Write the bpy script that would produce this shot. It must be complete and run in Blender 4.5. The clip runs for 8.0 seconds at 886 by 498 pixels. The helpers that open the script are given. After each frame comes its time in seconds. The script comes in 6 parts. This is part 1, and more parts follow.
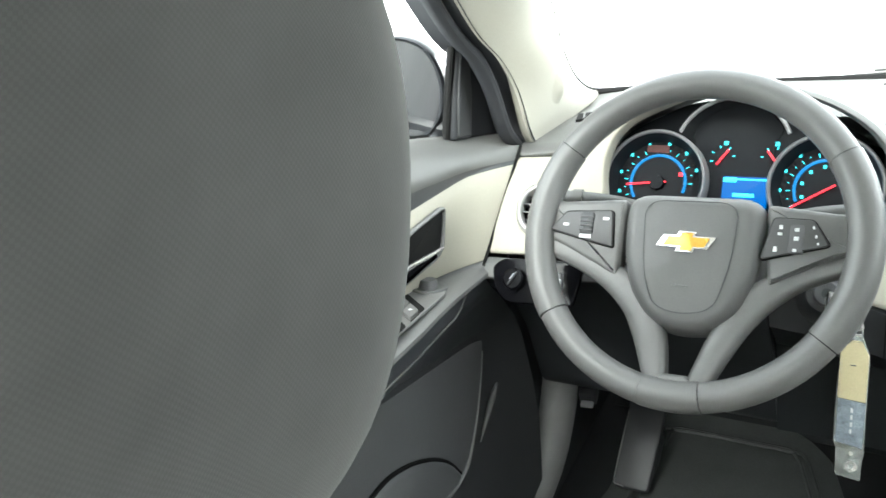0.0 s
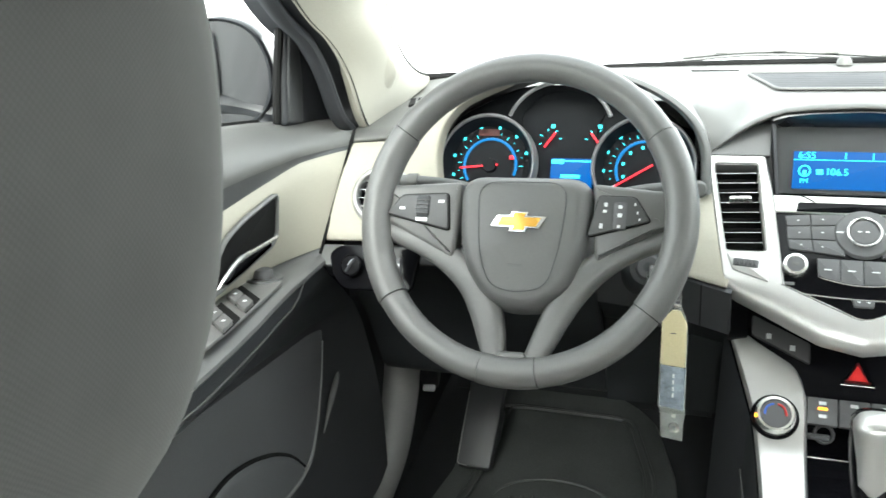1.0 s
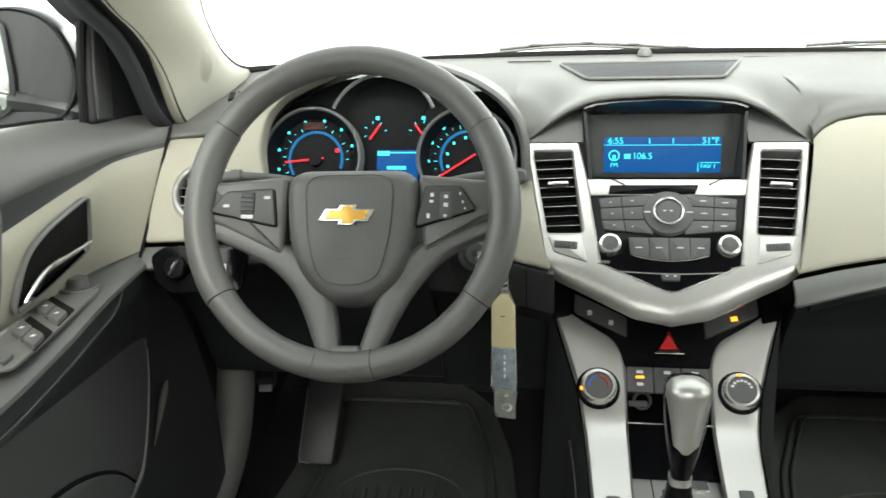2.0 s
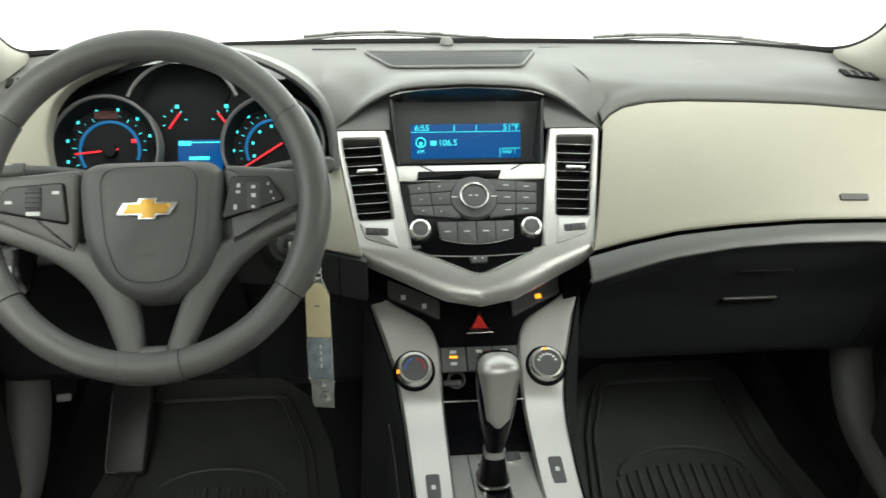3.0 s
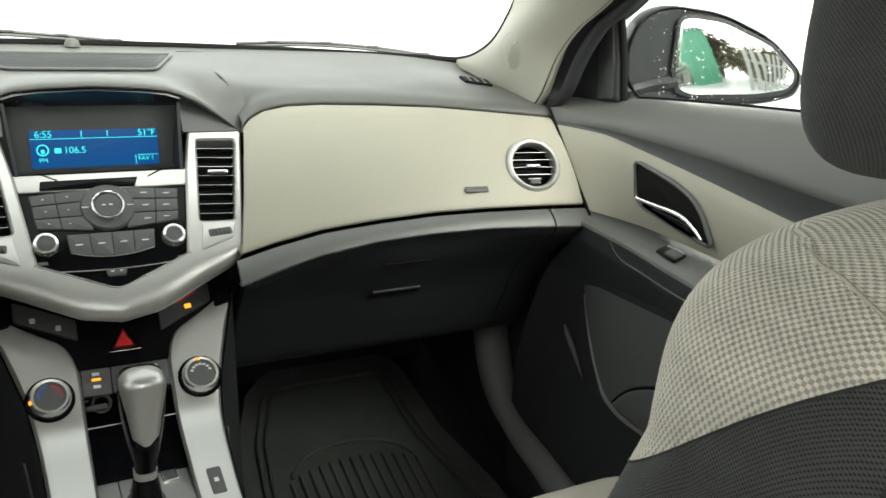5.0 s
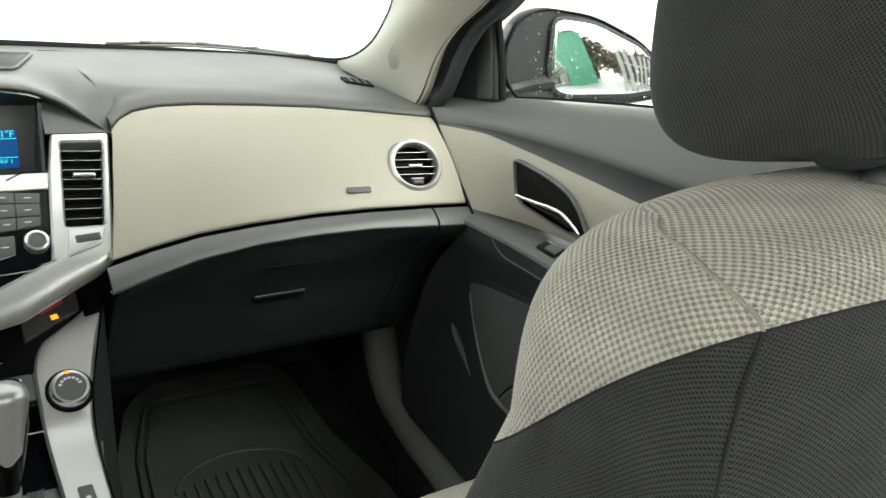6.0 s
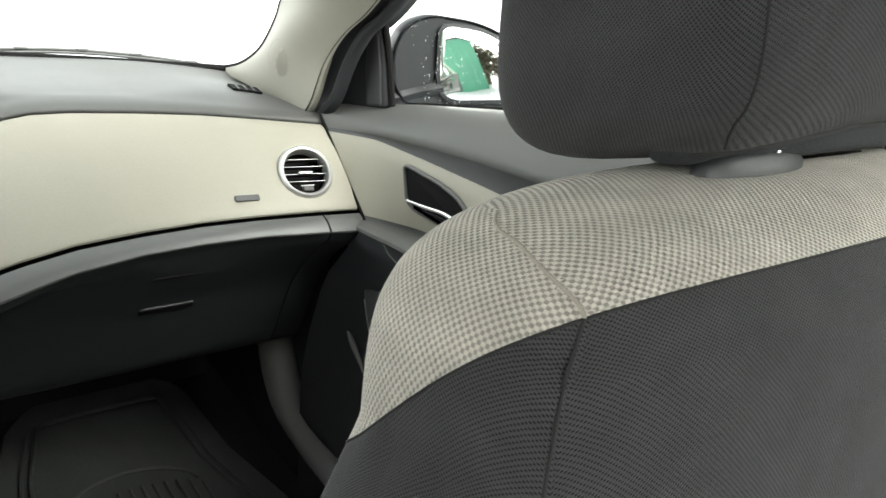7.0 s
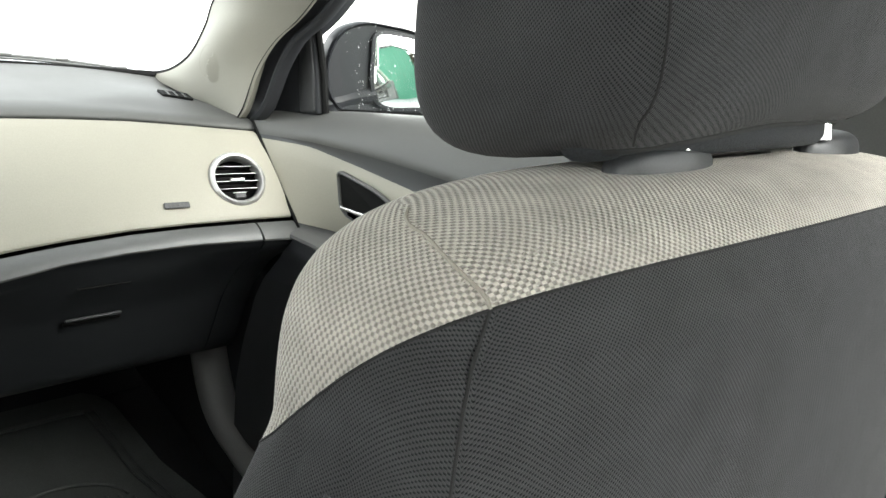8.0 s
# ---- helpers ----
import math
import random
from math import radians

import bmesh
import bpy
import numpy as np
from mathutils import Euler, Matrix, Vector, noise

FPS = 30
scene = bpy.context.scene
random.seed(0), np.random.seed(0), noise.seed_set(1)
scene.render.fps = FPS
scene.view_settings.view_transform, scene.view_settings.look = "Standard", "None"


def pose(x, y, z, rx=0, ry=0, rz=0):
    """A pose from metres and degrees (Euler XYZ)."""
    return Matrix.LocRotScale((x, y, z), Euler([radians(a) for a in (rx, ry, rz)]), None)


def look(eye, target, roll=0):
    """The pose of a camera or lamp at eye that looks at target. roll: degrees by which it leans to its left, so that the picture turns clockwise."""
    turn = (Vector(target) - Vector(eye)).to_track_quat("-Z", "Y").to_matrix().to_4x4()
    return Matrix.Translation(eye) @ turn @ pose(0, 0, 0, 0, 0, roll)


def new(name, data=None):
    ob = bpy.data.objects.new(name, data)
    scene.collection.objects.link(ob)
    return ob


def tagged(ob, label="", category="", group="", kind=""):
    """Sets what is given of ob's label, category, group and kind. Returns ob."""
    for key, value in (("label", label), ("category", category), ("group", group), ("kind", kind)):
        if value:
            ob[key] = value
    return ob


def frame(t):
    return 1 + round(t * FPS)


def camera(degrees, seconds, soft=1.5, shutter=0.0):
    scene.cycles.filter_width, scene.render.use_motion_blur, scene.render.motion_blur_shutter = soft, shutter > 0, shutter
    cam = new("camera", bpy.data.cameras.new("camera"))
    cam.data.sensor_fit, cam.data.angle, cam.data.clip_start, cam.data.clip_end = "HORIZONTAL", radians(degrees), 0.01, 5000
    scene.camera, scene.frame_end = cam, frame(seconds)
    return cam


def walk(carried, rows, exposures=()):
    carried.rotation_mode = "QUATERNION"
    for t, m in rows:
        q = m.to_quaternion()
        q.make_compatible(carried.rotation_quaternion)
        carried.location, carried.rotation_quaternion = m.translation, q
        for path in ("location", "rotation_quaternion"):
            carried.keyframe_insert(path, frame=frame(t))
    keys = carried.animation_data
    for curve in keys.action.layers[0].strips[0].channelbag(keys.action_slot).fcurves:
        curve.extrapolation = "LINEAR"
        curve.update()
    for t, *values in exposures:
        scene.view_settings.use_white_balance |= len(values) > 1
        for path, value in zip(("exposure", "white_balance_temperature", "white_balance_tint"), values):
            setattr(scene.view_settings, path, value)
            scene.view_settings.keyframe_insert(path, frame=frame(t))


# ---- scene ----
cam = camera(56.5, 8.0, soft=1.5, shutter=0.25)
PATH = [
    (0, (-0.143, -1.02, 1.02), (-1.154, 0.633, 0.523), -2.9),
    (0.5, (-0.149, -1.017, 1.015), (-0.99, 0.723, 0.502), -2.5),
    (1, (-0.146, -1.01, 1.011), (-0.803, 0.802, 0.476), -1.9),
    (1.5, (-0.143, -1.008, 1.012), (-0.614, 0.859, 0.468), -1.8),
    (3, (-0.14, -1.01, 1.012), (0.042, 0.89, 0.414), 0.1),
    (3.5, (-0.129, -1.014, 1.01), (0.277, 0.855, 0.427), 0.9),
    (4, (-0.122, -1.02, 1.004), (0.489, 0.801, 0.447), 1.2),
    (4.5, (-0.1115, -1.023, 1.0045), (0.662, 0.735, 0.449), 1.9),
    (5, (-0.103, -1.028, 0.9985), (0.81, 0.662, 0.451), 2.5),
    (6.5, (-0.081, -1.04, 0.988), (1.143, 0.458, 0.481), 3.1),
    (7, (-0.071, -1.051, 0.987), (1.237, 0.38, 0.497), 3.2),
    (7.5, (-0.065, -1.057, 0.984), (1.317, 0.31, 0.517), 3.5),
    (8, (-0.063, -1.06, 0.982), (1.348, 0.281, 0.525), 3.7),
]
walk(cam, [(t, look(eye, target, roll)) for t, eye, target, roll in PATH], exposures=[(0, 4.1, 6400, 2), (1.0, 3.93, 6500, 2), (1.5, 3.5, 6800, 2), (3.0, 2.78, 6950, 0), (4.5, 2.62, 6950, 0), (6.5, 2.72, 6800, 2), (8.0, 2.9, 6600, 5)])

# ---------------------------------------------------------------- light
world = bpy.data.worlds.new("sky")
scene.world = world
world.use_nodes = True
wn, wl = world.node_tree.nodes, world.node_tree.links
wn.clear()
sky = wn.new("ShaderNodeTexSky")
sky.sky_type, sky.sun_disc = "NISHITA", False
sky.sun_elevation, sky.sun_rotation = radians(38), radians(168)
cloud = wn.new("ShaderNodeHueSaturation")
cloud.inputs["Saturation"].default_value = 0.12
back = wn.new("ShaderNodeBackground")
back.inputs["Strength"].default_value = 0.15
wout = wn.new("ShaderNodeOutputWorld")
wl.new(sky.outputs[0], cloud.inputs["Color"])
wl.new(cloud.outputs[0], back.inputs[0])
wl.new(back.outputs[0], wout.inputs[0])

sun_data = bpy.data.lights.new("sun", "SUN")
sun_data.energy, sun_data.angle, sun_data.color = 0.7, radians(50), (1.0, 0.975, 0.94)
sun = new("sun", sun_data)
sun.matrix_world = look((0.6, -3.0, 2.6), (0, 0, 0))


# ---------------------------------------------------------------- materials
def nodes_of(name):
    m = bpy.data.materials.new(name)
    m.use_nodes = True
    nt = m.node_tree
    return m, nt.nodes, nt.links, nt.nodes["Principled BSDF"]


def surface(name, color, rough=0.5, metal=0.0, vary=0.08, vary_scale=6.0, grain=0.0, grain_scale=900.0, coat=0.0, wear=0.05, spec=0.5):
    """A worn moulded or painted surface: broad tone drift, fine speckle, uneven gloss and a fine relief."""
    m, n, l, p = nodes_of(name)
    tc = n.new("ShaderNodeTexCoord")
    broad = n.new("ShaderNodeTexNoise")
    broad.inputs["Scale"].default_value, broad.inputs["Detail"].default_value = vary_scale, 5
    fine = n.new("ShaderNodeTexNoise")
    fine.inputs["Scale"].default_value, fine.inputs["Detail"].default_value = grain_scale, 2
    l.new(tc.outputs["Object"], broad.inputs["Vector"])
    l.new(tc.outputs["Object"], fine.inputs["Vector"])
    ramp = n.new("ShaderNodeMapRange")
    ramp.inputs[1].default_value, ramp.inputs[2].default_value = 0.3, 0.7
    ramp.inputs[3].default_value, ramp.inputs[4].default_value = 1 - vary, 1 + vary
    l.new(broad.outputs["Fac"], ramp.inputs[0])
    speck = n.new("ShaderNodeMapRange")
    speck.inputs[1].default_value, speck.inputs[2].default_value = 0.3, 0.7
    speck.inputs[3].default_value, speck.inputs[4].default_value = 1 - vary, 1 + vary
    l.new(fine.outputs["Fac"], speck.inputs[0])
    mul = n.new("ShaderNodeMath")
    mul.operation = "MULTIPLY"
    l.new(ramp.outputs[0], mul.inputs[0])
    l.new(speck.outputs[0], mul.inputs[1])
    tint = n.new("ShaderNodeVectorMath")
    tint.operation = "SCALE"
    tint.inputs[0].default_value = color
    l.new(mul.outputs[0], tint.inputs["Scale"])
    l.new(tint.outputs[0], p.inputs["Base Color"])
    rr = n.new("ShaderNodeMapRange")
    rr.inputs[1].default_value, rr.inputs[2].default_value = 0.3, 0.7
    rr.inputs[3].default_value, rr.inputs[4].default_value = max(0.02, rough - wear), min(1, rough + wear)
    l.new(broad.outputs["Fac"], rr.inputs[0])
    l.new(rr.outputs[0], p.inputs["Roughness"])
    p.inputs["Metallic"].default_value = metal
    p.inputs["Coat Weight"].default_value = coat
    p.inputs["Specular IOR Level"].default_value = spec
    if grain:
        b = n.new("ShaderNodeBump")
        b.inputs["Strength"].default_value, b.inputs["Distance"].default_value = grain, 0.0006
        l.new(fine.outputs["Fac"], b.inputs["Height"])
        l.new(b.outputs[0], p.inputs["Normal"])
    return m


def knit(name, light, dark, pitch_u, pitch_v, depth, rough=0.95, low=-0.35, high=0.45):
    """Woven cover: staggered raised cells on a darker ground, with a broad drift in tone."""
    m, n, l, p = nodes_of(name)
    uv = n.new("ShaderNodeUVMap")
    wob = n.new("ShaderNodeTexNoise")
    wob.inputs["Scale"].default_value = 25
    sep = n.new("ShaderNodeSeparateXYZ")
    l.new(uv.outputs[0], sep.inputs[0])
    l.new(uv.outputs[0], wob.inputs["Vector"])
    waves = []
    for axis, pitch in ((0, pitch_u), (1, pitch_v)):
        k = n.new("ShaderNodeMath")
        k.operation = "MULTIPLY_ADD"
        k.inputs[1].default_value = 2 * math.pi / pitch
        w = n.new("ShaderNodeMath")
        w.operation = "MULTIPLY"
        w.inputs[1].default_value = 1.6
        l.new(wob.outputs["Fac"], w.inputs[0])
        l.new(w.outputs[0], k.inputs[2])
        l.new(sep.outputs[axis], k.inputs[0])
        c = n.new("ShaderNodeMath")
        c.operation = "COSINE"
        l.new(k.outputs[0], c.inputs[0])
        waves.append(c)
    cell = n.new("ShaderNodeMath")
    cell.operation = "MULTIPLY"
    l.new(waves[0].outputs[0], cell.inputs[0])
    l.new(waves[1].outputs[0], cell.inputs[1])
    h = n.new("ShaderNodeMapRange")
    h.interpolation_type = "SMOOTHSTEP"
    h.inputs[1].default_value, h.inputs[2].default_value = low, high
    l.new(cell.outputs[0], h.inputs[0])
    fuzz = n.new("ShaderNodeTexNoise")
    fuzz.inputs["Scale"].default_value, fuzz.inputs["Detail"].default_value = 40, 4
    l.new(uv.outputs[0], fuzz.inputs["Vector"])
    mix = n.new("ShaderNodeMix")
    mix.data_type = "RGBA"
    mix.inputs[6].default_value, mix.inputs[7].default_value = (*dark, 1), (*light, 1)
    l.new(h.outputs[0], mix.inputs[0])
    drift = n.new("ShaderNodeMapRange")
    drift.inputs[1].default_value, drift.inputs[2].default_value = 0.3, 0.7
    drift.inputs[3].default_value, drift.inputs[4].default_value = 0.88, 1.12
    l.new(fuzz.outputs["Fac"], drift.inputs[0])
    tint = n.new("ShaderNodeVectorMath")
    tint.operation = "SCALE"
    l.new(mix.outputs[2], tint.inputs[0])
    l.new(drift.outputs[0], tint.inputs["Scale"])
    l.new(tint.outputs[0], p.inputs["Base Color"])
    p.inputs["Roughness"].default_value = rough
    p.inputs["Specular IOR Level"].default_value = 0.2
    p.inputs["Sheen Weight"].default_value = 0.08
    b = n.new("ShaderNodeBump")
    b.inputs["Strength"].default_value, b.inputs["Distance"].default_value = 0.8, depth
    l.new(h.outputs[0], b.inputs["Height"])
    l.new(b.outputs[0], p.inputs["Normal"])
    return m


def glow(name, color, strength, base=(0.004, 0.004, 0.004), rough=0.4):
    m, n, l, p = nodes_of(name)
    p.inputs["Base Color"].default_value = (*base, 1)
    p.inputs["Emission Color"].default_value = (*color, 1)
    p.inputs["Emission Strength"].default_value = strength
    p.inputs["Roughness"].default_value = rough
    p.inputs["Specular IOR Level"].default_value = 0.2
    return m


def pane(name, tint):
    """Thin clear glass: it lets light straight through and mirrors a little, more at a slant."""
    m, n, l, p = nodes_of(name)
    n.remove(p)
    out = n["Material Output"]
    clear = n.new("ShaderNodeBsdfTransparent")
    clear.inputs[0].default_value = (*tint, 1)
    gloss = n.new("ShaderNodeBsdfGlossy")
    gloss.inputs["Roughness"].default_value = 0.02
    slant = n.new("ShaderNodeLayerWeight")
    slant.inputs[0].default_value = 0.5
    steep = n.new("ShaderNodeMath")
    steep.operation = "POWER"
    steep.inputs[1].default_value = 5.0
    fres = n.new("ShaderNodeMath")
    fres.operation = "MULTIPLY_ADD"
    fres.inputs[1].default_value, fres.inputs[2].default_value = 0.6, 0.018
    l.new(slant.outputs["Facing"], steep.inputs[0])
    l.new(steep.outputs[0], fres.inputs[0])
    mix = n.new("ShaderNodeMixShader")
    l.new(fres.outputs[0], mix.inputs[0])
    l.new(clear.outputs[0], mix.inputs[1])
    l.new(gloss.outputs[0], mix.inputs[2])
    l.new(mix.outputs[0], out.inputs[0])
    return m


def vinyl(name):
    """Clear, slightly milky plastic film."""
    m = pane(name, (0.90, 0.92, 0.90))
    n, l = m.node_tree.nodes, m.node_tree.links
    out = n["Material Output"]
    first = out.inputs[0].links[0].from_socket
    milk = n.new("ShaderNodeBsdfDiffuse")
    milk.inputs[0].default_value = (0.55, 0.58, 0.56, 1)
    mix = n.new("ShaderNodeMixShader")
    mix.inputs[0].default_value = 0.30
    l.new(first, mix.inputs[1])
    l.new(milk.outputs[0], mix.inputs[2])
    l.new(mix.outputs[0], out.inputs[0])
    return m


PAD = surface("charcoal_soft_plastic", (0.084, 0.084, 0.081), 0.52, vary=0.06, grain=0.35, grain_scale=700)
PAD_DARK = surface("charcoal_grained_plastic", (0.088, 0.089, 0.088), 0.42, vary=0.08, grain=0.3, grain_scale=800)
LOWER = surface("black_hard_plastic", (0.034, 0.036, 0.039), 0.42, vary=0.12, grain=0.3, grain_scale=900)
BEIGE = surface("cream_soft_trim", (0.310, 0.294, 0.245), 0.58, vary=0.04, grain=0.25, grain_scale=600)
SILVER = surface("satin_silver_paint", (0.465, 0.460, 0.450), 0.37, metal=0.7, vary=0.03, grain=0.05, grain_scale=1500)
GLOSS = surface("piano_black", (0.004, 0.004, 0.005), 0.14, vary=0.1, wear=0.04, spec=0.10)
HOOD_GLOSS = surface("gloss_black_lens", (0.010, 0.010, 0.012), 0.28, vary=0.05, wear=0.04, spec=1.0)
GRIP_KEY = surface("dark_grey_key_plastic", (0.045, 0.045, 0.046), 0.45, vary=0.06, grain=0.15)
BUTTON = surface("grey_button_plastic", (0.085, 0.085, 0.088), 0.5, vary=0.05, grain=0.1, spec=0.35)
CHROME = surface("chrome", (0.80, 0.80, 0.79), 0.22, metal=0.85, vary=0.03, wear=0.06)
URETHANE = surface("grey_urethane_rim", (0.112, 0.111, 0.109), 0.40, vary=0.08, grain=0.3, grain_scale=1000)
HUB = surface("grey_grained_hub_cover", (0.098, 0.097, 0.096), 0.48, vary=0.07, grain=0.45, grain_scale=900)
DOOR_LOW = surface("black_door_plastic", (0.034, 0.035, 0.037), 0.46, vary=0.1, grain=0.3, grain_scale=900)
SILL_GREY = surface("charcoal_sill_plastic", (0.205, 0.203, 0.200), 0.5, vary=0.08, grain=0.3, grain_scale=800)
RUBBER = surface("black_rubber_mat", (0.052, 0.057, 0.056), 0.55, vary=0.18, vary_scale=14, grain=0.5, grain_scale=500)
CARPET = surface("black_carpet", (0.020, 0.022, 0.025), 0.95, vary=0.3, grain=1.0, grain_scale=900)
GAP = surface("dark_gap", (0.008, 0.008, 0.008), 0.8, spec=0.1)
HEADLINER = surface("pale_headliner_cloth", (0.46, 0.44, 0.39), 0.95, vary=0.04, grain=0.6)
PILLAR = surface("cream_pillar_trim", (0.325, 0.312, 0.268), 0.6, vary=0.04, grain=0.3, grain_scale=700)
GOLD = surface("gold_emblem_enamel", (0.72, 0.40, 0.07), 0.3, metal=0.35, vary=0.06)
RED_LENS = surface("red_lens", (0.55, 0.03, 0.03), 0.3)
PAINT = surface("dark_mirror_shell", (0.009, 0.010, 0.012), 0.45, vary=0.15, spec=0.3)
WHITE_INK = surface("pale_print", (0.62, 0.63, 0.64), 0.6)
PAPER = surface("cream_paper_tag", (0.62, 0.55, 0.34), 0.75, vary=0.08)
BLUE_INK = surface("slate_blue_print", (0.22, 0.26, 0.30), 0.4, vary=0.3, vary_scale=90)
CLOTH = knit("charcoal_knit_cloth", (0.060, 0.060, 0.062), (0.011, 0.012, 0.013), 0.0019, 0.0021, 0.0005, low=-0.9, high=0.4)
CLOTH_FINE = knit("charcoal_felted_cloth", (0.066, 0.066, 0.065), (0.060, 0.060, 0.059), 0.0011, 0.0011, 0.00002)
MESH = knit("cream_mesh_cloth", (0.59, 0.55, 0.49), (0.31, 0.288, 0.254), 0.0033, 0.0043, 0.0013, low=-0.75, high=0.40)
KNEE = surface("black_grained_lower_trim", (0.018, 0.020, 0.022), 0.5, vary=0.15, grain=0.35, grain_scale=800, spec=0.25)
BULGE = surface("charcoal_door_moulding", (0.076, 0.077, 0.079), 0.46, vary=0.1, grain=0.3, grain_scale=900)
SEAL = surface("black_rubber_seal", (0.020, 0.021, 0.024), 0.6, spec=0.3)
THREAD = surface("dark_seam_thread", (0.02, 0.02, 0.02), 0.9)
THREAD_PALE = surface("cream_seam_thread", (0.34, 0.31, 0.265), 0.9)
GLASS = pane("clear_glass", (0.95, 0.97, 0.96))
MIRROR = surface("mirror_silvering", (0.62, 0.64, 0.62), 0.03, metal=1.0, vary=0.01, wear=0.01)
SCREEN_BLUE = glow("blue_backlight", (0.0, 0.095, 0.37), 0.125, rough=0.6)
CYAN = glow("cyan_backlight", (0.06, 0.75, 0.85), 0.26)
RING_BLUE = glow("blue_ring_light", (0.01, 0.16, 0.42), 0.15)
NEEDLE = glow("red_needle_light", (0.9, 0.03, 0.05), 0.20)
AMBER = glow("amber_light", (1.0, 0.28, 0.02), 0.4)
DIAL = surface("black_dial_face", (0.010, 0.011, 0.013), 0.55, spec=0.12)
CUSHION = surface("cream_cushion_cloth", (0.55, 0.51, 0.45), 0.9, vary=0.06, grain=0.8, grain_scale=400)
RED_SCALE = surface("red_scale_print", (0.45, 0.03, 0.03), 0.5)
BLUE_SCALE = surface("blue_scale_print", (0.03, 0.10, 0.45), 0.5)
CONCRETE = surface("pale_wet_concrete", (0.62, 0.63, 0.64), 0.45, vary=0.08, vary_scale=0.8, grain=0.3, grain_scale=60)
GAUGE_RIM = surface("grey_gauge_rim", (0.15, 0.15, 0.155), 0.38, vary=0.05)
GREEN_SHEET = surface("mint_green_sheet_metal", (0.09, 0.30, 0.20), 0.45, vary=0.06, vary_scale=1.5)
GUIDE = surface("dark_grey_guide_plastic", (0.022, 0.023, 0.025), 0.42, vary=0.1, grain=0.15, grain_scale=900)
LEAF = surface("dark_foliage", (0.09, 0.075, 0.045), 0.7, vary=0.4, vary_scale=2.0)
BARK = surface("grey_brown_bark", (0.10, 0.075, 0.05), 0.9, vary=0.25, vary_scale=3.0)


# ---------------------------------------------------------------- mesh tools
def part(name, bm, material, parent=None, label="", smooth=35):
    """Links a bmesh as one mesh object, under a thing or a part."""
    bmesh.ops.remove_doubles(bm, verts=bm.verts, dist=1e-6)
    bmesh.ops.recalc_face_normals(bm, faces=bm.faces)
    me = bpy.data.meshes.new(name)
    bm.to_mesh(me)
    bm.free()
    me.materials.append(material)
    if smooth:
        for poly in me.polygons:
            poly.use_smooth = True
        me.set_sharp_from_angle(angle=radians(smooth))
    ob = new(name, me)
    ob.parent = parent
    if label:
        ob["label"] = label
    return ob


def thing(name, label, category, group="", kind="", at=(0, 0, 0)):
    ob = new(name)
    ob.empty_display_size = 0.02
    tagged(ob, label, category, group, kind)
    return ob


def basis(o, n, up):
    """A local system at o: z along n, y near up."""
    z = Vector(n).normalized()
    x = Vector(up).cross(z).normalized()
    y = z.cross(x)
    m = Matrix((x, y, z)).transposed().to_4x4()
    m.translation = o
    return m


def moved(bm, m):
    bmesh.ops.transform(bm, matrix=m, verts=bm.verts)
    return bm


def joined(*bms):
    out = bmesh.new()
    for b in bms:
        me = bpy.data.meshes.new("tmp")
        b.to_mesh(me)
        b.free()
        out.from_mesh(me)
        bpy.data.meshes.remove(me)
    return out


def rounded(points, r=0.004, n=4):
    """A closed outline with its corners rounded; r may be one radius or one for each corner."""
    out, k = [], len(points)
    for i, p in enumerate(points):
        p, a, b = Vector(p), Vector(points[i - 1]), Vector(points[(i + 1) % k])
        da, db = (a - p), (b - p)
        ri = r[i] if isinstance(r, (list, tuple)) else r
        d = min(ri, da.length * 0.48, db.length * 0.48)
        s, e = p + da.normalized() * d, p + db.normalized() * d
        for j in range(n + 1):
            t = j / n
            out.append(tuple(s * (1 - t) ** 2 + p * 2 * t * (1 - t) + e * t**2))
    return out


def inset(outline, d):
    """The outline moved inwards by d."""
    k = len(outline)
    area = sum(outline[i - 1][0] * outline[i][1] - outline[i][0] * outline[i - 1][1] for i in range(k))
    sgn = 1 if area > 0 else -1
    out = []
    for i in range(k):
        a, p, b = Vector(outline[i - 1]), Vector(outline[i]), Vector(outline[(i + 1) % k])
        e1, e2 = (p - a), (b - p)
        if e1.length < 1e-9 or e2.length < 1e-9:
            out.append(tuple(p))
            continue
        n1 = Vector((-e1.y, e1.x)).normalized() * sgn
        n2 = Vector((-e2.y, e2.x)).normalized() * sgn
        m = n1 + n2
        m = m / max(0.35, m.length_squared / 2) if m.length > 1e-6 else n1
        out.append(tuple(p + m * d))
    return out


def loops(rings, close_first=True, close_last=True, wrap=True):
    """A skin over rings of as many points each."""
    bm = bmesh.new()
    rows = [[bm.verts.new(p) for p in ring] for ring in rings]
    k = len(rows[0])
    for a, b in zip(rows, rows[1:]):
        for i in range(k if wrap else k - 1):
            j = (i + 1) % k
            bm.faces.new((a[i], a[j], b[j], b[i]))
    if close_first:
        bm.faces.new(list(reversed(rows[0])))
    if close_last:
        bm.faces.new(rows[-1])
    return bm


def plaque(outline, depth, m=None, bevel=0.0015, steps=3):
    """A plate of the given outline with rounded front edges; its back at local z = 0."""
    rings = [[(x, y, 0) for x, y in outline]]
    for j in range(steps + 1):
        a = j / steps * math.pi / 2
        o = inset(outline, bevel * (1 - math.cos(a))) if j else outline
        rings.append([(x, y, depth - bevel + bevel * math.sin(a)) for x, y in o])
    bm = loops(rings)
    return moved(bm, m) if m else bm


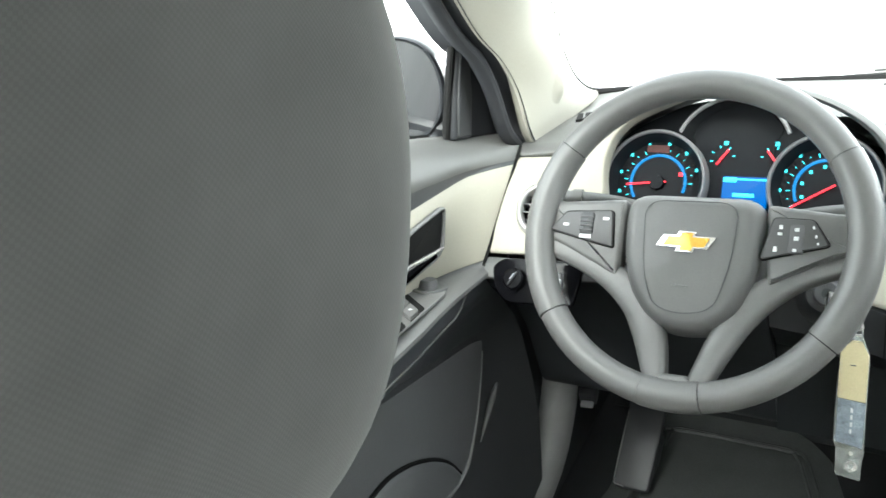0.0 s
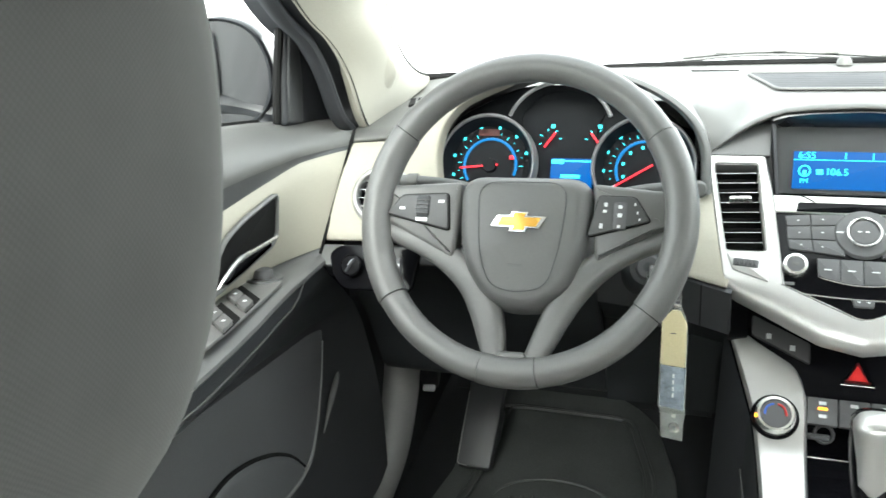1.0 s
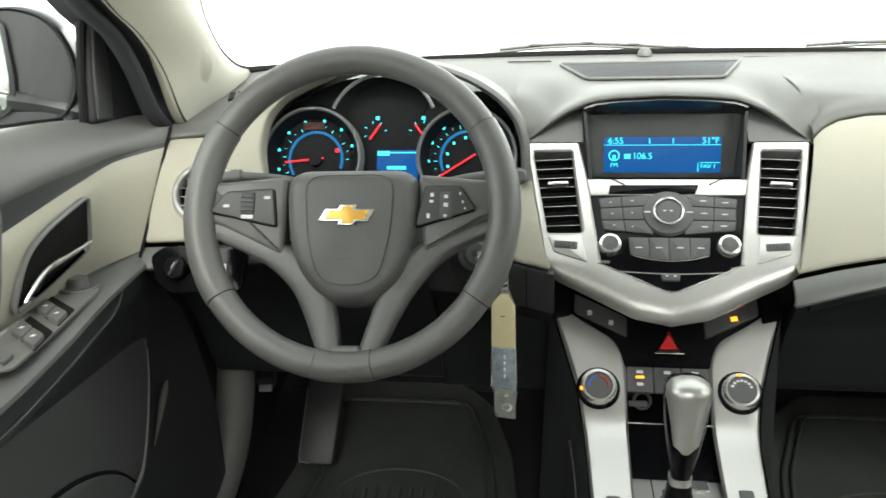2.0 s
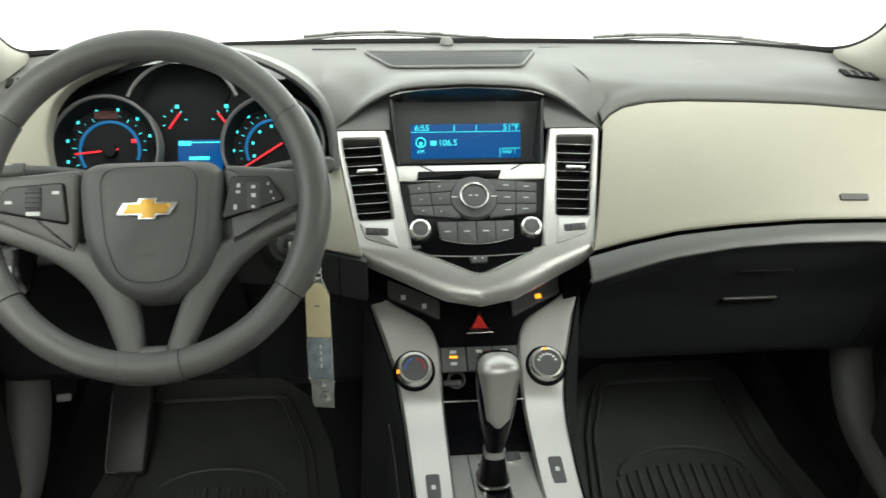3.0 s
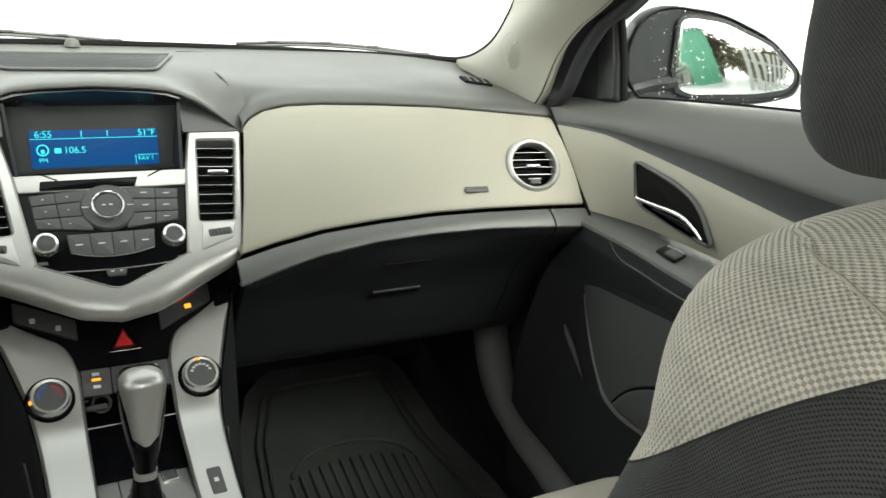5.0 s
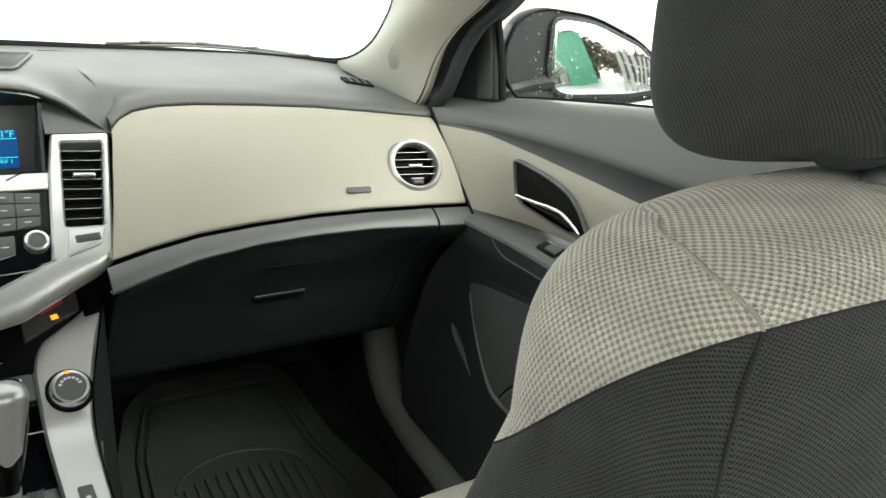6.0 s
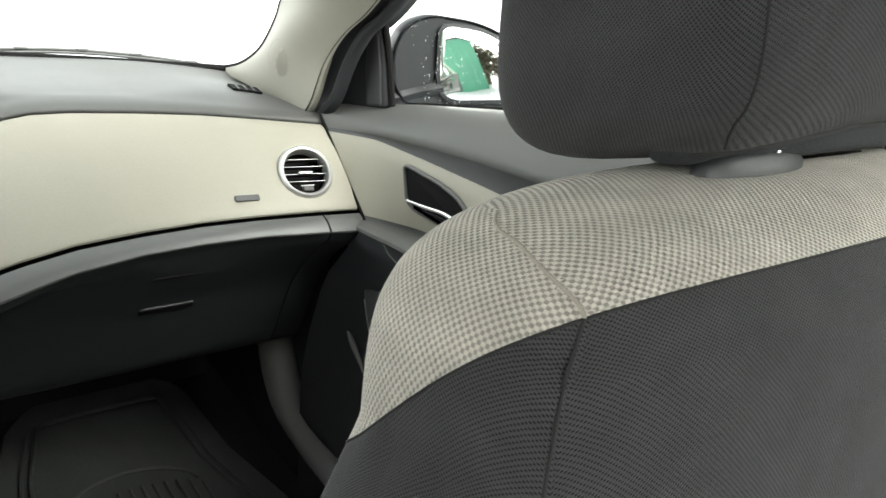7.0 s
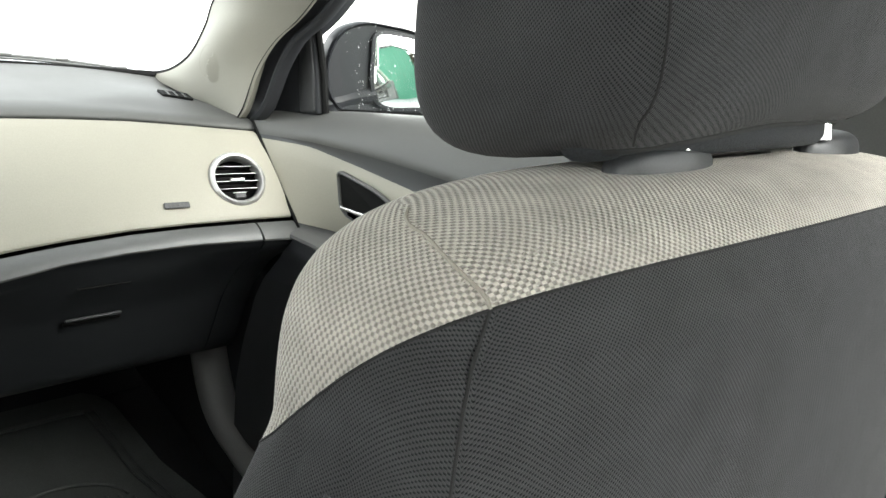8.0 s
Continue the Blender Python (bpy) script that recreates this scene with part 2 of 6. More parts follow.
def box(sx, sy, sz, m=None, bevel=0.002, steps=2):
    o = rounded([(-sx / 2, -sy / 2), (sx / 2, -sy / 2), (sx / 2, sy / 2), (-sx / 2, sy / 2)], min(bevel, sx / 3, sy / 3), 3)
    rings = []
    b = min(bevel, sx / 3, sy / 3, sz / 3)
    for j in range(steps + 1):
        a = j / steps * math.pi / 2
        rings.append([(x, y, -sz / 2 + b - b * math.sin(math.pi / 2 - a)) for x, y in inset(o, b * (1 - math.sin(a)))])
    for j in range(steps + 1):
        a = j / steps * math.pi / 2
        rings.append([(x, y, sz / 2 - b + b * math.sin(a)) for x, y in inset(o, b * (1 - math.cos(a)))])
    bm = loops(rings)
    return moved(bm, m) if m else bm


def frame_ring(outer, inner, depth, m=None, bevel=0.0015):
    """A flat ring between two outlines with as many points each."""
    rings = [[(x, y, 0) for x, y in outer], [(x, y, depth - bevel) for x, y in outer],
             [(x, y, depth) for x, y in inset(outer, bevel)], [(x, y, depth) for x, y in inset(inner, -bevel)],
             [(x, y, depth - bevel) for x, y in inner], [(x, y, 0) for x, y in inner]]
    bm = loops(rings, False, False)
    return moved(bm, m) if m else bm


def lathe(profile, n=32, m=None, close=True):
    """A turned body: profile of (radius, height)."""
    rings = [[(r * math.cos(2 * math.pi * i / n), r * math.sin(2 * math.pi * i / n), z) for i in range(n)] for r, z in profile]
    bm = loops(rings, close, close)
    return moved(bm, m) if m else bm


def smooth_path(points, n=8):
    """Points along a Catmull-Rom curve through the given ones."""
    pts = [Vector(p) for p in points]
    pts = [2 * pts[0] - pts[1], *pts, 2 * pts[-1] - pts[-2]]
    out = []
    for i in range(1, len(pts) - 2):
        a, b, c, d = pts[i - 1 : i + 3]
        for j in range(n):
            t = j / n
            out.append(0.5 * (2 * b + (c - a) * t + (2 * a - 5 * b + 4 * c - d) * t**2 + (3 * b - a - 3 * c + d) * t**3))
    return out + [pts[-2]]


def tube(path, r, n=10, flat=1.0, up=(0, 0, 1)):
    """A rod along a path; r may be one radius or a function of 0..1; flat squeezes it along up."""
    rings, k = [], len(path)
    for i, p in enumerate(path):
        d = (Vector(path[min(i + 1, k - 1)]) - Vector(path[max(i - 1, 0)])).normalized()
        x = d.cross(Vector(up))
        x = x.normalized() if x.length > 1e-6 else Vector((1, 0, 0))
        y = x.cross(d)
        ri = r(i / (k - 1)) if callable(r) else r
        rings.append([Vector(p) + x * ri * math.cos(2 * math.pi * j / n) + y * ri * flat * math.sin(2 * math.pi * j / n) for j in range(n)])
    return loops(rings)


def sheet(f, nu, nv, thick=0.0, uv=None):
    """A surface f(u, v), u and v in 0..1, with a back side at the given thickness (away from the normal)."""
    bm = bmesh.new()
    pts = [[Vector(f(i / nu, j / nv)) for j in range(nv + 1)] for i in range(nu + 1)]
    rows = [[bm.verts.new(p) for p in row] for row in pts]
    for i in range(nu):
        for j in range(nv):
            bm.faces.new((rows[i][j], rows[i + 1][j], rows[i + 1][j + 1], rows[i][j + 1]))
    if thick:
        backs = []
        for i in range(nu + 1):
            line = []
            for j in range(nv + 1):
                du = pts[min(i + 1, nu)][j] - pts[max(i - 1, 0)][j]
                dv = pts[i][min(j + 1, nv)] - pts[i][max(j - 1, 0)]
                line.append(bm.verts.new(pts[i][j] - du.cross(dv).normalized() * thick))
            backs.append(line)
        for i in range(nu):
            for j in range(nv):
                bm.faces.new((backs[i][j], backs[i][j + 1], backs[i + 1][j + 1], backs[i + 1][j]))
        edge = [(i, 0) for i in range(nu)] + [(nu, j) for j in range(nv)] + [(i, nv) for i in range(nu, 0, -1)] + [(0, j) for j in range(nv, 0, -1)]
        for (a, b), (c, d) in zip(edge, edge[1:] + edge[:1]):
            bm.faces.new((rows[a][b], backs[a][b], backs[c][d], rows[c][d]))
    return bm


def cut_hole(bm, m, r):
    """Takes out the faces inside radius r of the axis of m."""
    inv = m.inverted()
    gone = [f for f in bm.faces if all((inv @ v.co).xy.length < r and abs((inv @ v.co).z) < 0.06 for v in f.verts)]
    bmesh.ops.delete(bm, geom=gone, context="FACES")
    return bm


def lerp(x, knots):
    """Smooth value between knots (x, value)."""
    if x <= knots[0][0]:
        return knots[0][1]
    for (a, va), (b, vb) in zip(knots, knots[1:]):
        if x <= b:
            t = (x - a) / (b - a)
            return va + (vb - va) * t
    return knots[-1][1]


def flipped(bm, side):
    """Mirrored across the car's middle for side = -1."""
    if side < 0:
        bmesh.ops.scale(bm, vec=(-1, 1, 1), verts=bm.verts)
        bmesh.ops.reverse_faces(bm, faces=bm.faces)
    return bm


def words(name, text, size, material, parent, m, align="CENTER"):
    """Lettering as a thin flat mesh."""
    cu = bpy.data.curves.new(name, "FONT")
    cu.body, cu.size, cu.extrude = text, size, 0.0002
    cu.align_x, cu.align_y = align, "CENTER"
    tmp = bpy.data.objects.new(name, cu)
    scene.collection.objects.link(tmp)
    bpy.context.view_layer.update()
    me = bpy.data.meshes.new_from_object(tmp.evaluated_get(bpy.context.evaluated_depsgraph_get()))
    bpy.data.objects.remove(tmp)
    me.transform(m)
    me.materials.clear()
    me.materials.append(material)
    ob = new(name, me)
    ob.parent = parent
    return ob


# ---------------------------------------------------------------- the setting
def strut(name, label, bm, material, kind="structure", category="trim"):
    ob = part(name, bm, material)
    return tagged(ob, label, category, kind=kind)


# ground outside: one pale sheet to the horizon
g = bmesh.new()
bmesh.ops.create_grid(g, x_segments=24, y_segments=24, size=400)
moved(g, pose(0, 0, -0.32))
strut("ground", "pale wet concrete yard under a bright overcast sky", g, CONCRETE, category="ground")


def toe_z(y):
    return lerp(y, [(-3, 0.145), (0.05, 0.145), (0.55, 0.30), (0.75, 0.42)])


# cabin floor, rising to the toe board
strut("floor", "black carpeted cabin floor rising to the toe board",
      sheet(lambda u, v: (-0.75 + 1.5 * u, -2.3 + 3.0 * v, toe_z(-2.3 + 3.0 * v)), 10, 40, 0.02), CARPET, category="floor")
strut("wall_front", "black bulkhead behind the dashboard",
      sheet(lambda u, v: (-0.78 + 1.56 * u, 0.66, 0.2 + 0.68 * v), 4, 4, 0.02), CARPET, category="wall")
# closing walls behind the view: roof, rear, quarter panels
# Unseen headliner, run far forward to keep sky light off the console.
strut("ceiling", "pale cloth headliner under the roof",
      sheet(lambda u, v: (-0.56 + 1.12 * u, -1.75 + 1.53 * v, 1.30 - 0.05 * (2 * u - 1) ** 2 - 0.03 * (2 * v - 1) ** 2), 12, 12, 0.03), HEADLINER, category="ceiling")
strut("wall_rear", "dark parcel shelf and rear seat back",
      sheet(lambda u, v: (-0.72 + 1.44 * u, -2.05 - 0.02 * math.sin(v * 3), 0.14 + 0.72 * v), 6, 6, 0.06), PAD, category="wall")
strut("rear_bench", "charcoal cloth rear bench cushion", box(1.3, 0.5, 0.26, pose(0, -1.78, 0.3), 0.05, 4), CLOTH, category="bench")
for side, tag in ((1, "right"), (-1, "left")):
    strut("wall_" + tag, "dark rear door trim below the side windows",
          flipped(sheet(lambda u, v: (0.72 - 0.02 * math.sin(v * math.pi), -2.2 + 1.1 * u, 0.12 + 0.79 * v), 6, 6, 0.04), side), PAD_DARK, category="wall")
    strut("pillar_" + tag, "pale centre pillar between the doors",
          flipped(sheet(lambda u, v: (0.68 - 0.13 * v ** 1.3, -1.00 + 0.13 * u - 0.06 * v, 1.02 + 0.28 * v), 3, 10, 0.03), side), PILLAR, category="pillar")
    strut("pillar_cover_" + tag, "charcoal lower cover of the centre pillar",
          flipped(sheet(lambda u, v: (0.725 - 0.045 * v ** 1.3 - 0.012 * math.sin(u * math.pi), -1.01 + 0.23 * u - 0.02 * v, 0.86 + 0.165 * v), 6, 8, 0.03), side), PAD_DARK, category="pillar")
    strut("quarter_" + tag, "pale rear quarter pillar trim",
          flipped(sheet(lambda u, v: (0.70 - 0.15 * v, -2.15 + 0.30 * u + 0.16 * v, 0.88 + 0.40 * v), 4, 8, 0.03), side), PILLAR, category="pillar")


def along(p, t):
    """The point at the share t of a path's points."""
    i = max(0.0, min(1.0, t)) * (len(p) - 1)
    k = min(int(i), len(p) - 2)
    return p[k].lerp(p[k + 1], i - k)


# windscreen pillars: cream trim, black seal on the glass side
def pillar_in(t):
    p = smooth_path([(0.66, 0.405, 0.912), (0.652, 0.30, 0.926), (0.640, 0.206, 0.956), (0.636, 0.150, 1.003), (0.628, 0.112, 1.04), (0.60, -0.02, 1.12), (0.54, -0.30, 1.27)], 6)
    return along(p, t)


def pillar_out(t):
    p = smooth_path([(0.648, 0.075, 0.862), (0.648, 0.050, 0.888), (0.650, 0.018, 0.945), (0.652, -0.026, 0.988), (0.656, -0.085, 1.026), (0.64, -0.20, 1.10), (0.58, -0.50, 1.26)], 6)
    return along(p, t)


def pillar_skin(u, v):
    a, b = pillar_in(v), pillar_out(v)
    p = a.lerp(b, u)
    s = math.sin(u * math.pi) * (0.25 + 0.75 * min(1.0, v / 0.45))
    return p + Vector((-0.030, -0.020, 0.012)) * s


def pillar_boss(u, v):
    """A soft raised oval on the pillar trim; u runs from its middle to its edge, v round it."""
    a, b = u * math.cos(2 * math.pi * v), u * math.sin(2 * math.pi * v)
    uu, vv = 0.45 + 0.13 * a - 0.17 * b, 0.29 + 0.01 * a + 0.095 * b
    p = pillar_skin(uu, vv)
    n = (pillar_skin(uu + 0.02, vv) - p).cross(pillar_skin(uu, vv + 0.02) - p).normalized()
    n = n if n.y < 0 else -n
    return p + n * (0.0066 * (1 - u * u) ** 1.4 - 0.0003)


def screen_y(x):
    return 0.465 - 0.23 * x * x


for side, tag in ((1, "right"), (-1, "left")):
    strut("pillar_trim_" + tag, "cream moulded windscreen pillar trim", flipped(sheet(pillar_skin, 14, 36, 0.012), side), PILLAR, category="pillar")
    path = [pillar_in(i / 36) + Vector((0.006, 0.006, 0)) for i in range(37)]
    strut("seal_" + tag, "black rubber edge of the windscreen", flipped(tube(path, 0.0055, 8), side), GAP, category="seal")
    frame_path = [pillar_out(i / 36) + Vector((0.024, -0.014 - 0.010 * math.sin(min(1, i / 18) * math.pi), 0.002)) for i in range(37)]
    strut("door_seal_" + tag, "black rubber door seal beside the pillar", flipped(tube(frame_path, 0.012, 10, 0.75), side), SEAL, category="seal")
    fill = sheet(lambda u, v: pillar_out(v) + Vector((-0.004 + 0.085 * u, 0.006 + 0.02 * u, -0.002)), 3, 36)
    strut("door_frame_" + tag, "black door frame edge behind the seal", flipped(fill, side), SEAL, category="frame")
    strut("trim_boss_" + tag, "soft oval boss moulded into the pillar trim", flipped(sheet(pillar_boss, 10, 40), side), PILLAR, category="boss")

# Added black sheets stop daylight showing through the door gaps.
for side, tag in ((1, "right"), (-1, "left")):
    strut("gap_filler_" + tag, "black filler sheet behind the door gap", flipped(sheet(lambda u, v: (0.702, -0.20 + 0.80 * u, 0.10 + 0.755 * v), 4, 4, 0.01), side), GAP, category="wall")

for side, tag in ((1, "right"), (-1, "left")):
    foot = sheet(lambda u, v: pillar_in(0.02 + 0.50 * v).lerp(Vector((pillar_in(0.02 + 0.50 * v).x + 0.028, pillar_in(0.02 + 0.50 * v).y - 0.004, 0.866)), u), 6, 20, 0.006)
    strut("pillar_foot_" + tag, "cream foot of the pillar trim on the dashboard", flipped(foot, side), PILLAR, category="pillar")

# windscreen: glass, black base band
strut("window_1", "clear sloping windscreen", sheet(lambda u, v: ((-0.66 + 1.32 * u) * (1 - 0.16 * v), screen_y(-0.66 + 1.32 * u) + 0.005 - 0.80 * v, 0.925 + 0.345 * v + 0.03 * math.sin(v * math.pi)), 12, 8), GLASS, category="windscreen").visible_shadow = False
base = [(x / 50, screen_y(x / 50) - 0.004, 0.9275 - 0.012 * (x / 33) ** 2) for x in range(-33, 34)]
strut("screen_band", "black ceramic band along the windscreen base", tube([Vector(p) for p in base], 0.0065, 8), GAP, category="band")


# wipers lying outside at the foot of the windscreen
def wiper(pts, rise):
    w = thing("windscreen_wiper", "black windscreen wiper, wet, lying below the glass edge", "wiper", "windscreen wipers")
    p = smooth_path(pts, 8)
    # Charcoal in place of black puts the glare into the wiper's colour.
    part("arm", tube(p, 0.004, 8, 0.6), PAD, w)
    q = [v + Vector((0, 0.03, rise)) for v in p[3:]]
    part("blade", tube(q, 0.0045, 6, 0.8), PAD, w, "rubber blade with a ridged spine")
    for k in range(4):
        v = q[3 + k * (len(q) - 7) // 3]
        part("clip", box(0.022, 0.008, 0.005, Matrix.Translation(v + Vector((0, -0.004, 0.002))), 0.0015), PAD, w)
    return w


wiper([(0.24, 0.60, 0.918), (0.42, 0.56, 0.928), (0.56, 0.50, 0.924), (0.70, 0.42, 0.908)], 0.004)
wiper([(-0.32, 0.60, 0.918), (-0.14, 0.585, 0.933), (0.0, 0.58, 0.929), (0.14, 0.57, 0.918)], 0.004)


# ---------------------------------------------------------------- dashboard
SLOPE = 0.86


def face_y(x, z):
    """The leaning face of the dashboard's cream panels, which wraps towards the seats at its ends."""
    bend = lerp(abs(x), [(0.12, 0.064), (0.15, 0.060), (0.30, 0.045), (0.48, 0.022), (0.60, 0.004), (0.66, 0.0)])
    return -0.06 + SLOPE * (z - 0.731) + bend


dash = thing("dashboard", "charcoal and cream dashboard with round vents and glovebox", "dashboard")

ZB = [(0.13, 0.690), (0.1467, 0.694), (0.193, 0.7045), (0.257, 0.7158), (0.338, 0.7237), (0.42, 0.7293), (0.50, 0.7315), (0.596, 0.7323), (0.655, 0.731)]
ZT = [(0.150, 0.790), (0.176, 0.824), (0.1848, 0.8378), (0.1967, 0.8485), (0.2164, 0.8577), (0.25, 0.8638), (0.30, 0.8660), (0.384, 0.8652), (0.471, 0.8627), (0.5585, 0.8566), (0.655, 0.8488)]
ZL = [(0.13, 0.659), (0.1543, 0.6655), (0.20, 0.677), (0.247, 0.6875), (0.33, 0.699), (0.405, 0.7045), (0.4985, 0.7072), (0.593, 0.7055), (0.655, 0.703)]
EDGE = [(0.694, 0.1475), (0.793, 0.1720), (0.8374, 0.1843)]  # the cream panel starts beside the silver tower


def cream(x0, x1, top, bottom=ZB):
    def f(u, v):
        x, z = x0 + (x1 - x0) * u, 0.75
        for _ in range(8):
            zb, zt = lerp(x, bottom), lerp(x, top)
            z = zb + (zt - zb) * v
            start = lerp(z, EDGE)
            x = start + (x1 - start) * u
        e = min(1.0, v / 0.07, (1 - v) / 0.07)
        puff = 0.010 * math.sin(math.pi * v) ** 0.7 + 0.004 * math.sqrt(max(0.0, 1 - (1 - e) ** 2))
        return (x, face_y(x, z) - puff + 0.004, z)
    return f


def vent_axis(side):
    """The seat of a round outlet in the cream panel."""
    n = Vector((side * -0.18, -1, 0.62)).normalized()
    return basis((side * 0.5890, face_y(0.589, 0.787) - 0.012, 0.787), n, (0, 0, 1))


part("cream_panel", cut_hole(sheet(cream(0.150, 0.6565, ZT), 130, 44, 0.012), vent_axis(1), 0.0405), BEIGE, dash, "cream soft passenger panel")
low_top = [(0.15, 0.79), (0.176, 0.80), (0.20, 0.785), (0.24, 0.76), (0.50, 0.76), (0.535, 0.79), (0.555, 0.852), (0.655, 0.848)]
part("cream_panel", cut_hole(flipped(sheet(cream(0.150, 0.6565, low_top), 130, 44, 0.012), -1), vent_axis(-1), 0.0405), BEIGE, dash, "cream panel beside the steering column")


def band(u, v, x0, x1):
    x = x0 + (x1 - x0) * u
    zt, zl = lerp(x, ZB) - 0.0035, lerp(x, ZL)
    z = zl + (zt - zl) * v
    return (x, face_y(x, z) - 0.006 * math.sin(math.pi * v) ** 0.5, z)


for side in (1, -1):
    part("lower_trim", flipped(sheet(lambda u, v: band(u, v, 0.140 if side > 0 else 0.300, 0.594), 50, 8, 0.010), side), PAD_DARK, dash, "charcoal trim strip below the cream panel")
    part("end_trim", flipped(sheet(lambda u, v: band(u, v, 0.597, 0.6565), 8, 8, 0.010), side), PAD_DARK, dash)


def column_trim(u, v):
    x = 0.142 + 0.160 * u
    zt = lerp(x, ZB) - 0.0035
    z = zt - 0.058 * v
    return (-x, face_y(x, zt) + 0.003 + 0.30 * (zt - z), z)


part("column_trim", sheet(column_trim, 16, 10, 0.010), LOWER, dash, "dark trim beside the steering column")


def column_knee(u, v):
    x, y, z = column_trim(u, 1.0)
    return (x, y + 0.002 + 0.05 * min(1.0, 4 * v) + 0.06 * v, z + 0.002 - (z - 0.468) * v)


part("column_knee", sheet(column_knee, 16, 16, 0.010), KNEE, dash, "black recessed knee bolster under the column trim")
for x in (0.176, 0.222):
    part("trim_joint", tube([Vector(column_trim((x - 0.142) / 0.160, i / 8)) + Vector((0, -0.0002, 0)) for i in range(9)], 0.0008, 5), GAP, dash)


def pad_profile(x, yt, zt):
    y1 = screen_y(x) + 0.01
    edge = 0.011 * max(0.0, (abs(x) - 0.45) / 0.2) ** 2
    swell = 0.006 * max(0.0, min(1.0, (abs(x) - 0.40) / 0.12)) * max(0.0, min(1.0, (0.66 - abs(x)) / 0.03))
    return smooth_path([(x, yt + 0.006, zt - 0.006), (x, yt, zt + 0.002), (x, yt + 0.010, zt + 0.011), (x, yt + 0.035, zt + 0.018), (x, max(0.17, yt + 0.07), 0.890 - edge + swell), (x, 0.30, 0.906 - edge + 0.4 * swell), (x, y1, 0.9265 - edge), (x, y1 + 0.06, 0.92 - edge)], 5)


def pad(x0, x1, edge_of):
    n = 46
    rings = []
    for i in range(n + 1):
        x = x0 + (x1 - x0) * i / n
        rings.append(pad_profile(x, *edge_of(abs(x))))
    return loops(rings, False, False, False)


def right_edge(x):
    z = lerp(x, ZT) + 0.002
    return face_y(x, z) + 0.004, z


def left_edge(x):
    z = lerp(x, [(0.12, 0.84), (0.19, 0.86), (0.24, 0.875), (0.50, 0.875), (0.565, 0.858), (0.65, 0.850)])
    return (face_y(x, z) if x > 0.56 else lerp(x, [(0.12, 0.10), (0.22, 0.15), (0.50, 0.15), (0.56, 0.052)])), z


part("upper_pad", pad(0.184, 0.661, right_edge), PAD, dash, "charcoal grained dashboard top")
part("upper_pad", pad(-0.184, -0.661, left_edge), PAD, dash, "charcoal grained dashboard top")

# display hood in the middle of the dashboard
RIM = [(0.0, 0.894), (0.06, 0.8915), (0.09, 0.888), (0.106, 0.883), (0.128, 0.8735), (0.150, 0.859), (0.174, 0.841), (0.1815, 0.8345), (0.20, 0.824)]


def hood(u, v):
    x = -0.198 + 0.396 * u
    zr = lerp(abs(x), RIM)
    yr = lerp(abs(x), [(0, 0.108), (0.106, 0.108), (0.182, 0.098), (0.2, 0.098)])
    p = smooth_path([(x, yr + 0.012, zr - 0.006), (x, yr, zr - 0.002), (x, yr + 0.008, zr + 0.004), (x, yr + 0.05, max(zr + 0.008, 0.872 + 0.011 * max(0.0, min(1.0, (abs(x) - 0.15) / 0.04)))), (x, 0.24, 0.8985), (x, 0.34, 0.9115), (x, screen_y(x) + 0.01, 0.9275)], 5)
    return p[round(v * (len(p) - 1))]


part("display_hood", sheet(hood, 48, 30), PAD, dash, "arched charcoal hood over the display")
for side in (1, -1):
    cheek = sheet(lambda u, v: (0.106 + 0.0765 * u, SLOPE * (0.8335 + (lerp(0.106 + 0.0765 * u, RIM) - 0.8335) * v - 0.721) + 0.001, 0.8335 + (lerp(0.106 + 0.0765 * u, RIM) - 0.8335) * v), 10, 5, 0.006)
    part("hood_cheek", flipped(cheek, side), BULGE, dash)
    wall = sheet(lambda u, v: (0.1065 + 0.001 * u - 0.009 * (1 - v), 0.062 + (0.066 - 0.015 * v) * u + 0.055 * v * (1 - u), 0.790 + (lerp(0.1065, RIM) - 0.790) * v), 6, 8, 0.004)
    part("hood_side", flipped(wall, side), SEAL, dash)
part("hood_underside", sheet(lambda u, v: (-0.1055 + 0.211 * u, 0.1105 + 0.021 * v, lerp(abs(-0.1055 + 0.211 * u), RIM) - 0.005 - (lerp(abs(-0.1055 + 0.211 * u), RIM) - 0.005 - 0.868) * v), 24, 4, 0.003), HOOD_GLOSS, dash, "glossy dark ceiling of the display recess")

# speaker grille, light sensor and demister outlets on the top
TOPN = Vector((0, -0.13, 1)).normalized()
grille = thing("speaker_grille", "charcoal mesh speaker grille set into the dashboard top", "grille")
go = rounded([(-0.140, 0.062), (0.146, 0.066), (0.102, -0.054), (-0.098, -0.056)], 0.012, 4)
gm = basis((0.0, 0.306, 0.9085), TOPN, (0, 1, 0))
part("rim", frame_ring(go, inset(go, 0.004), 0.0035, gm), PAD, grille)
part("mesh", plaque(inset(go, 0.004), 0.0016, gm), SEAL, grille, "black speaker mesh")
for k in range(9):
    y = -0.046 + 0.0125 * k
    w = 0.090 + 0.037 * (y + 0.054) / 0.12
    part("mesh_bar", box(2 * w, 0.0035, 0.0014, gm @ pose(0.001, y, 0.0012), 0.0005), SEAL, grille)
for x0, x1, y in ((-0.222, -0.150, 0.393), (0.158, 0.232, 0.410)):
    part("joint", box(x1 - x0, 0.0022, 0.0016, basis(((x0 + x1) / 2, y, 0.9200), TOPN, (0, 1, 0)), 0.0005), GAP, dash)
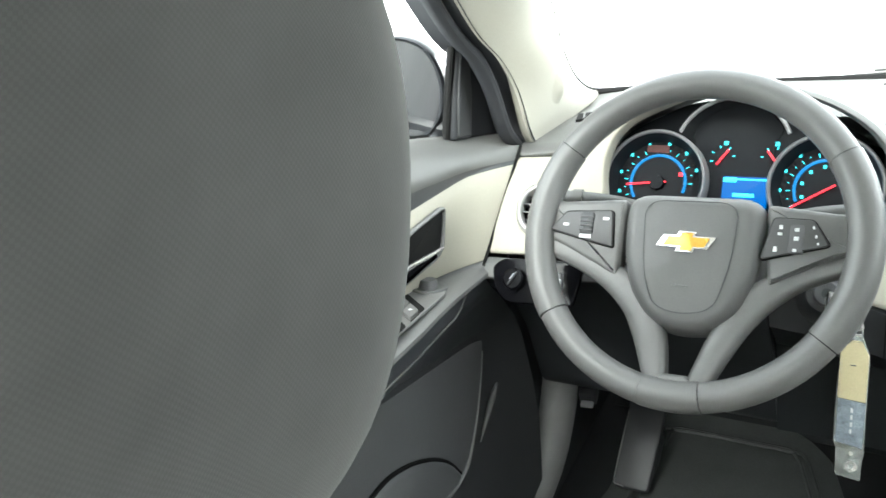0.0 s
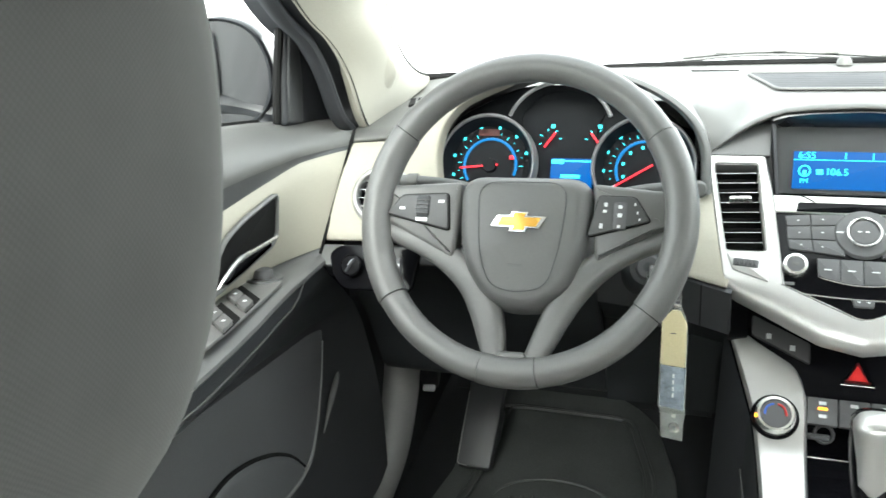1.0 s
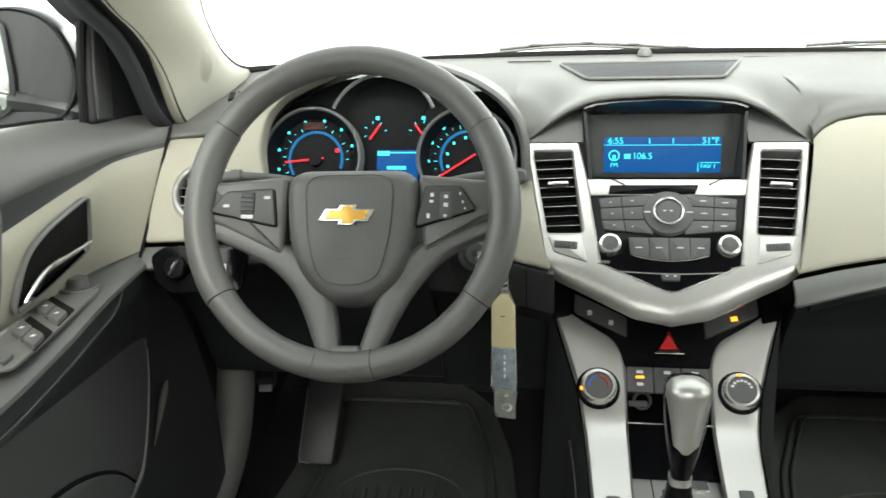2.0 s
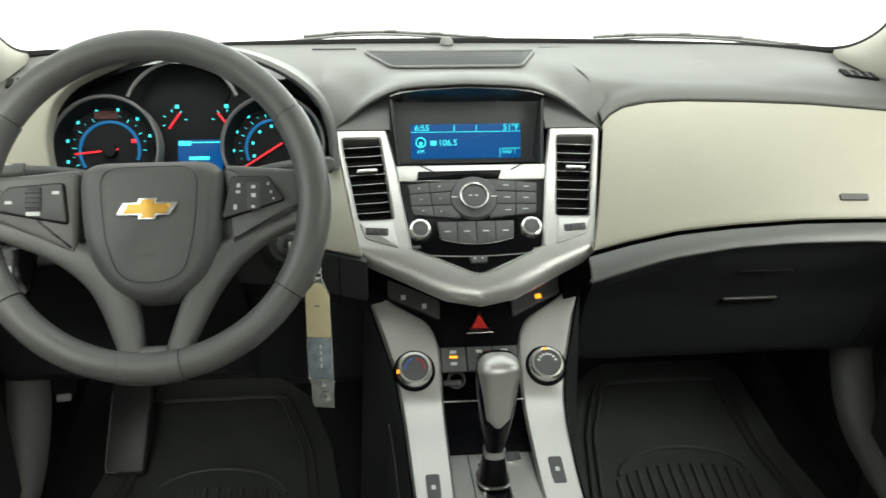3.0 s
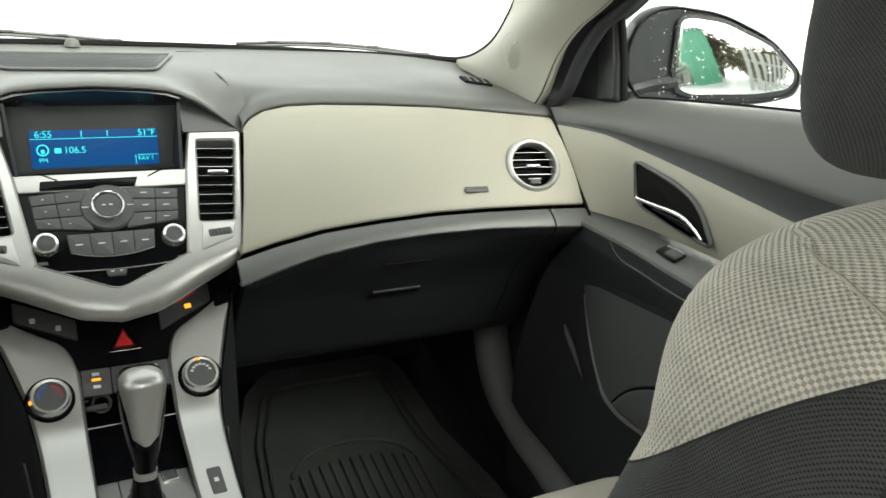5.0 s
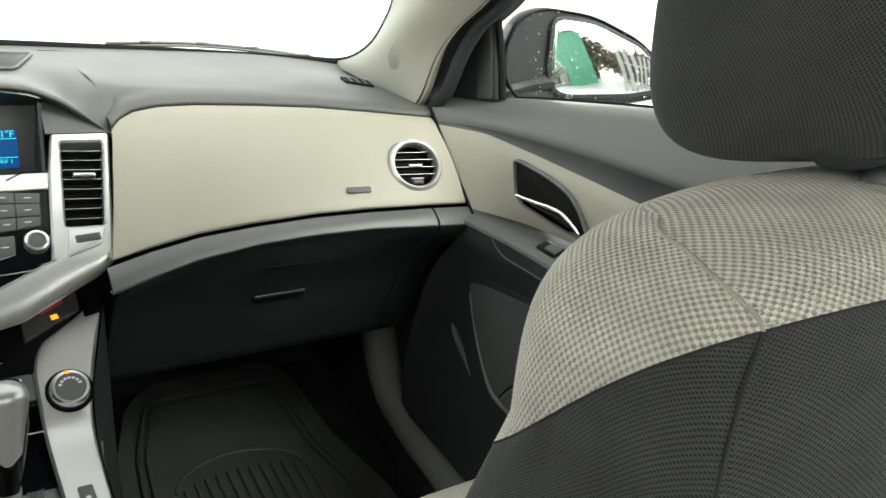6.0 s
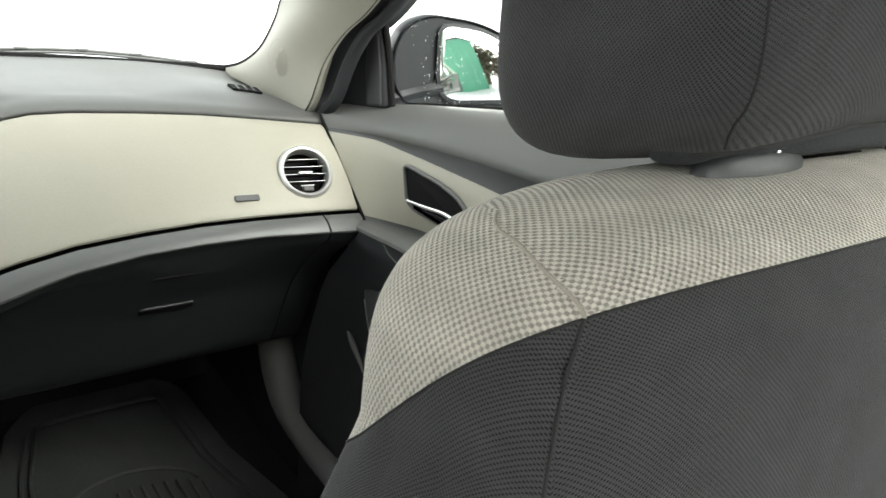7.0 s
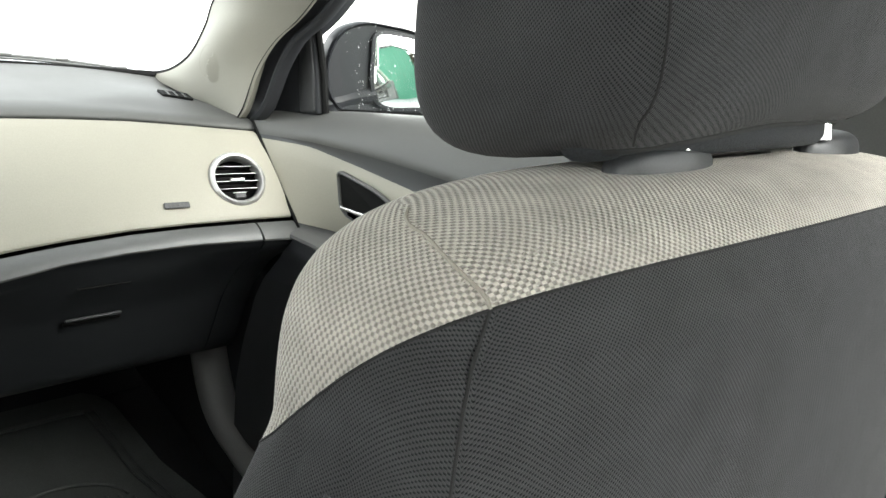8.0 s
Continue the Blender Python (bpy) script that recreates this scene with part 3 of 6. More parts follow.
part("bolt", lathe([(0.0, 0.012), (0.006, 0.011), (0.010, 0.007), (0.012, 0.0), (0, 0)], 24, basis((0.004, 0.437, 0.925), TOPN, (0, 1, 0)), False), PAD, tagged(thing("light_sensor", "small domed light sensor on the dashboard top", "sensor")))
for side in (1, -1):
    dv = thing("demister_outlet", "slotted side window outlet in the dashboard top", "vent", "demister outlets")
    far_l, far_r, near_r, near_l = (Vector(q) for q in ((0.5827, 0.2091, 0.8985), (0.6289, 0.1986, 0.8935), (0.6158, 0.1538, 0.8885), (0.5714, 0.1678, 0.8940)))
    part("recess", flipped(sheet(lambda u, v: near_l.lerp(near_r, u).lerp(far_l.lerp(far_r, u), v) + Vector((0, 0, 0.0012)), 4, 3, 0.004), side), GAP, dv, "dark recess of the outlet")
    for k in range(3):
        u0 = 0.20 + 0.27 * k
        part("bar", flipped(sheet(lambda u, v: near_l.lerp(near_r, u0 + 0.055 * u - 0.02).lerp(far_l.lerp(far_r, u0 + 0.055 * u + 0.02), v) + Vector((0, 0, 0.0024)), 2, 3, 0.003), side), PAD, dv)


def two_tone(ob, edge_material, pick):
    """Gives the faces whose centre passes pick() a second material."""
    ob.data.materials.append(edge_material)
    for poly in ob.data.polygons:
        if pick(poly.center, poly.normal):
            poly.material_index = 1
    return ob


# round outlets at the dashboard ends
def round_vent(side):
    m = vent_axis(side)
    n = m.col[2].xyz
    ring = part("round_vent", lathe([(0.0335, -0.012), (0.0335, 0.002), (0.0355, 0.0055), (0.0385, 0.0065), (0.0415, 0.004), (0.0425, 0.0), (0.0425, -0.012)], 48, m, False), SILVER, dash, "round air outlet with a silver ring and black slats")
    part("well", lathe([(0.0337, -0.001), (0.0337, -0.026), (0.0, -0.026)], 40, m, False), GAP, ring)
    for k in range(4):
        y = 0.0205 - 0.0116 * k
        w = 2 * math.sqrt(0.033**2 - y * y)
        s = part("slat", box(w, 0.0011, 0.008, m @ pose(0, y, -0.006, -14, 0, 0), 0.0003), GAP, ring)
        two_tone(s, SILVER, lambda c, nn: nn.dot(n) > 0.8)
    part("tab", box(0.022, 0.0042, 0.006, m @ pose(0, 0.0, -0.001), 0.0012), CHROME, ring, "bright sliding tab")
    part("thumbwheel", box(0.016, 0.007, 0.006, m @ pose(0, -0.0255, -0.001), 0.0015), BUTTON, ring)
    part("wheel_line", box(0.020, 0.0012, 0.003, m @ pose(0, -0.0205, -0.001), 0.0003), SILVER, ring)


round_vent(1)
round_vent(-1)

# airbag badge
bo = rounded([(-0.018, -0.0045), (0.018, -0.0045), (0.018, 0.0045), (-0.018, 0.0045)], 0.002, 3)
bdm = basis((0.4895, face_y(0.4895, 0.7575) - 0.0085, 0.7575), (-0.12, -1, 0.86), (0, 0, 1))
badge = part("badge", plaque(bo, 0.0022, bdm, 0.0008), BUTTON, dash, "small grey rectangular badge with an unreadable mark")
for k in range(4):
    part("mark", box(0.004, 0.0026, 0.0004, bdm @ pose(-0.0095 + k * 0.0062, 0, 0.0023), 0.0001), PAD, badge)


# lower dashboard: glovebox on one side, knee panel on the other
def lower_face(u, v, x0, x1):
    x = x0 + (x1 - x0) * u
    zt = lerp(x, ZL)
    yt = face_y(x, zt)
    p = smooth_path([(x, yt + 0.006, zt - 0.001), (x, yt + 0.018, zt - 0.016), (x, max(yt + 0.04, -0.012), 0.655), (x, 0.038, 0.600), (x, 0.072, 0.535), (x, 0.105, 0.482), (x, 0.17, 0.462)], 5)
    return p[len(p) - 1 - round(v * (len(p) - 1))]


lid = part("glovebox_lid", sheet(lambda u, v: lower_face(u, v, 0.160, 0.600), 36, 30, 0.012), KNEE, dash, "black glovebox lid with a slim recessed pull")
gl = basis((0.394, 0.033, 0.600), (0, -1, -0.72), (0, 0, 1))
# Bar lighter than the lid: the pull's highlight, put in as colour.
part("pull", box(0.078, 0.0045, 0.004, gl @ pose(0, 0, 0.001), 0.002), LOWER, lid, "paler bar painted as the highlight on the pull")
part("pull_slot", box(0.080, 0.008, 0.003, gl @ pose(0, -0.008, 0.0), 0.001), GAP, lid)
part("slot_line", box(0.072, 0.0014, 0.003, basis((0.391, -0.0125, 0.6555), (0, -1, -0.8), (0, 0, 1)), 0.0004), GAP, lid)
part("side_cover", sheet(lambda u, v: lower_face(u, v, 0.602, 0.652), 6, 30, 0.012), KNEE, dash)
part("knee_panel", flipped(sheet(lambda u, v: lower_face(u, v, 0.302, 0.652), 36, 30, 0.012), -1), KNEE, dash, "black knee panel below the steering column")
core = [(0.62, 0.915), (0.44, 0.908), (0.2, 0.868), (0.17, 0.845), (0.16, 0.79), (0.075, 0.72), (0.045, 0.69), (0.085, 0.60), (0.135, 0.50), (0.2, 0.47), (0.62, 0.47)]
part("carrier", loops([[(x, y, z) for y, z in core] for x in (-0.645, 0.645)]), GAP, dash)

# ---------------------------------------------------------------- centre console
con = thing("center_console", "silver and black centre console with radio, display and climate knobs", "console")
PSN = Vector((0, -1, SLOPE)).normalized()
PSK = math.sqrt(1 + SLOPE**2)


def ps(off=0.0):
    return basis(Vector((0, 0, 0.721)) + PSN * off, PSN, (0, 0, 1))


def pv(*pts):
    """Points of (x, z) laid on the leaning stack face."""
    return [(x, (z - 0.721) * PSK) for x, z in pts]


part("backing", plaque(rounded(pv((-0.105, 0.774), (0.105, 0.774), (0.100, 0.69), (0, 0.664), (-0.100, 0.69)), 0.01), 0.006, ps(-0.030)), GAP, con)


def tower(side):
    outer = rounded([(side * x, y) for x, y in pv((0.1815, 0.833), (0.1110, 0.833), (0.1005, 0.793), (0.0835, 0.700), (0.100, 0.694), (0.1535, 0.704))], [0.005, 0.004, 0.002, 0.004, 0.002, 0.006], 6)
    hole = rounded([(side * x, y) for x, y in pv((0.1710, 0.8225), (0.1200, 0.8230), (0.1170, 0.800), (0.1060, 0.733), (0.120, 0.7325), (0.1505, 0.732))], [0.004, 0.004, 0.003, 0.004, 0.002, 0.004], 6)
    t = part("tower", frame_ring(outer, hole, 0.022, ps(-0.020), 0.0025), SILVER, con, "satin silver outlet surround")
    vent = part("air_vent", plaque(hole, 0.002, ps(-0.026), 0.0005), GAP, con, "black slatted air outlet with a bright tab")
    for k in range(8):
        z = 0.8145 - 0.0105 * k
        f = (0.8225 - z) / 0.09
        a, b = 0.1705 - 0.0203 * f, 0.1195 - 0.0116 * f
        s = part("slat", box(a - b, 0.0010, 0.010, ps() @ pose(side * (a + b) / 2, (z - 0.721) * PSK, -0.010, -16, 0, side * -3), 0.0005), GAP, vent)
        two_tone(s, SILVER, lambda c, nn: nn.dot(PSN) > 0.8)
    x = 0.138 if side < 0 else 0.140
    part("tab", box(0.026, 0.005, 0.008, ps() @ pose(side * x + 0.0, (0.7855 - 0.721) * PSK, 0.0, 0, 0, side * -3), 0.0015), CHROME, vent)
    facet = rounded([(side * x, y) for x, y in pv((0.1500, 0.7285), (0.1075, 0.7295), (0.1010, 0.7010), (0.1420, 0.7115))], [0.003, 0.002, 0.003, 0.004], 4)
    part("facet", plaque(facet, 0.0032, ps(0.0008), 0.0014), SILVER, t, "raised facet round the thumbwheel")
    slot = rounded([(-0.0145, -0.005), (0.0145, -0.005), (0.0145, 0.005), (-0.0145, 0.005)], 0.002, 3)
    wheel = part("thumbwheel", plaque(slot, 0.0032, ps() @ pose(side * 0.1275, (0.7185 - 0.721) * PSK, 0.0020, 0, 0, side * 4), 0.0008), BUTTON, con, "small ridged grey thumbwheel")
    for k in range(5):
        part("rib", box(0.0036, 0.0075, 0.0012, ps() @ pose(side * 0.1275 + (k - 2) * 0.0048, (0.7185 - 0.721) * PSK, 0.0053, 0, 0, 0), 0.0004), GRIP_KEY, wheel)


tower(1)
tower(-1)


# the V-shaped lower frame
def vee(u, v):
    s = 2 * u - 1
    x = 0.1535 * s
    zo = lerp(abs(x), [(0, 0.6445), (0.044, 0.651), (0.07, 0.661), (0.10, 0.673), (0.137, 0.687), (0.1535, 0.698)])
    zi = lerp(abs(x), [(0, 0.6725), (0.008, 0.6735), (0.083, 0.6995), (0.10, 0.7045), (0.1535, 0.7055)])
    a = v * 1.12
    if a > 1:
        off, z = -0.012 * (a - 1) / 0.12, zi + 0.001
    else:
        roll = (1 - a) * math.pi / 2
        z = zi + (zo - zi) * math.sin(roll) ** 1.15
        off = 0.0024 - 0.020 * (1 - math.cos(roll)) ** 1.6
    return Vector((x, SLOPE * (z - 0.721), z)) + PSN * off


part("vee_frame", sheet(vee, 60, 14), SILVER, con, "satin silver V-shaped frame under the radio")
vee_line = [vee(0.5 + 0.5 * s / 30 * 0.545, 0.89) + PSN * 0.0004 for s in range(-30, 31)]
part("bright_edge", tube(vee_line, 0.0009, 6), CHROME, con, "bright inner edge of the frame")
bar = rounded(pv((-0.1005, 0.7925), (0.1015, 0.7925), (0.0970, 0.7745), (-0.0965, 0.7745)), 0.002)
part("cross_bar", plaque(bar, 0.020, ps(-0.022)), SILVER, con, "satin silver bar below the display")
for s in (-1, 1):
    part("notch", box(0.022, 0.0016, 0.001, ps() @ pose(s * 0.062, (0.7895 - 0.721) * PSK, -0.0016, 0, 0, s * 28), 0.0003), GAP, con)

# radio
face = rounded(pv((-0.0965, 0.7765), (0.0970, 0.7765), (0.0835, 0.6995), (0.0, 0.6735), (-0.0835, 0.6995)), [0.003, 0.003, 0.008, 0.006, 0.008])
radio = part("radio_face", plaque(face, 0.014, ps(-0.019)), GLOSS, con, "gloss black radio face with grey keys")
shade = rounded(pv((-0.0715, 0.7848), (0.0400, 0.7853), (0.0350, 0.7758), (-0.0735, 0.7755)), 0.0015)
part("upper_strip", plaque(shade, 0.004, ps(-0.0035)), GLOSS, radio)


def key(pts, depth=0.0035, r=0.0018, material=BUTTON, off=-0.005):
    return part("key", plaque(rounded(pv(*pts), r, 3), depth, ps(off), 0.0009), material, radio)


def mark(x, z, w, h, material=WHITE_INK, off=-0.0012, turn=0):
    part("mark", box(w, h, 0.0003, ps(off) @ pose(x, (z - 0.721) * PSK, 0, 0, 0, turn), 0.0001), material, radio)


# three rows of two keys on either side, parted by fine seams
KEY_ROWS = [(0.0860, 0.7708, 0.0580, 0.7731, 0.0200, 0.7752), (0.0838, 0.7600, 0.0566, 0.7612, 0.0230, 0.7628), (0.0825, 0.7469, 0.0552, 0.7474, 0.0230, 0.7476), (0.0800, 0.7370, 0.0530, 0.7349, 0.0190, 0.7322)]
for s in (-1, 1):
    for r in range(3):
        for c in range(2):
            up, low = KEY_ROWS[r][2 * c:2 * c + 4], KEY_ROWS[r + 1][2 * c:2 * c + 4]
            seam = 0.00035
            pts = [(s * (up[0] - seam), up[1] - seam), (s * (up[2] + seam), up[3] - seam), (s * (low[2] + seam), low[3] + seam), (s * (low[0] - seam), low[1] + seam)]
            key(pts if s > 0 else pts[::-1], r=0.0011)
            mark(s * (0.071 - 0.002 * r if c == 0 else 0.044), (up[1] + up[3] + low[1] + low[3]) / 4, 0.0075 if s > 0 else 0.0022, 0.0012)
# centre dial
dm = ps(-0.004) @ pose(0.0002, (0.7552 - 0.721) * PSK, 0)
dial = part("dial", lathe([(0.0, 0.006), (0.016, 0.006), (0.017, 0.0055), (0.0295, 0.0045), (0.0312, 0.003), (0.0320, 0.0), (0, 0)], 56, dm, False), BUTTON, radio, "large round grey dial with a bright ring")
part("ring", lathe([(0.0165, 0.0055), (0.0170, 0.0095), (0.0182, 0.0102), (0.0192, 0.0092), (0.0196, 0.005)], 48, dm, False), CHROME, radio, "bright dial ring")
part("cap", lathe([(0.0, 0.0085), (0.0145, 0.0080), (0.0160, 0.0065), (0.0162, 0.005)], 40, dm, False), BUTTON, radio)
for dx in (-0.005, 0.003):
    part("mark", box(0.004, 0.0016, 0.0003, dm @ pose(dx, 0, 0.0087), 0.0001), WHITE_INK, radio)
for dx in (-0.026, 0.026):
    part("mark", box(0.008, 0.0014, 0.0004, dm @ pose(dx, 0, 0.0050), 0.0001), WHITE_INK, radio)
# lower keys
def bar_foot(x):
    return 0.7058 + 0.0060 * (x / 0.047) ** 2


for k in range(4):
    x0, x1 = -0.0500 + k * 0.0250 + 0.0003, -0.0500 + (k + 1) * 0.0250 - 0.0003
    low = [(x1 + (x0 - x1) * i / 4) * 0.955 for i in range(5)]
    key([(x0, 0.7292), (x1, 0.7292)] + [(x, bar_foot(x)) for x in low], r=0.0008)
    mark((x0 + x1) / 2, 0.7185, 0.008, 0.0015)
arc = [Vector((x / 1000, SLOPE * (z - 0.721), z)) + PSN * 0.0 for x, z in ((x, bar_foot(x / 1000) - 0.0016) for x in range(-46, 48, 4))]
part("chrome_line", tube(arc, 0.0008, 6), CHROME, radio)
cd = [Vector((x / 1000, SLOPE * (z - 0.721), z)) - PSN * 0.003 for x, z in ((x, 0.6945 - 0.0022 * (1 - (x / 64) ** 2)) for x in range(-64, 65, 4))]
part("disc_slot", tube(cd, 0.0009, 6), CHROME, radio, "fine bright disc slot")
part("eject_key", plaque(rounded(pv((-0.012, 0.6925), (0.012, 0.6925), (0.010, 0.6855), (-0.010, 0.6855)), 0.002), 0.004, ps(-0.006)), BUTTON, radio)
for x in (-0.005, 0.005):
    mark(x, 0.690, 0.003, 0.0016, off=-0.0018)
for x, z, w in ((-0.079, 0.704, 0.012), (-0.071, 0.693, 0.014), (0.077, 0.699, 0.010)):
    mark(x, z, w, 0.004, PAD_DARK, -0.0045)
for x, label in ((-0.0725, "volume knob"), (0.0715, "tuning knob")):
    km = ps(-0.005) @ pose(x, 0.0, 0)
    kb = part("knob", lathe([(0.0, 0.008), (0.0085, 0.008), (0.0105, 0.0075), (0.0115, 0.006), (0.0125, 0.0)], 36, km, False), BUTTON, radio, "grey " + label + " with a bright ring")
    part("knob_ring", lathe([(0.0092, 0.0078), (0.0104, 0.0096), (0.0130, 0.0088), (0.0142, 0.005), (0.0146, 0.0)], 40, km, False), CHROME, radio)
    part("mark", box(0.0075, 0.0045, 0.0003, km @ pose(0, 0, 0.0081), 0.0002), PAD, radio)

# display: dark bezel, blue screen, cyan lettering
bez = basis((0.0, 0.1195, 0.8125), (0, -1, 0.2), (0, 0, 1))
display = part("display", plaque(rounded([(-0.110, -0.031), (0.110, -0.031), (0.111, 0.066), (-0.111, 0.066)], 0.01), 0.006, bez @ pose(0, 0, -0.009)), LOWER, con, "dark bezel with a lit blue screen")
part("screen", box(0.1535, 0.0475, 0.0012, bez @ pose(0, 0, 0), 0.0003), SCREEN_BLUE, display, "blue screen with cyan lettering")
LCD = bez @ pose(0, 0, 0.0012)


def lit(x, y, w, h):
    part("segment", box(w, h, 0.0003, LCD @ pose(x, y, 0), 0.0001), CYAN, display)


lit(0, 0.0130, 0.1535, 0.0008)
lit(-0.0165, 0.0185, 0.0012, 0.008)
lit(0.0145, 0.0185, 0.0012, 0.008)
words("clock_text", "6:55", 0.0120, CYAN, display, LCD @ pose(-0.061, 0.0184, 0))
words("temperature_text", "51°F", 0.0120, CYAN, display, LCD @ pose(0.063, 0.0184, 0))
words("station_text", "106.5", 0.0120, CYAN, display, LCD @ pose(-0.0255, -0.002, 0))
lit(-0.0455, -0.002, 0.008, 0.0065)
words("preset_text", "FAV 1", 0.0080, CYAN, display, LCD @ pose(0.0605, -0.0155, 0))
lit(0.063, -0.0105, 0.026, 0.0008)
lit(0.0475, -0.0165, 0.0009, 0.012)
part("antenna_icon", lathe([(0.0058, 0), (0.0058, 0.0003), (0.0074, 0.0003), (0.0074, 0)], 24, LCD @ pose(-0.063, -0.001, 0), False), CYAN, display)
lit(-0.063, -0.003, 0.0040, 0.0055)
words("band_text", "FM", 0.0080, CYAN, display, LCD @ pose(-0.063, -0.0140, 0))

# switch bank under the vee
PHN = Vector((0, -1, 0.9)).normalized()


def ph(x, z, off=0.0, turn=0.0):
    return basis(Vector((x, -0.004 + 0.9 * (z - 0.603), z)) + PHN * off, PHN, (0, 0, 1)) @ pose(0, 0, 0, 0, 0, turn)


bank = part("switch_bank", plaque(rounded([(-0.150, 0.075), (0.150, 0.075), (0.052, -0.044), (-0.052, -0.044)], 0.004), 0.012, ph(0, 0.603, -0.012)), GLOSS, con, "gloss black switch bank with a red warning triangle")
tri_o = rounded([(-0.0175, -0.012), (0.0175, -0.012), (0.0, 0.019)], 0.004, 4)
part("hazard_key", plaque(tri_o, 0.004, ph(0.003, 0.5935)), GLOSS, bank)
part("hazard_lens", plaque(inset(tri_o, 0.0035), 0.0012, ph(0.003, 0.5935, 0.0040), 0.0004), RED_LENS, bank, "red triangular lens")
part("bright_edge", box(0.036, 0.0014, 0.001, ph(0.003, 0.5835, 0.004), 0.0003), CHROME, bank)
for s in (-1, 1):
    ko = rounded([(-0.033, 0.024), (0.034, -0.008), (0.034, -0.034), (-0.033, -0.002)] if s < 0 else [(0.033, 0.024), (-0.034, -0.008), (-0.034, -0.034), (0.033, -0.002)], 0.004, 4)
    rk = part("rocker_key", plaque(ko, 0.006, ph(s * 0.082, 0.624), 0.0015), GRIP_KEY, bank, "grey rocker key")
    if s < 0:
        for dx, dy in ((-0.013, -0.003), (0.014, -0.016)):
            part("mark", box(0.006, 0.007, 0.0004, ph(-0.082, 0.624, 0.0061) @ pose(dx, dy, 0), 0.0002), WHITE_INK, rk)
    else:
        part("mark", box(0.030, 0.004, 0.0004, ph(0.082, 0.624, 0.0061) @ pose(0.002, 0.006, 0, 0, 0, 25), 0.0002), RED_LENS, rk)
        part("lamp", box(0.008, 0.006, 0.0006, ph(0.082, 0.624, 0.0061) @ pose(0.003, -0.007, 0, 0, 0, 10), 0.0002), AMBER, rk)
    part("side_lens", plaque(rounded([(-0.012, -0.02), (0.012, -0.014), (0.012, 0.022), (-0.012, 0.022)], 0.003), 0.004, ph(s * 0.131, 0.630, 0.0)), GLOSS, bank)
for k in range(3):
    x = -0.0335 + k * 0.0335
    for j in range(2):
        bk = part("climate_key", plaque(rounded([(-0.016, -0.0085), (0.016, -0.0085), (0.016, 0.0085), (-0.016, 0.0085)], 0.0015), 0.005, ph(x, 0.5640 - 0.0116 * j, -0.004), 0.0008), BUTTON, con, "grey climate key")
        part("mark", box(0.008, 0.004, 0.0004, ph(x, 0.5655 - 0.0116 * j, 0.0011), 0.0002), WHITE_INK, bk)
        if j == 0 and k == 0:
            part("lamp", box(0.010, 0.0032, 0.0005, ph(x, 0.5605, 0.0011), 0.0002), AMBER, bk)
part("cubby", sheet(lambda u, v: (-0.05 + 0.1 * u, -0.02 - 0.115 * v + 0.05 * math.sin(v * math.pi), 0.545 - 0.072 * v), 4, 10, 0.004), GLOSS, con, "black open cubby ahead of the gear lever")
part("power_socket", lathe([(0.008, 0.0), (0.0095, 0.004), (0.011, 0.004), (0.012, 0.0)], 24, basis((-0.030, -0.045, 0.530), (0, -1, 0.5), (0, 0, 1)), False), BUTTON, con)
part("socket_tab", box(0.024, 0.007, 0.008, basis((-0.036, -0.050, 0.528), (0, -1, 0.6), (0, 0, 1)), 0.002), BUTTON, con)
part("cubby_lip", tube([Vector((x / 100, -0.088, 0.521)) for x in range(-5, 6)], 0.0012, 6), CHROME, con)

# silver side arms that sweep down to the tunnel
ARM = [Vector((0, y, z)) for y, z in ((0.022, 0.630), (-0.012, 0.594), (-0.055, 0.549), (-0.090, 0.514), (-0.150, 0.489), (-0.215, 0.470), (-0.32, 0.452), (-0.46, 0.444))]
ARM_PATH = smooth_path(ARM, 8)


def arm_at(v):
    i = v * (len(ARM_PATH) - 1)
    k = min(int(i), len(ARM_PATH) - 2)
    return ARM_PATH[k].lerp(ARM_PATH[k + 1], i - k)


def arm_edges(p):
    inner = lerp(-p.z, [(-0.630, 0.136), (-0.612, 0.098), (-0.597, 0.0635), (-0.585, 0.0545), (-0.570, 0.0500), (-0.44, 0.0490)])
    outer = lerp(-p.z, [(-0.630, 0.144), (-0.549, 0.1105), (-0.50, 0.1005), (-0.47, 0.0960), (-0.44, 0.0950)])
    return inner, outer


def arm_skin(u, v):
    p = arm_at(v)
    a, b = arm_edges(p)
    x = b + (a - b) * u
    d = (arm_at(min(1, v + 0.01)) - arm_at(max(0, v - 0.01))).normalized()
    nrm = Vector((1, 0, 0)).cross(d)
    nrm = nrm if nrm.z > 0 else -nrm
    e = min(1.0, u / 0.10, (1 - u) / 0.10)
    return Vector((x, p.y, p.z)) + nrm * (0.006 * math.sqrt(max(0, 1 - (1 - e) ** 2)) - 0.003)


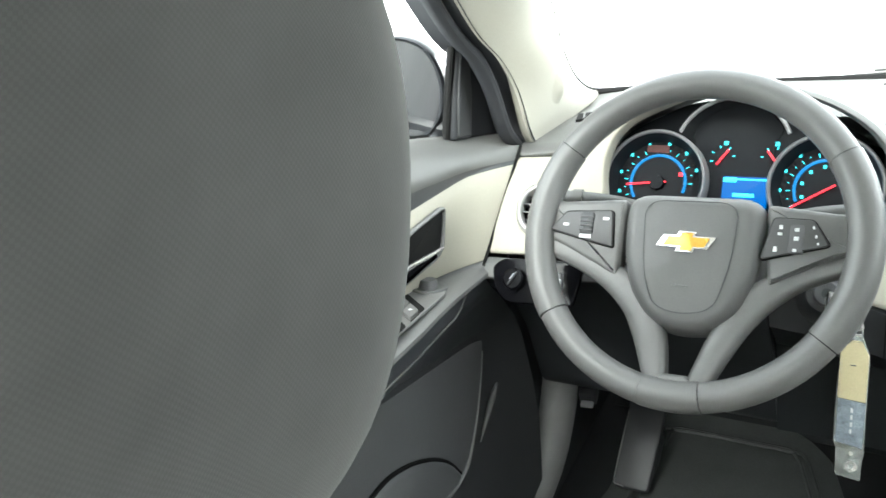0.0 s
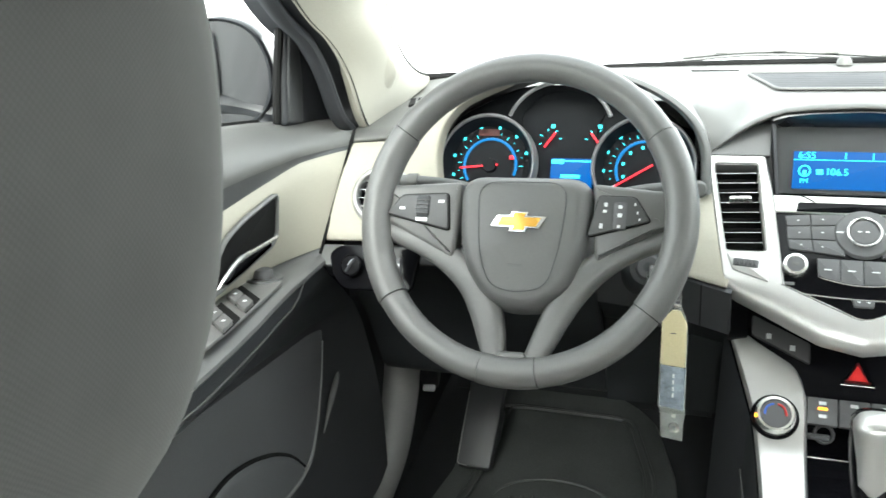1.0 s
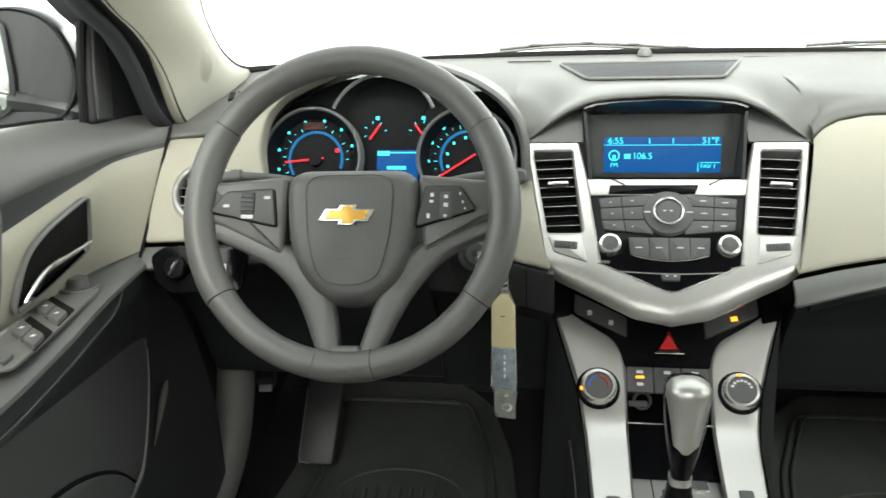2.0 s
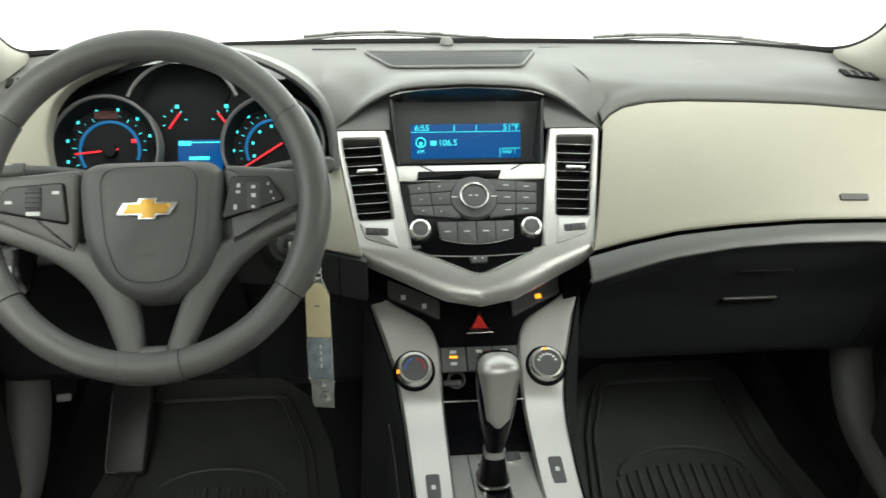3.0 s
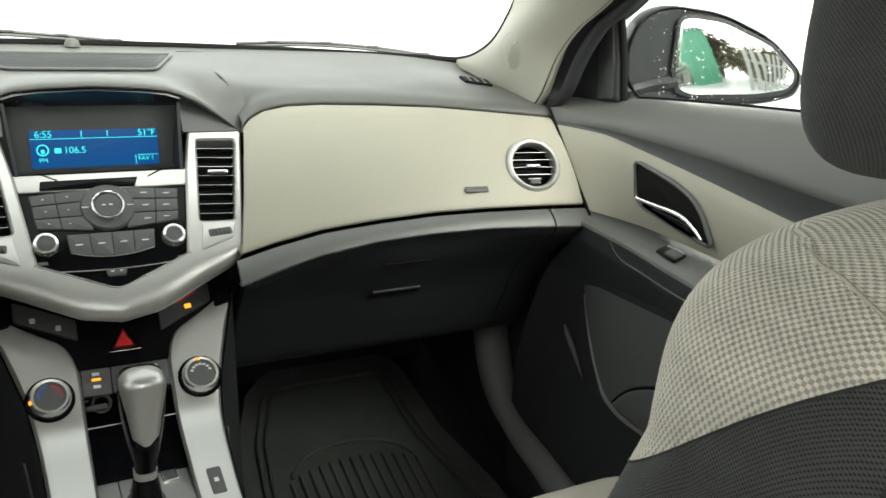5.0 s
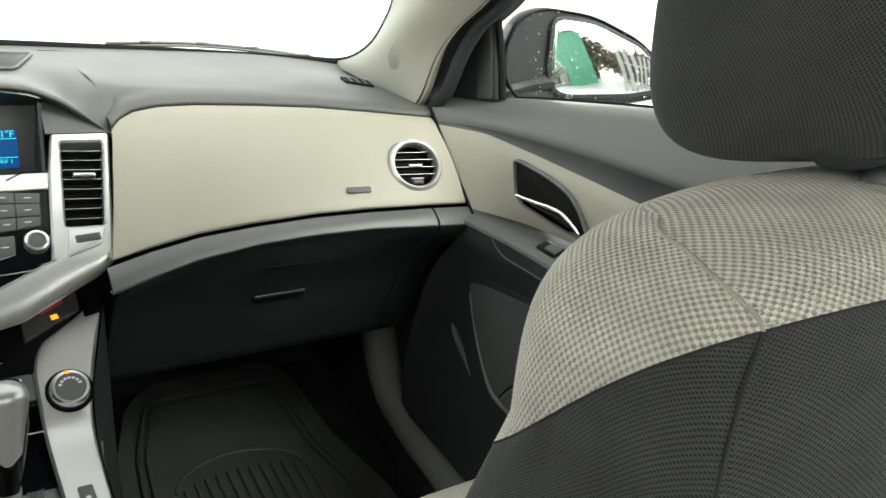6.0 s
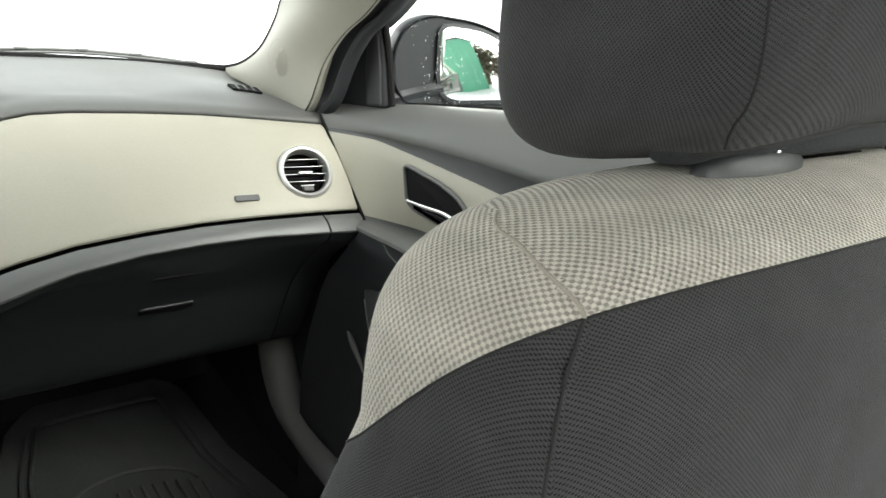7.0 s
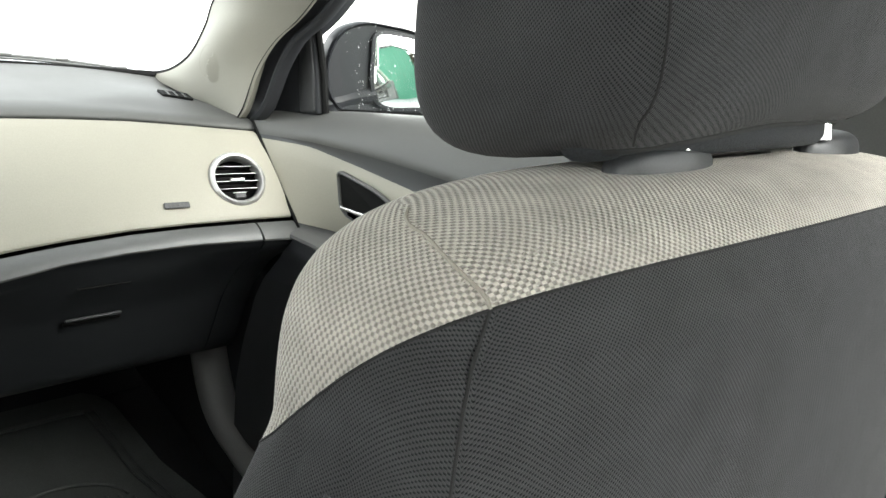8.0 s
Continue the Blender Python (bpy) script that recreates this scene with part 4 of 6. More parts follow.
for side in (1, -1):
    arm = part("side_arm", flipped(sheet(arm_skin, 16, 56, 0.008), side), SILVER, con, "satin silver side arm")
    skirt = sheet(lambda u, v: Vector((arm_edges(arm_at(v))[1] + 0.002 + 0.02 * u, arm_at(v).y + 0.03 * u, arm_at(v).z - 0.002 - (arm_at(v).z - 0.16) * u)), 8, 56)
    part("console_side", flipped(skirt, side), LOWER, con, "black console flank")
    inner_wall = sheet(lambda u, v: Vector((arm_edges(arm_at(v))[0], arm_at(v).y + 0.015 * u, arm_at(v).z - 0.002 - 0.045 * u)), 3, 56)
    part("inner_wall", flipped(inner_wall, side), GLOSS, con)
    lines = [Vector((side * (arm_edges(arm_at(i / 40))[1] + 0.012), arm_at(i / 40).y + 0.02, arm_at(i / 40).z - 0.060)) for i in range(14, 41)]
    part("flank_line", tube(lines, 0.0012, 5), PAD_DARK, con)
    # climate knob
    kn = Vector((0, -1, 0.95)).normalized()
    km = basis(Vector((side * 0.085, -0.055, 0.549)) + kn * 0.002, kn, (0, 0, 1))
    well = part("knob_well", lathe([(0.0272, 0.0), (0.0265, 0.0020), (0.0252, 0.0020), (0.0244, 0.0012), (0.0, 0.0012)], 44, km, False), GLOSS, con)
    kb = part("climate_knob", lathe([(0.0164, 0.0125), (0.0172, 0.0145), (0.0200, 0.0142), (0.0222, 0.0105), (0.0230, 0.001)], 44, km, False), CHROME, con, "chrome-ringed climate knob")
    part("knob_face", lathe([(0.0, 0.0128), (0.0162, 0.0128)], 40, km, False), BUTTON, kb)
    if side < 0:
        for mat_k, a0, a1 in ((BLUE_SCALE, 100, 190), (RED_SCALE, -10, 80)):
            pth = [km @ Vector((0.0116 * math.cos(radians(a0 + (a1 - a0) * i / 12)), 0.0116 * math.sin(radians(a0 + (a1 - a0) * i / 12)), 0.0130)) for i in range(13)]
            part("scale", tube(pth, 0.0013, 6), mat_k, kb)
        part("lamp", box(0.005, 0.005, 0.003, km @ pose(-0.0200, -0.004, 0.0120), 0.001), AMBER, kb)
    else:
        for i in range(7):
            a = radians(20 + i * 23)
            part("mark", box(0.0034, 0.0026, 0.0004, km @ pose(0.0116 * math.cos(a), 0.0116 * math.sin(a), 0.0130), 0.0002), WHITE_INK, kb)
        part("lamp", box(0.006, 0.003, 0.003, km @ pose(-0.002, 0.0182, 0.0138), 0.001), AMBER, kb)
key_p = rounded([(-0.008, -0.020), (0.008, -0.020), (0.008, 0.020), (-0.008, 0.020)], 0.003)
for side in (1, -1):
    p = min(ARM_PATH, key=lambda q: abs(q.y + (0.185 if side > 0 else 0.205)))
    bt = part("arm_key", plaque(key_p, 0.003, basis((side * 0.073, p.y, p.z + 0.0015), (0, -0.33, 1), (0, 1, 0)), 0.001), BUTTON, con, "small grey key in the silver arm")
    part("mark", box(0.005, 0.006, 0.0004, basis((side * 0.073, p.y, p.z + 0.0047), (0, -0.33, 1), (0, 1, 0)), 0.0002), WHITE_INK, bt)
# selector plate
part("selector_plate", sheet(lambda u, v: (0.049 - 0.098 * u, -0.104 - 0.32 * v, 0.4755 - 0.0215 * v), 6, 12, 0.006), SILVER, con, "silver gear selector plate")
TOPP = (0, -0.067, 1)


def on_plate(x, y, up=0.0):
    return basis((x, y, 0.4755 - 0.0672 * (-0.104 - y) + up), TOPP, (0, 1, 0))


part("plate_line", box(0.094, 0.0050, 0.0014, on_plate(0, -0.1285, 0.0004), 0.0004), GAP, con, "dark joint across the plate")
part("plate_edge", box(0.094, 0.0012, 0.0016, on_plate(0, -0.1245, 0.0006), 0.0004), CHROME, con)
part("plate_line", box(0.0012, 0.090, 0.0012, on_plate(-0.026, -0.180, 0.0003), 0.0003), GAP, con)
slot_o = rounded([(-0.0165, -0.090), (0.0165, -0.090), (0.0165, 0.050), (-0.0165, 0.050)], 0.005, 3)
part("selector_slot", plaque(inset(slot_o, 0.0015), 0.0016, on_plate(0.0, -0.205, 0.0), 0.0004), GLOSS, con, "black gear slot")
part("slot_frame", frame_ring(slot_o, inset(slot_o, 0.0030), 0.0034, on_plate(0.0, -0.205, 0.0), 0.0010), CHROME, con, "bright frame round the gear slot")
key_o = rounded([(-0.009, -0.013), (0.009, -0.013), (0.009, 0.013), (-0.009, 0.013)], 0.002, 3)
part("plate_key", frame_ring(key_o, inset(key_o, 0.0022), 0.0030, on_plate(0.0285, -0.1430, 0.0), 0.0008), CHROME, con, "bright square frame of a small key")
part("plate_key", plaque(inset(key_o, 0.002), 0.0018, on_plate(0.0285, -0.1430, 0.0), 0.0004), BUTTON, con)
part("tunnel_lid", box(0.16, 0.36, 0.10, pose(0, -0.64, 0.43), 0.02, 4), PAD_DARK, con, "charcoal padded console lid")

# gear lever
gear = thing("gear_lever", "automatic gear lever with silver-faced knob and black grip", "gear lever")


def lever(z0, z1, wx, wy, n=20, power=2.6):
    rings = []
    for i in range(n + 1):
        t = i / n
        z = z0 + (z1 - z0) * t
        a, b = wx(t), wy(t)
        ring = []
        for j in range(28):
            c, s = math.cos(2 * math.pi * j / 28), math.sin(2 * math.pi * j / 28)
            ring.append((math.copysign(abs(c) ** (2 / power), c) * a, -0.198 + 0.10 * (0.56 - z) + math.copysign(abs(s) ** (2 / power), s) * b, z))
        rings.append(ring)
    return loops(rings)


def cap_end(t, k=0.12):
    return math.sqrt(max(0.02, 1 - max(0, (t - 1 + k) / k) ** 2))


gm0 = pose(-0.003, 0, 0)
part("knob", moved(lever(0.516, 0.640, lambda t: lerp(t, [(0, 0.0105), (0.3, 0.0172), (0.6, 0.0222), (1, 0.0246)]) * cap_end(t), lambda t: lerp(t, [(0, 0.012), (0.3, 0.020), (1, 0.027)]) * cap_end(t)), gm0), GLOSS, gear, "gloss black grip")
part("knob_face", moved(lever(0.556, 0.6425, lambda t: lerp(t, [(0, 0.0110), (0.10, 0.0142), (0.5, 0.0190), (0.8, 0.0232), (1, 0.0244)]) * cap_end(t, 0.2) * math.sqrt(min(1, 0.25 + 7 * t)), lambda t: (0.012 + 0.012 * t) * cap_end(t, 0.2), 28, 2.8), pose(-0.003, -0.0095, 0)), SILVER, gear, "satin silver face of the knob")
part("collar", moved(lever(0.506, 0.517, lambda t: 0.0118 + 0.0005 * t, lambda t: 0.013), gm0), SILVER, gear, "satin collar")
part("shaft", moved(lever(0.466, 0.508, lambda t: 0.020 - 0.008 * t, lambda t: 0.024 - 0.011 * t), gm0), GLOSS, gear, "gloss black shaft")
part("bright_rib", moved(lever(0.474, 0.4765, lambda t: 0.0196, lambda t: 0.0236, 2), gm0), CHROME, gear)

# ---------------------------------------------------------------- instrument cluster
clu = thing("instrument_cluster", "instrument cluster with three round dials, blue lights and red needles", "instrument cluster")
CN = Vector((0, -1, 0.35)).normalized()


def cl(x, z, off=0.0):
    return basis(Vector((x, 0.06 + 0.35 * (z - 0.83), z)) + CN * off, CN, (0, 0, 1))


part("dial_panel", plaque(rounded([(-0.175, -0.07), (0.175, -0.07), (0.16, 0.055), (0.06, 0.105), (-0.06, 0.105), (-0.16, 0.055)], 0.03), 0.006, cl(-0.369, 0.83, -0.030)), DIAL, clu)


def gauge(x, z, r, spread, label, ring_light=True):
    m = cl(x, z)
    body = part("gauge", lathe([(r - 0.0030, 0.0010), (r - 0.0015, 0.004), (r + 0.0005, 0.0045), (r + 0.002, 0.002), (r + 0.002, -0.022)], 56, m, False), GAUGE_RIM, clu, label)
    part("bowl", lathe([(r - 0.0115, -0.0205), (r - 0.0030, 0.0010)], 56, m, False), DIAL, body)
    part("dial_face", lathe([(0.0, -0.0205), (r - 0.010, -0.0205), (r - 0.010, -0.022), (0, -0.022)], 48, m, False), DIAL, body)
    if ring_light:
        a0, a1 = spread
        p = [m @ Vector((0.037 * math.cos(radians(a0 + (a1 - a0) * i / 40)), 0.037 * math.sin(radians(a0 + (a1 - a0) * i / 40)), -0.0195)) for i in range(41)]
        part("light_ring", tube(p, 0.0020, 6), RING_BLUE, body, "blue light ring")
    return body, m


def ticks(body, m, r0, r1, a0, a1, n, w=0.0008, material=CYAN, big=2):
    for i in range(n):
        a = radians(a0 + (a1 - a0) * i / (n - 1))
        ra, rb = (r0, r1) if i % big == 0 else (r0 + 0.003, r1)
        part("tick", box(rb - ra, w, 0.0004, m @ pose((ra + rb) / 2 * math.cos(a), (ra + rb) / 2 * math.sin(a), -0.0193, 0, 0, math.degrees(a)), 0.0001), material, body)


def numerals(body, m, r, a0, a1, n):
    """Digits too small to read: bars."""
    for i in range(n):
        a = radians(a0 + (a1 - a0) * i / (n - 1))
        part("numeral", box(0.0034, 0.0040, 0.0004, m @ pose(r * math.cos(a), r * math.sin(a), -0.0193), 0.0002), CYAN, body)


def needle(body, m, a, length, back=0.012, w=0.0024):
    r = radians(a)
    part("needle", box(length + back, w, 0.0014, m @ pose((length - back) / 2 * math.cos(r), (length - back) / 2 * math.sin(r), -0.0165, 0, 0, a), 0.0005), NEEDLE, body, "lit red needle")


tach, tm = gauge(-0.4665, 0.8215, 0.0665, (215, -20), "round rev counter with a blue ring and red needle")
ticks(tach, tm, 0.0415, 0.0465, 205, 0, 15)
numerals(tach, tm, 0.0535, 195, 20, 7)
needle(tach, tm, 186, 0.043)
part("hub", lathe([(0.0, -0.014), (0.009, -0.0145), (0.010, -0.020)], 24, tm, False), DIAL, tach)
part("lamp", box(0.006, 0.0055, 0.0006, tm @ pose(0.030, 0.012, -0.0192), 0.0003), NEEDLE, tach, "red warning light")
part("odometer_patch", box(0.030, 0.010, 0.0005, tm @ pose(-0.004, 0.046, -0.0192), 0.0002), surface("dim_red_patch", (0.10, 0.035, 0.03), 0.6), tach)
speed, sm = gauge(-0.2570, 0.8215, 0.0650, (205, -20), "round speedometer with a blue ring and red needle")
ticks(speed, sm, 0.0415, 0.0465, 210, 0, 17)
numerals(speed, sm, 0.0535, 210, 20, 8)
numerals(speed, sm, 0.0290, 200, 30, 6)
needle(speed, sm, 212, 0.046)
midg = part("gauge", moved(tube([Vector((0.0725 * math.cos(radians(a)), 0.0725 * math.sin(radians(a)), 0.006)) for a in range(22, 159, 4)], 0.0026, 8), cl(-0.3690, 0.8565)), GAUGE_RIM, clu, "arched centre dial with two small gauges above an info screen")
part("info_panel", plaque(rounded([(-0.055, -0.06), (0.045, -0.06), (0.045, 0.02), (0.055, 0.04), (0.035, 0.062), (0.0, 0.070), (-0.035, 0.062), (-0.06, 0.035), (-0.055, 0.0)], 0.01), 0.002, cl(-0.366, 0.8565, -0.0225)), DIAL, midg)
for gx, na, a0, a1 in ((-0.3845, 55, 200, 10), (-0.3215, 128, 170, -20)):
    mg = cl(gx, 0.8560, -0.0005)
    for i in range(5):
        a = radians(a0 + (a1 - a0) * i / 4)
        part("tick", box(0.0035, 0.0012, 0.0004, mg @ pose(0.0145 * math.cos(a), 0.0145 * math.sin(a), -0.0193, 0, 0, math.degrees(a)), 0.0001), CYAN, midg)
    needle(midg, mg, na, 0.013, 0.012, 0.0028)
    part("icon", box(0.0050, 0.0050, 0.0005, mg @ pose(0.003, 0.0195, -0.0193), 0.0003), CYAN, midg)
scr = cl(-0.352, 0.8135, -0.015)
part("info_screen", box(0.056, 0.040, 0.001, scr, 0.0003), SCREEN_BLUE, midg, "small lit blue info screen")
part("screen_bar", box(0.016, 0.006, 0.0004, scr @ pose(-0.019, 0.0155, 0.0008), 0.0001), CYAN, midg)
part("screen_bar", box(0.038, 0.0016, 0.0004, scr @ pose(0.008, 0.0165, 0.0008), 0.0001), CYAN, midg)
part("screen_bar", box(0.026, 0.0045, 0.0004, scr @ pose(-0.001, -0.004, 0.0008), 0.0001), CYAN, midg, "unreadable line of text as a bar")

# hood over the cluster and its pale side crescents
ARCH = [(-0.572, 0.795), (-0.566, 0.842), (-0.540, 0.882), (-0.49, 0.917), (-0.43, 0.9385), (-0.37, 0.944), (-0.31, 0.939), (-0.25, 0.919), (-0.205, 0.888), (-0.183, 0.850), (-0.178, 0.795)]
arch_path = smooth_path([(x, 0, z) for x, z in ARCH], 6)


def shell(u, v, grow=0.0, y0=0.035, y1=0.20):
    p = arch_path[round(u * (len(arch_path) - 1))]
    c = Vector((-0.372, 0, 0.80))
    q = c + (p - c) * (1 + grow)
    y = y0 + 0.25 * (p.z - 0.80) + (y1 - y0) * v
    return Vector((q.x, y, q.z - 0.010 * v))


part("hood", sheet(lambda u, v: shell(u, v, 0.03 - 0.02 * v), len(arch_path) - 1, 8), PAD, clu, "charcoal cluster hood")
part("hood_lining", sheet(lambda u, v: shell(u, v, -0.03 - 0.05 * v), len(arch_path) - 1, 8), DIAL, clu)
part("hood_lip", sheet(lambda u, v: shell(u, 0, -0.03 + 0.06 * v) + Vector((0, -0.006 * math.sin(v * math.pi), 0)), len(arch_path) - 1, 6), PAD_DARK, clu)
for s in (-1,):
    outer = [(0.200, -0.048), (0.222, -0.030), (0.205, 0.022), (0.178, 0.058), (0.146, 0.084), (0.110, 0.104), (0.056, 0.108)]
    inner = [(0.060, 0.0945), (0.095, 0.080), (0.126, 0.064), (0.147, 0.039), (0.1545, 0.010), (0.1545, -0.012), (0.148, -0.048)]
    out2 = rounded([(s * x, y) for x, y in outer + inner], 0.010, 4)
    part("surround", plaque(out2, 0.024, cl(-0.369, 0.83, 0.016), 0.004), BEIGE, clu, "pale crescent beside the dials")

# ---------------------------------------------------------------- steering wheel
WT = radians(24.4)
WC = Vector((-0.366, -0.149, 0.800))
WN = Vector((0, -math.cos(WT), math.sin(WT)))
WM = basis(WC, WN, (0, 0, 1))
wheel = thing("steering_wheel", "grey three-spoke steering wheel with a gold emblem on its hub", "steering wheel")
R, r = 0.1715, 0.0163


def rim(a0, a1, n, tube_r=r, squash=1.12, dz=0.0):
    rings = []
    for i in range(n + 1):
        a = radians(a0 + (a1 - a0) * i / n)
        ring = []
        for j in range(18):
            b = 2 * math.pi * j / 18
            rr = R + tube_r * math.cos(b)
            ring.append((rr * math.cos(a), rr * math.sin(a), tube_r * squash * math.sin(b) + dz))
        rings.append(ring)
    return rings


def rim_part(a0, a1, label, material=URETHANE, grow=0.0):
    n = max(6, int(abs(a1 - a0) / 4))
    part("rim", moved(loops(rim(a0, a1, n, r + grow)), WM), material, wheel, label)


part("rim_core", moved(loops(rim(0, 360, 90, r - 0.0012)[:-1] + rim(0, 360, 90, r - 0.0012)[:1], False, False), WM), GAP, wheel)
rim_part(33.0, 147.4, "upper rim")
rim_part(147.8, 215.6, "grip of the rim", grow=0.0012)
rim_part(216.0, 260.6, "lower rim")
rim_part(260.9, 281.6, "insert at the foot of the fork", grow=0.0008)
rim_part(281.9, 326.0, "lower rim")
rim_part(326.4, 392.6, "grip of the rim", grow=0.0012)

# hub cover
pad_o = rounded([(-0.073, 0.044), (0.079, 0.046), (0.077, -0.030), (0.062, -0.082), (0.028, -0.106), (-0.010, -0.107), (-0.036, -0.094), (-0.056, -0.066), (-0.068, -0.028)], 0.030, 5)
rings = []
for k in range(9):
    a = k / 8 * math.pi / 2
    o = inset(pad_o, 0.016 * (1 - math.cos(a)))
    rings.append([(x, y, -0.012 + 0.026 * math.sin(a) - 0.35 * max(0, -y - 0.05) ** 1.3) for x, y in o])
for q in (0.7, 0.35):
    rings.append([(0.004 + (x - 0.004) * q, -0.02 + (y + 0.02) * q, z + 0.0025 * (1 - q)) for x, y, z in rings[8]])
part("hub_cover", moved(loops(rings), WM), HUB, wheel, "rounded grey grained hub cover")
part("hub_back", moved(plaque([(x * 0.97, y * 0.97) for x, y in pad_o], 0.05, None, 0.002), WM @ pose(0, 0, -0.056)), LOWER, wheel)
line = rounded([(-0.047, 0.034), (0.053, 0.036), (0.050, -0.030), (0.038, -0.078), (0.004, -0.086), (-0.026, -0.080), (-0.040, -0.040)], 0.022, 5)
low = [WM @ Vector((x, y, 0.0150 - 0.35 * max(0, -y - 0.05) ** 1.3)) for x, y in line]
part("hub_line", tube(low + [low[0]], 0.0005, 5), LOWER, wheel)
part("airbag_mark", moved(box(0.016, 0.002, 0.0006, None, 0.0002), WM @ pose(0.002, -0.056, 0.0152)), PAD_DARK, wheel)
# emblem: chrome-edged gold cross bar
emb = [(-0.031, -0.0085), (-0.0085, -0.0085), (-0.0100, -0.0130), (0.0085, -0.0130), (0.0105, -0.0085), (0.0235, -0.0085), (0.0315, 0.0050), (0.0095, 0.0050), (0.0110, 0.0095), (-0.0080, 0.0095), (-0.0095, 0.0050), (-0.0235, 0.0050)]
em = WM @ pose(0.0022, -0.0075, 0.0155)
part("emblem_rim", plaque(emb, 0.0030, em, 0.0008), CHROME, wheel, "chrome edge of the emblem")
part("emblem", plaque(inset([(x * 0.86 + 0.0008, y) for x, y in emb], 0.0017), 0.0034, em, 0.0006), GOLD, wheel, "gold cross-shaped emblem")


# spokes
def spoke(outline, z0, depth, bevel, material, label=""):
    return part("spoke", plaque(rounded(outline, 0.008, 4), depth, WM @ pose(0, 0, z0), bevel), material, wheel, label)


spoke([(-0.070, 0.037), (-0.150, 0.030), (-0.166, 0.034), (-0.170, -0.016), (-0.150, -0.018), (-0.072, -0.053)], -0.020, 0.022, 0.006, URETHANE, "side spoke")
spoke([(0.076, 0.040), (0.148, 0.034), (0.164, 0.036), (0.170, -0.010), (0.150, -0.010), (0.085, -0.048)], -0.020, 0.022, 0.006, URETHANE, "side spoke")


def strap(line, z0, z1):
    """A rounded flat bar along a line of (x, y, half width) in the wheel's plane."""
    line = smooth_path(line, 6)
    rings = []
    for i, p in enumerate(line):
        d = (line[min(i + 1, len(line) - 1)] - line[max(i - 1, 0)]).to_2d().normalized()
        side_v, mid, half = Vector((-d.y, d.x)), (z0 + z1) / 2, (z1 - z0) / 2
        ring = []
        for j in range(20):
            c, q = math.cos(2 * math.pi * j / 20), math.sin(2 * math.pi * j / 20)
            o = side_v * math.copysign(abs(c) ** 0.6, c) * p.z
            ring.append((p.x + o.x, p.y + o.y, mid + half * math.copysign(abs(q) ** 0.7, q)))
        rings.append(ring)
    return loops(rings)


for line in ([(-0.164, -0.020, 0.011), (-0.115, -0.036, 0.013), (-0.078, -0.053, 0.016), (-0.047, -0.077, 0.0195), (-0.032, -0.105, 0.0185), (-0.0235, -0.132, 0.0160), (-0.015, -0.168, 0.011)],
             [(0.164, -0.012, 0.010), (0.118, -0.030, 0.013), (0.085, -0.052, 0.016), (0.061, -0.080, 0.0170), (0.0465, -0.108, 0.0155), (0.035, -0.136, 0.0135), (0.022, -0.168, 0.0105)]):
    part("spoke", moved(strap(line, -0.026, 0.000), WM), URETHANE, wheel, "lower spoke of the fork")
part("fork_web", plaque(rounded([(-0.010, -0.1490), (0.018, -0.1480), (0.028, -0.166), (-0.020, -0.167)], 0.004, 4), 0.020, WM @ pose(0, 0, -0.016), 0.006), URETHANE, wheel, "grey web at the foot of the fork")

# key pods
for s in (-1, 1):
    pts = [(-0.1395, 0.0175), (-0.0850, 0.0215), (-0.0800, -0.0205), (-0.1575, -0.0050)] if s < 0 else [(0.0855, 0.0250), (0.1230, 0.0248), (0.1400, 0.0000), (0.0760, -0.0195)]
    pod = part("key_pod", plaque(rounded(pts, 0.004, 4), 0.006, WM @ pose(0, 0, 0.001), 0.0015), GRIP_KEY, wheel, "dark grey pod with thumb keys")
    part("pod_joint", plaque(inset(rounded(pts, 0.004, 4), -0.0011), 0.0040, WM @ pose(0, 0, 0.0005), 0.0005), GAP, pod)
    if s < 0:
        part("roller", box(0.016, 0.026, 0.008, WM @ pose(-0.1130, 0.005, 0.005), 0.003), LOWER, pod, "ribbed thumb roller")
        for k in range(4):
            part("rib", box(0.016, 0.0016, 0.002, WM @ pose(-0.1130, 0.012 - 0.005 * k, 0.0092), 0.0005), BUTTON, pod)
        for x, y, w, h in ((-0.138, 0.002, 0.010, 0.006), (-0.0915, 0.0115, 0.010, 0.006), (-0.1135, -0.0100, 0.020, 0.008)):
            part("mark", box(w * 0.7, h * 0.55, 0.0004, WM @ pose(x, y, 0.0070), 0.0002), WHITE_INK, pod)
    else:
        part("rocker", box(0.014, 0.030, 0.006, WM @ pose(0.1085, 0.004, 0.005), 0.003), BUTTON, pod)
        for x, y, w, h in ((0.0930, 0.0155, 0.006, 0.007), (0.0925, 0.0085, 0.007, 0.005), (0.0895, -0.0075, 0.006, 0.009), (0.1085, 0.0135, 0.007, 0.006), (0.1085, 0.0045, 0.008, 0.007), (0.1080, -0.0075, 0.006, 0.005), (0.1235, 0.0170, 0.003, 0.005), (0.1265, 0.0080, 0.003, 0.005), (0.1290, 0.0010, 0.003, 0.004)):
            part("mark", box(w * 0.6, h * 0.6, 0.0004, WM @ pose(x, y, 0.0082 if 0.1 < x < 0.115 else 0.0070), 0.0002), WHITE_INK, pod)

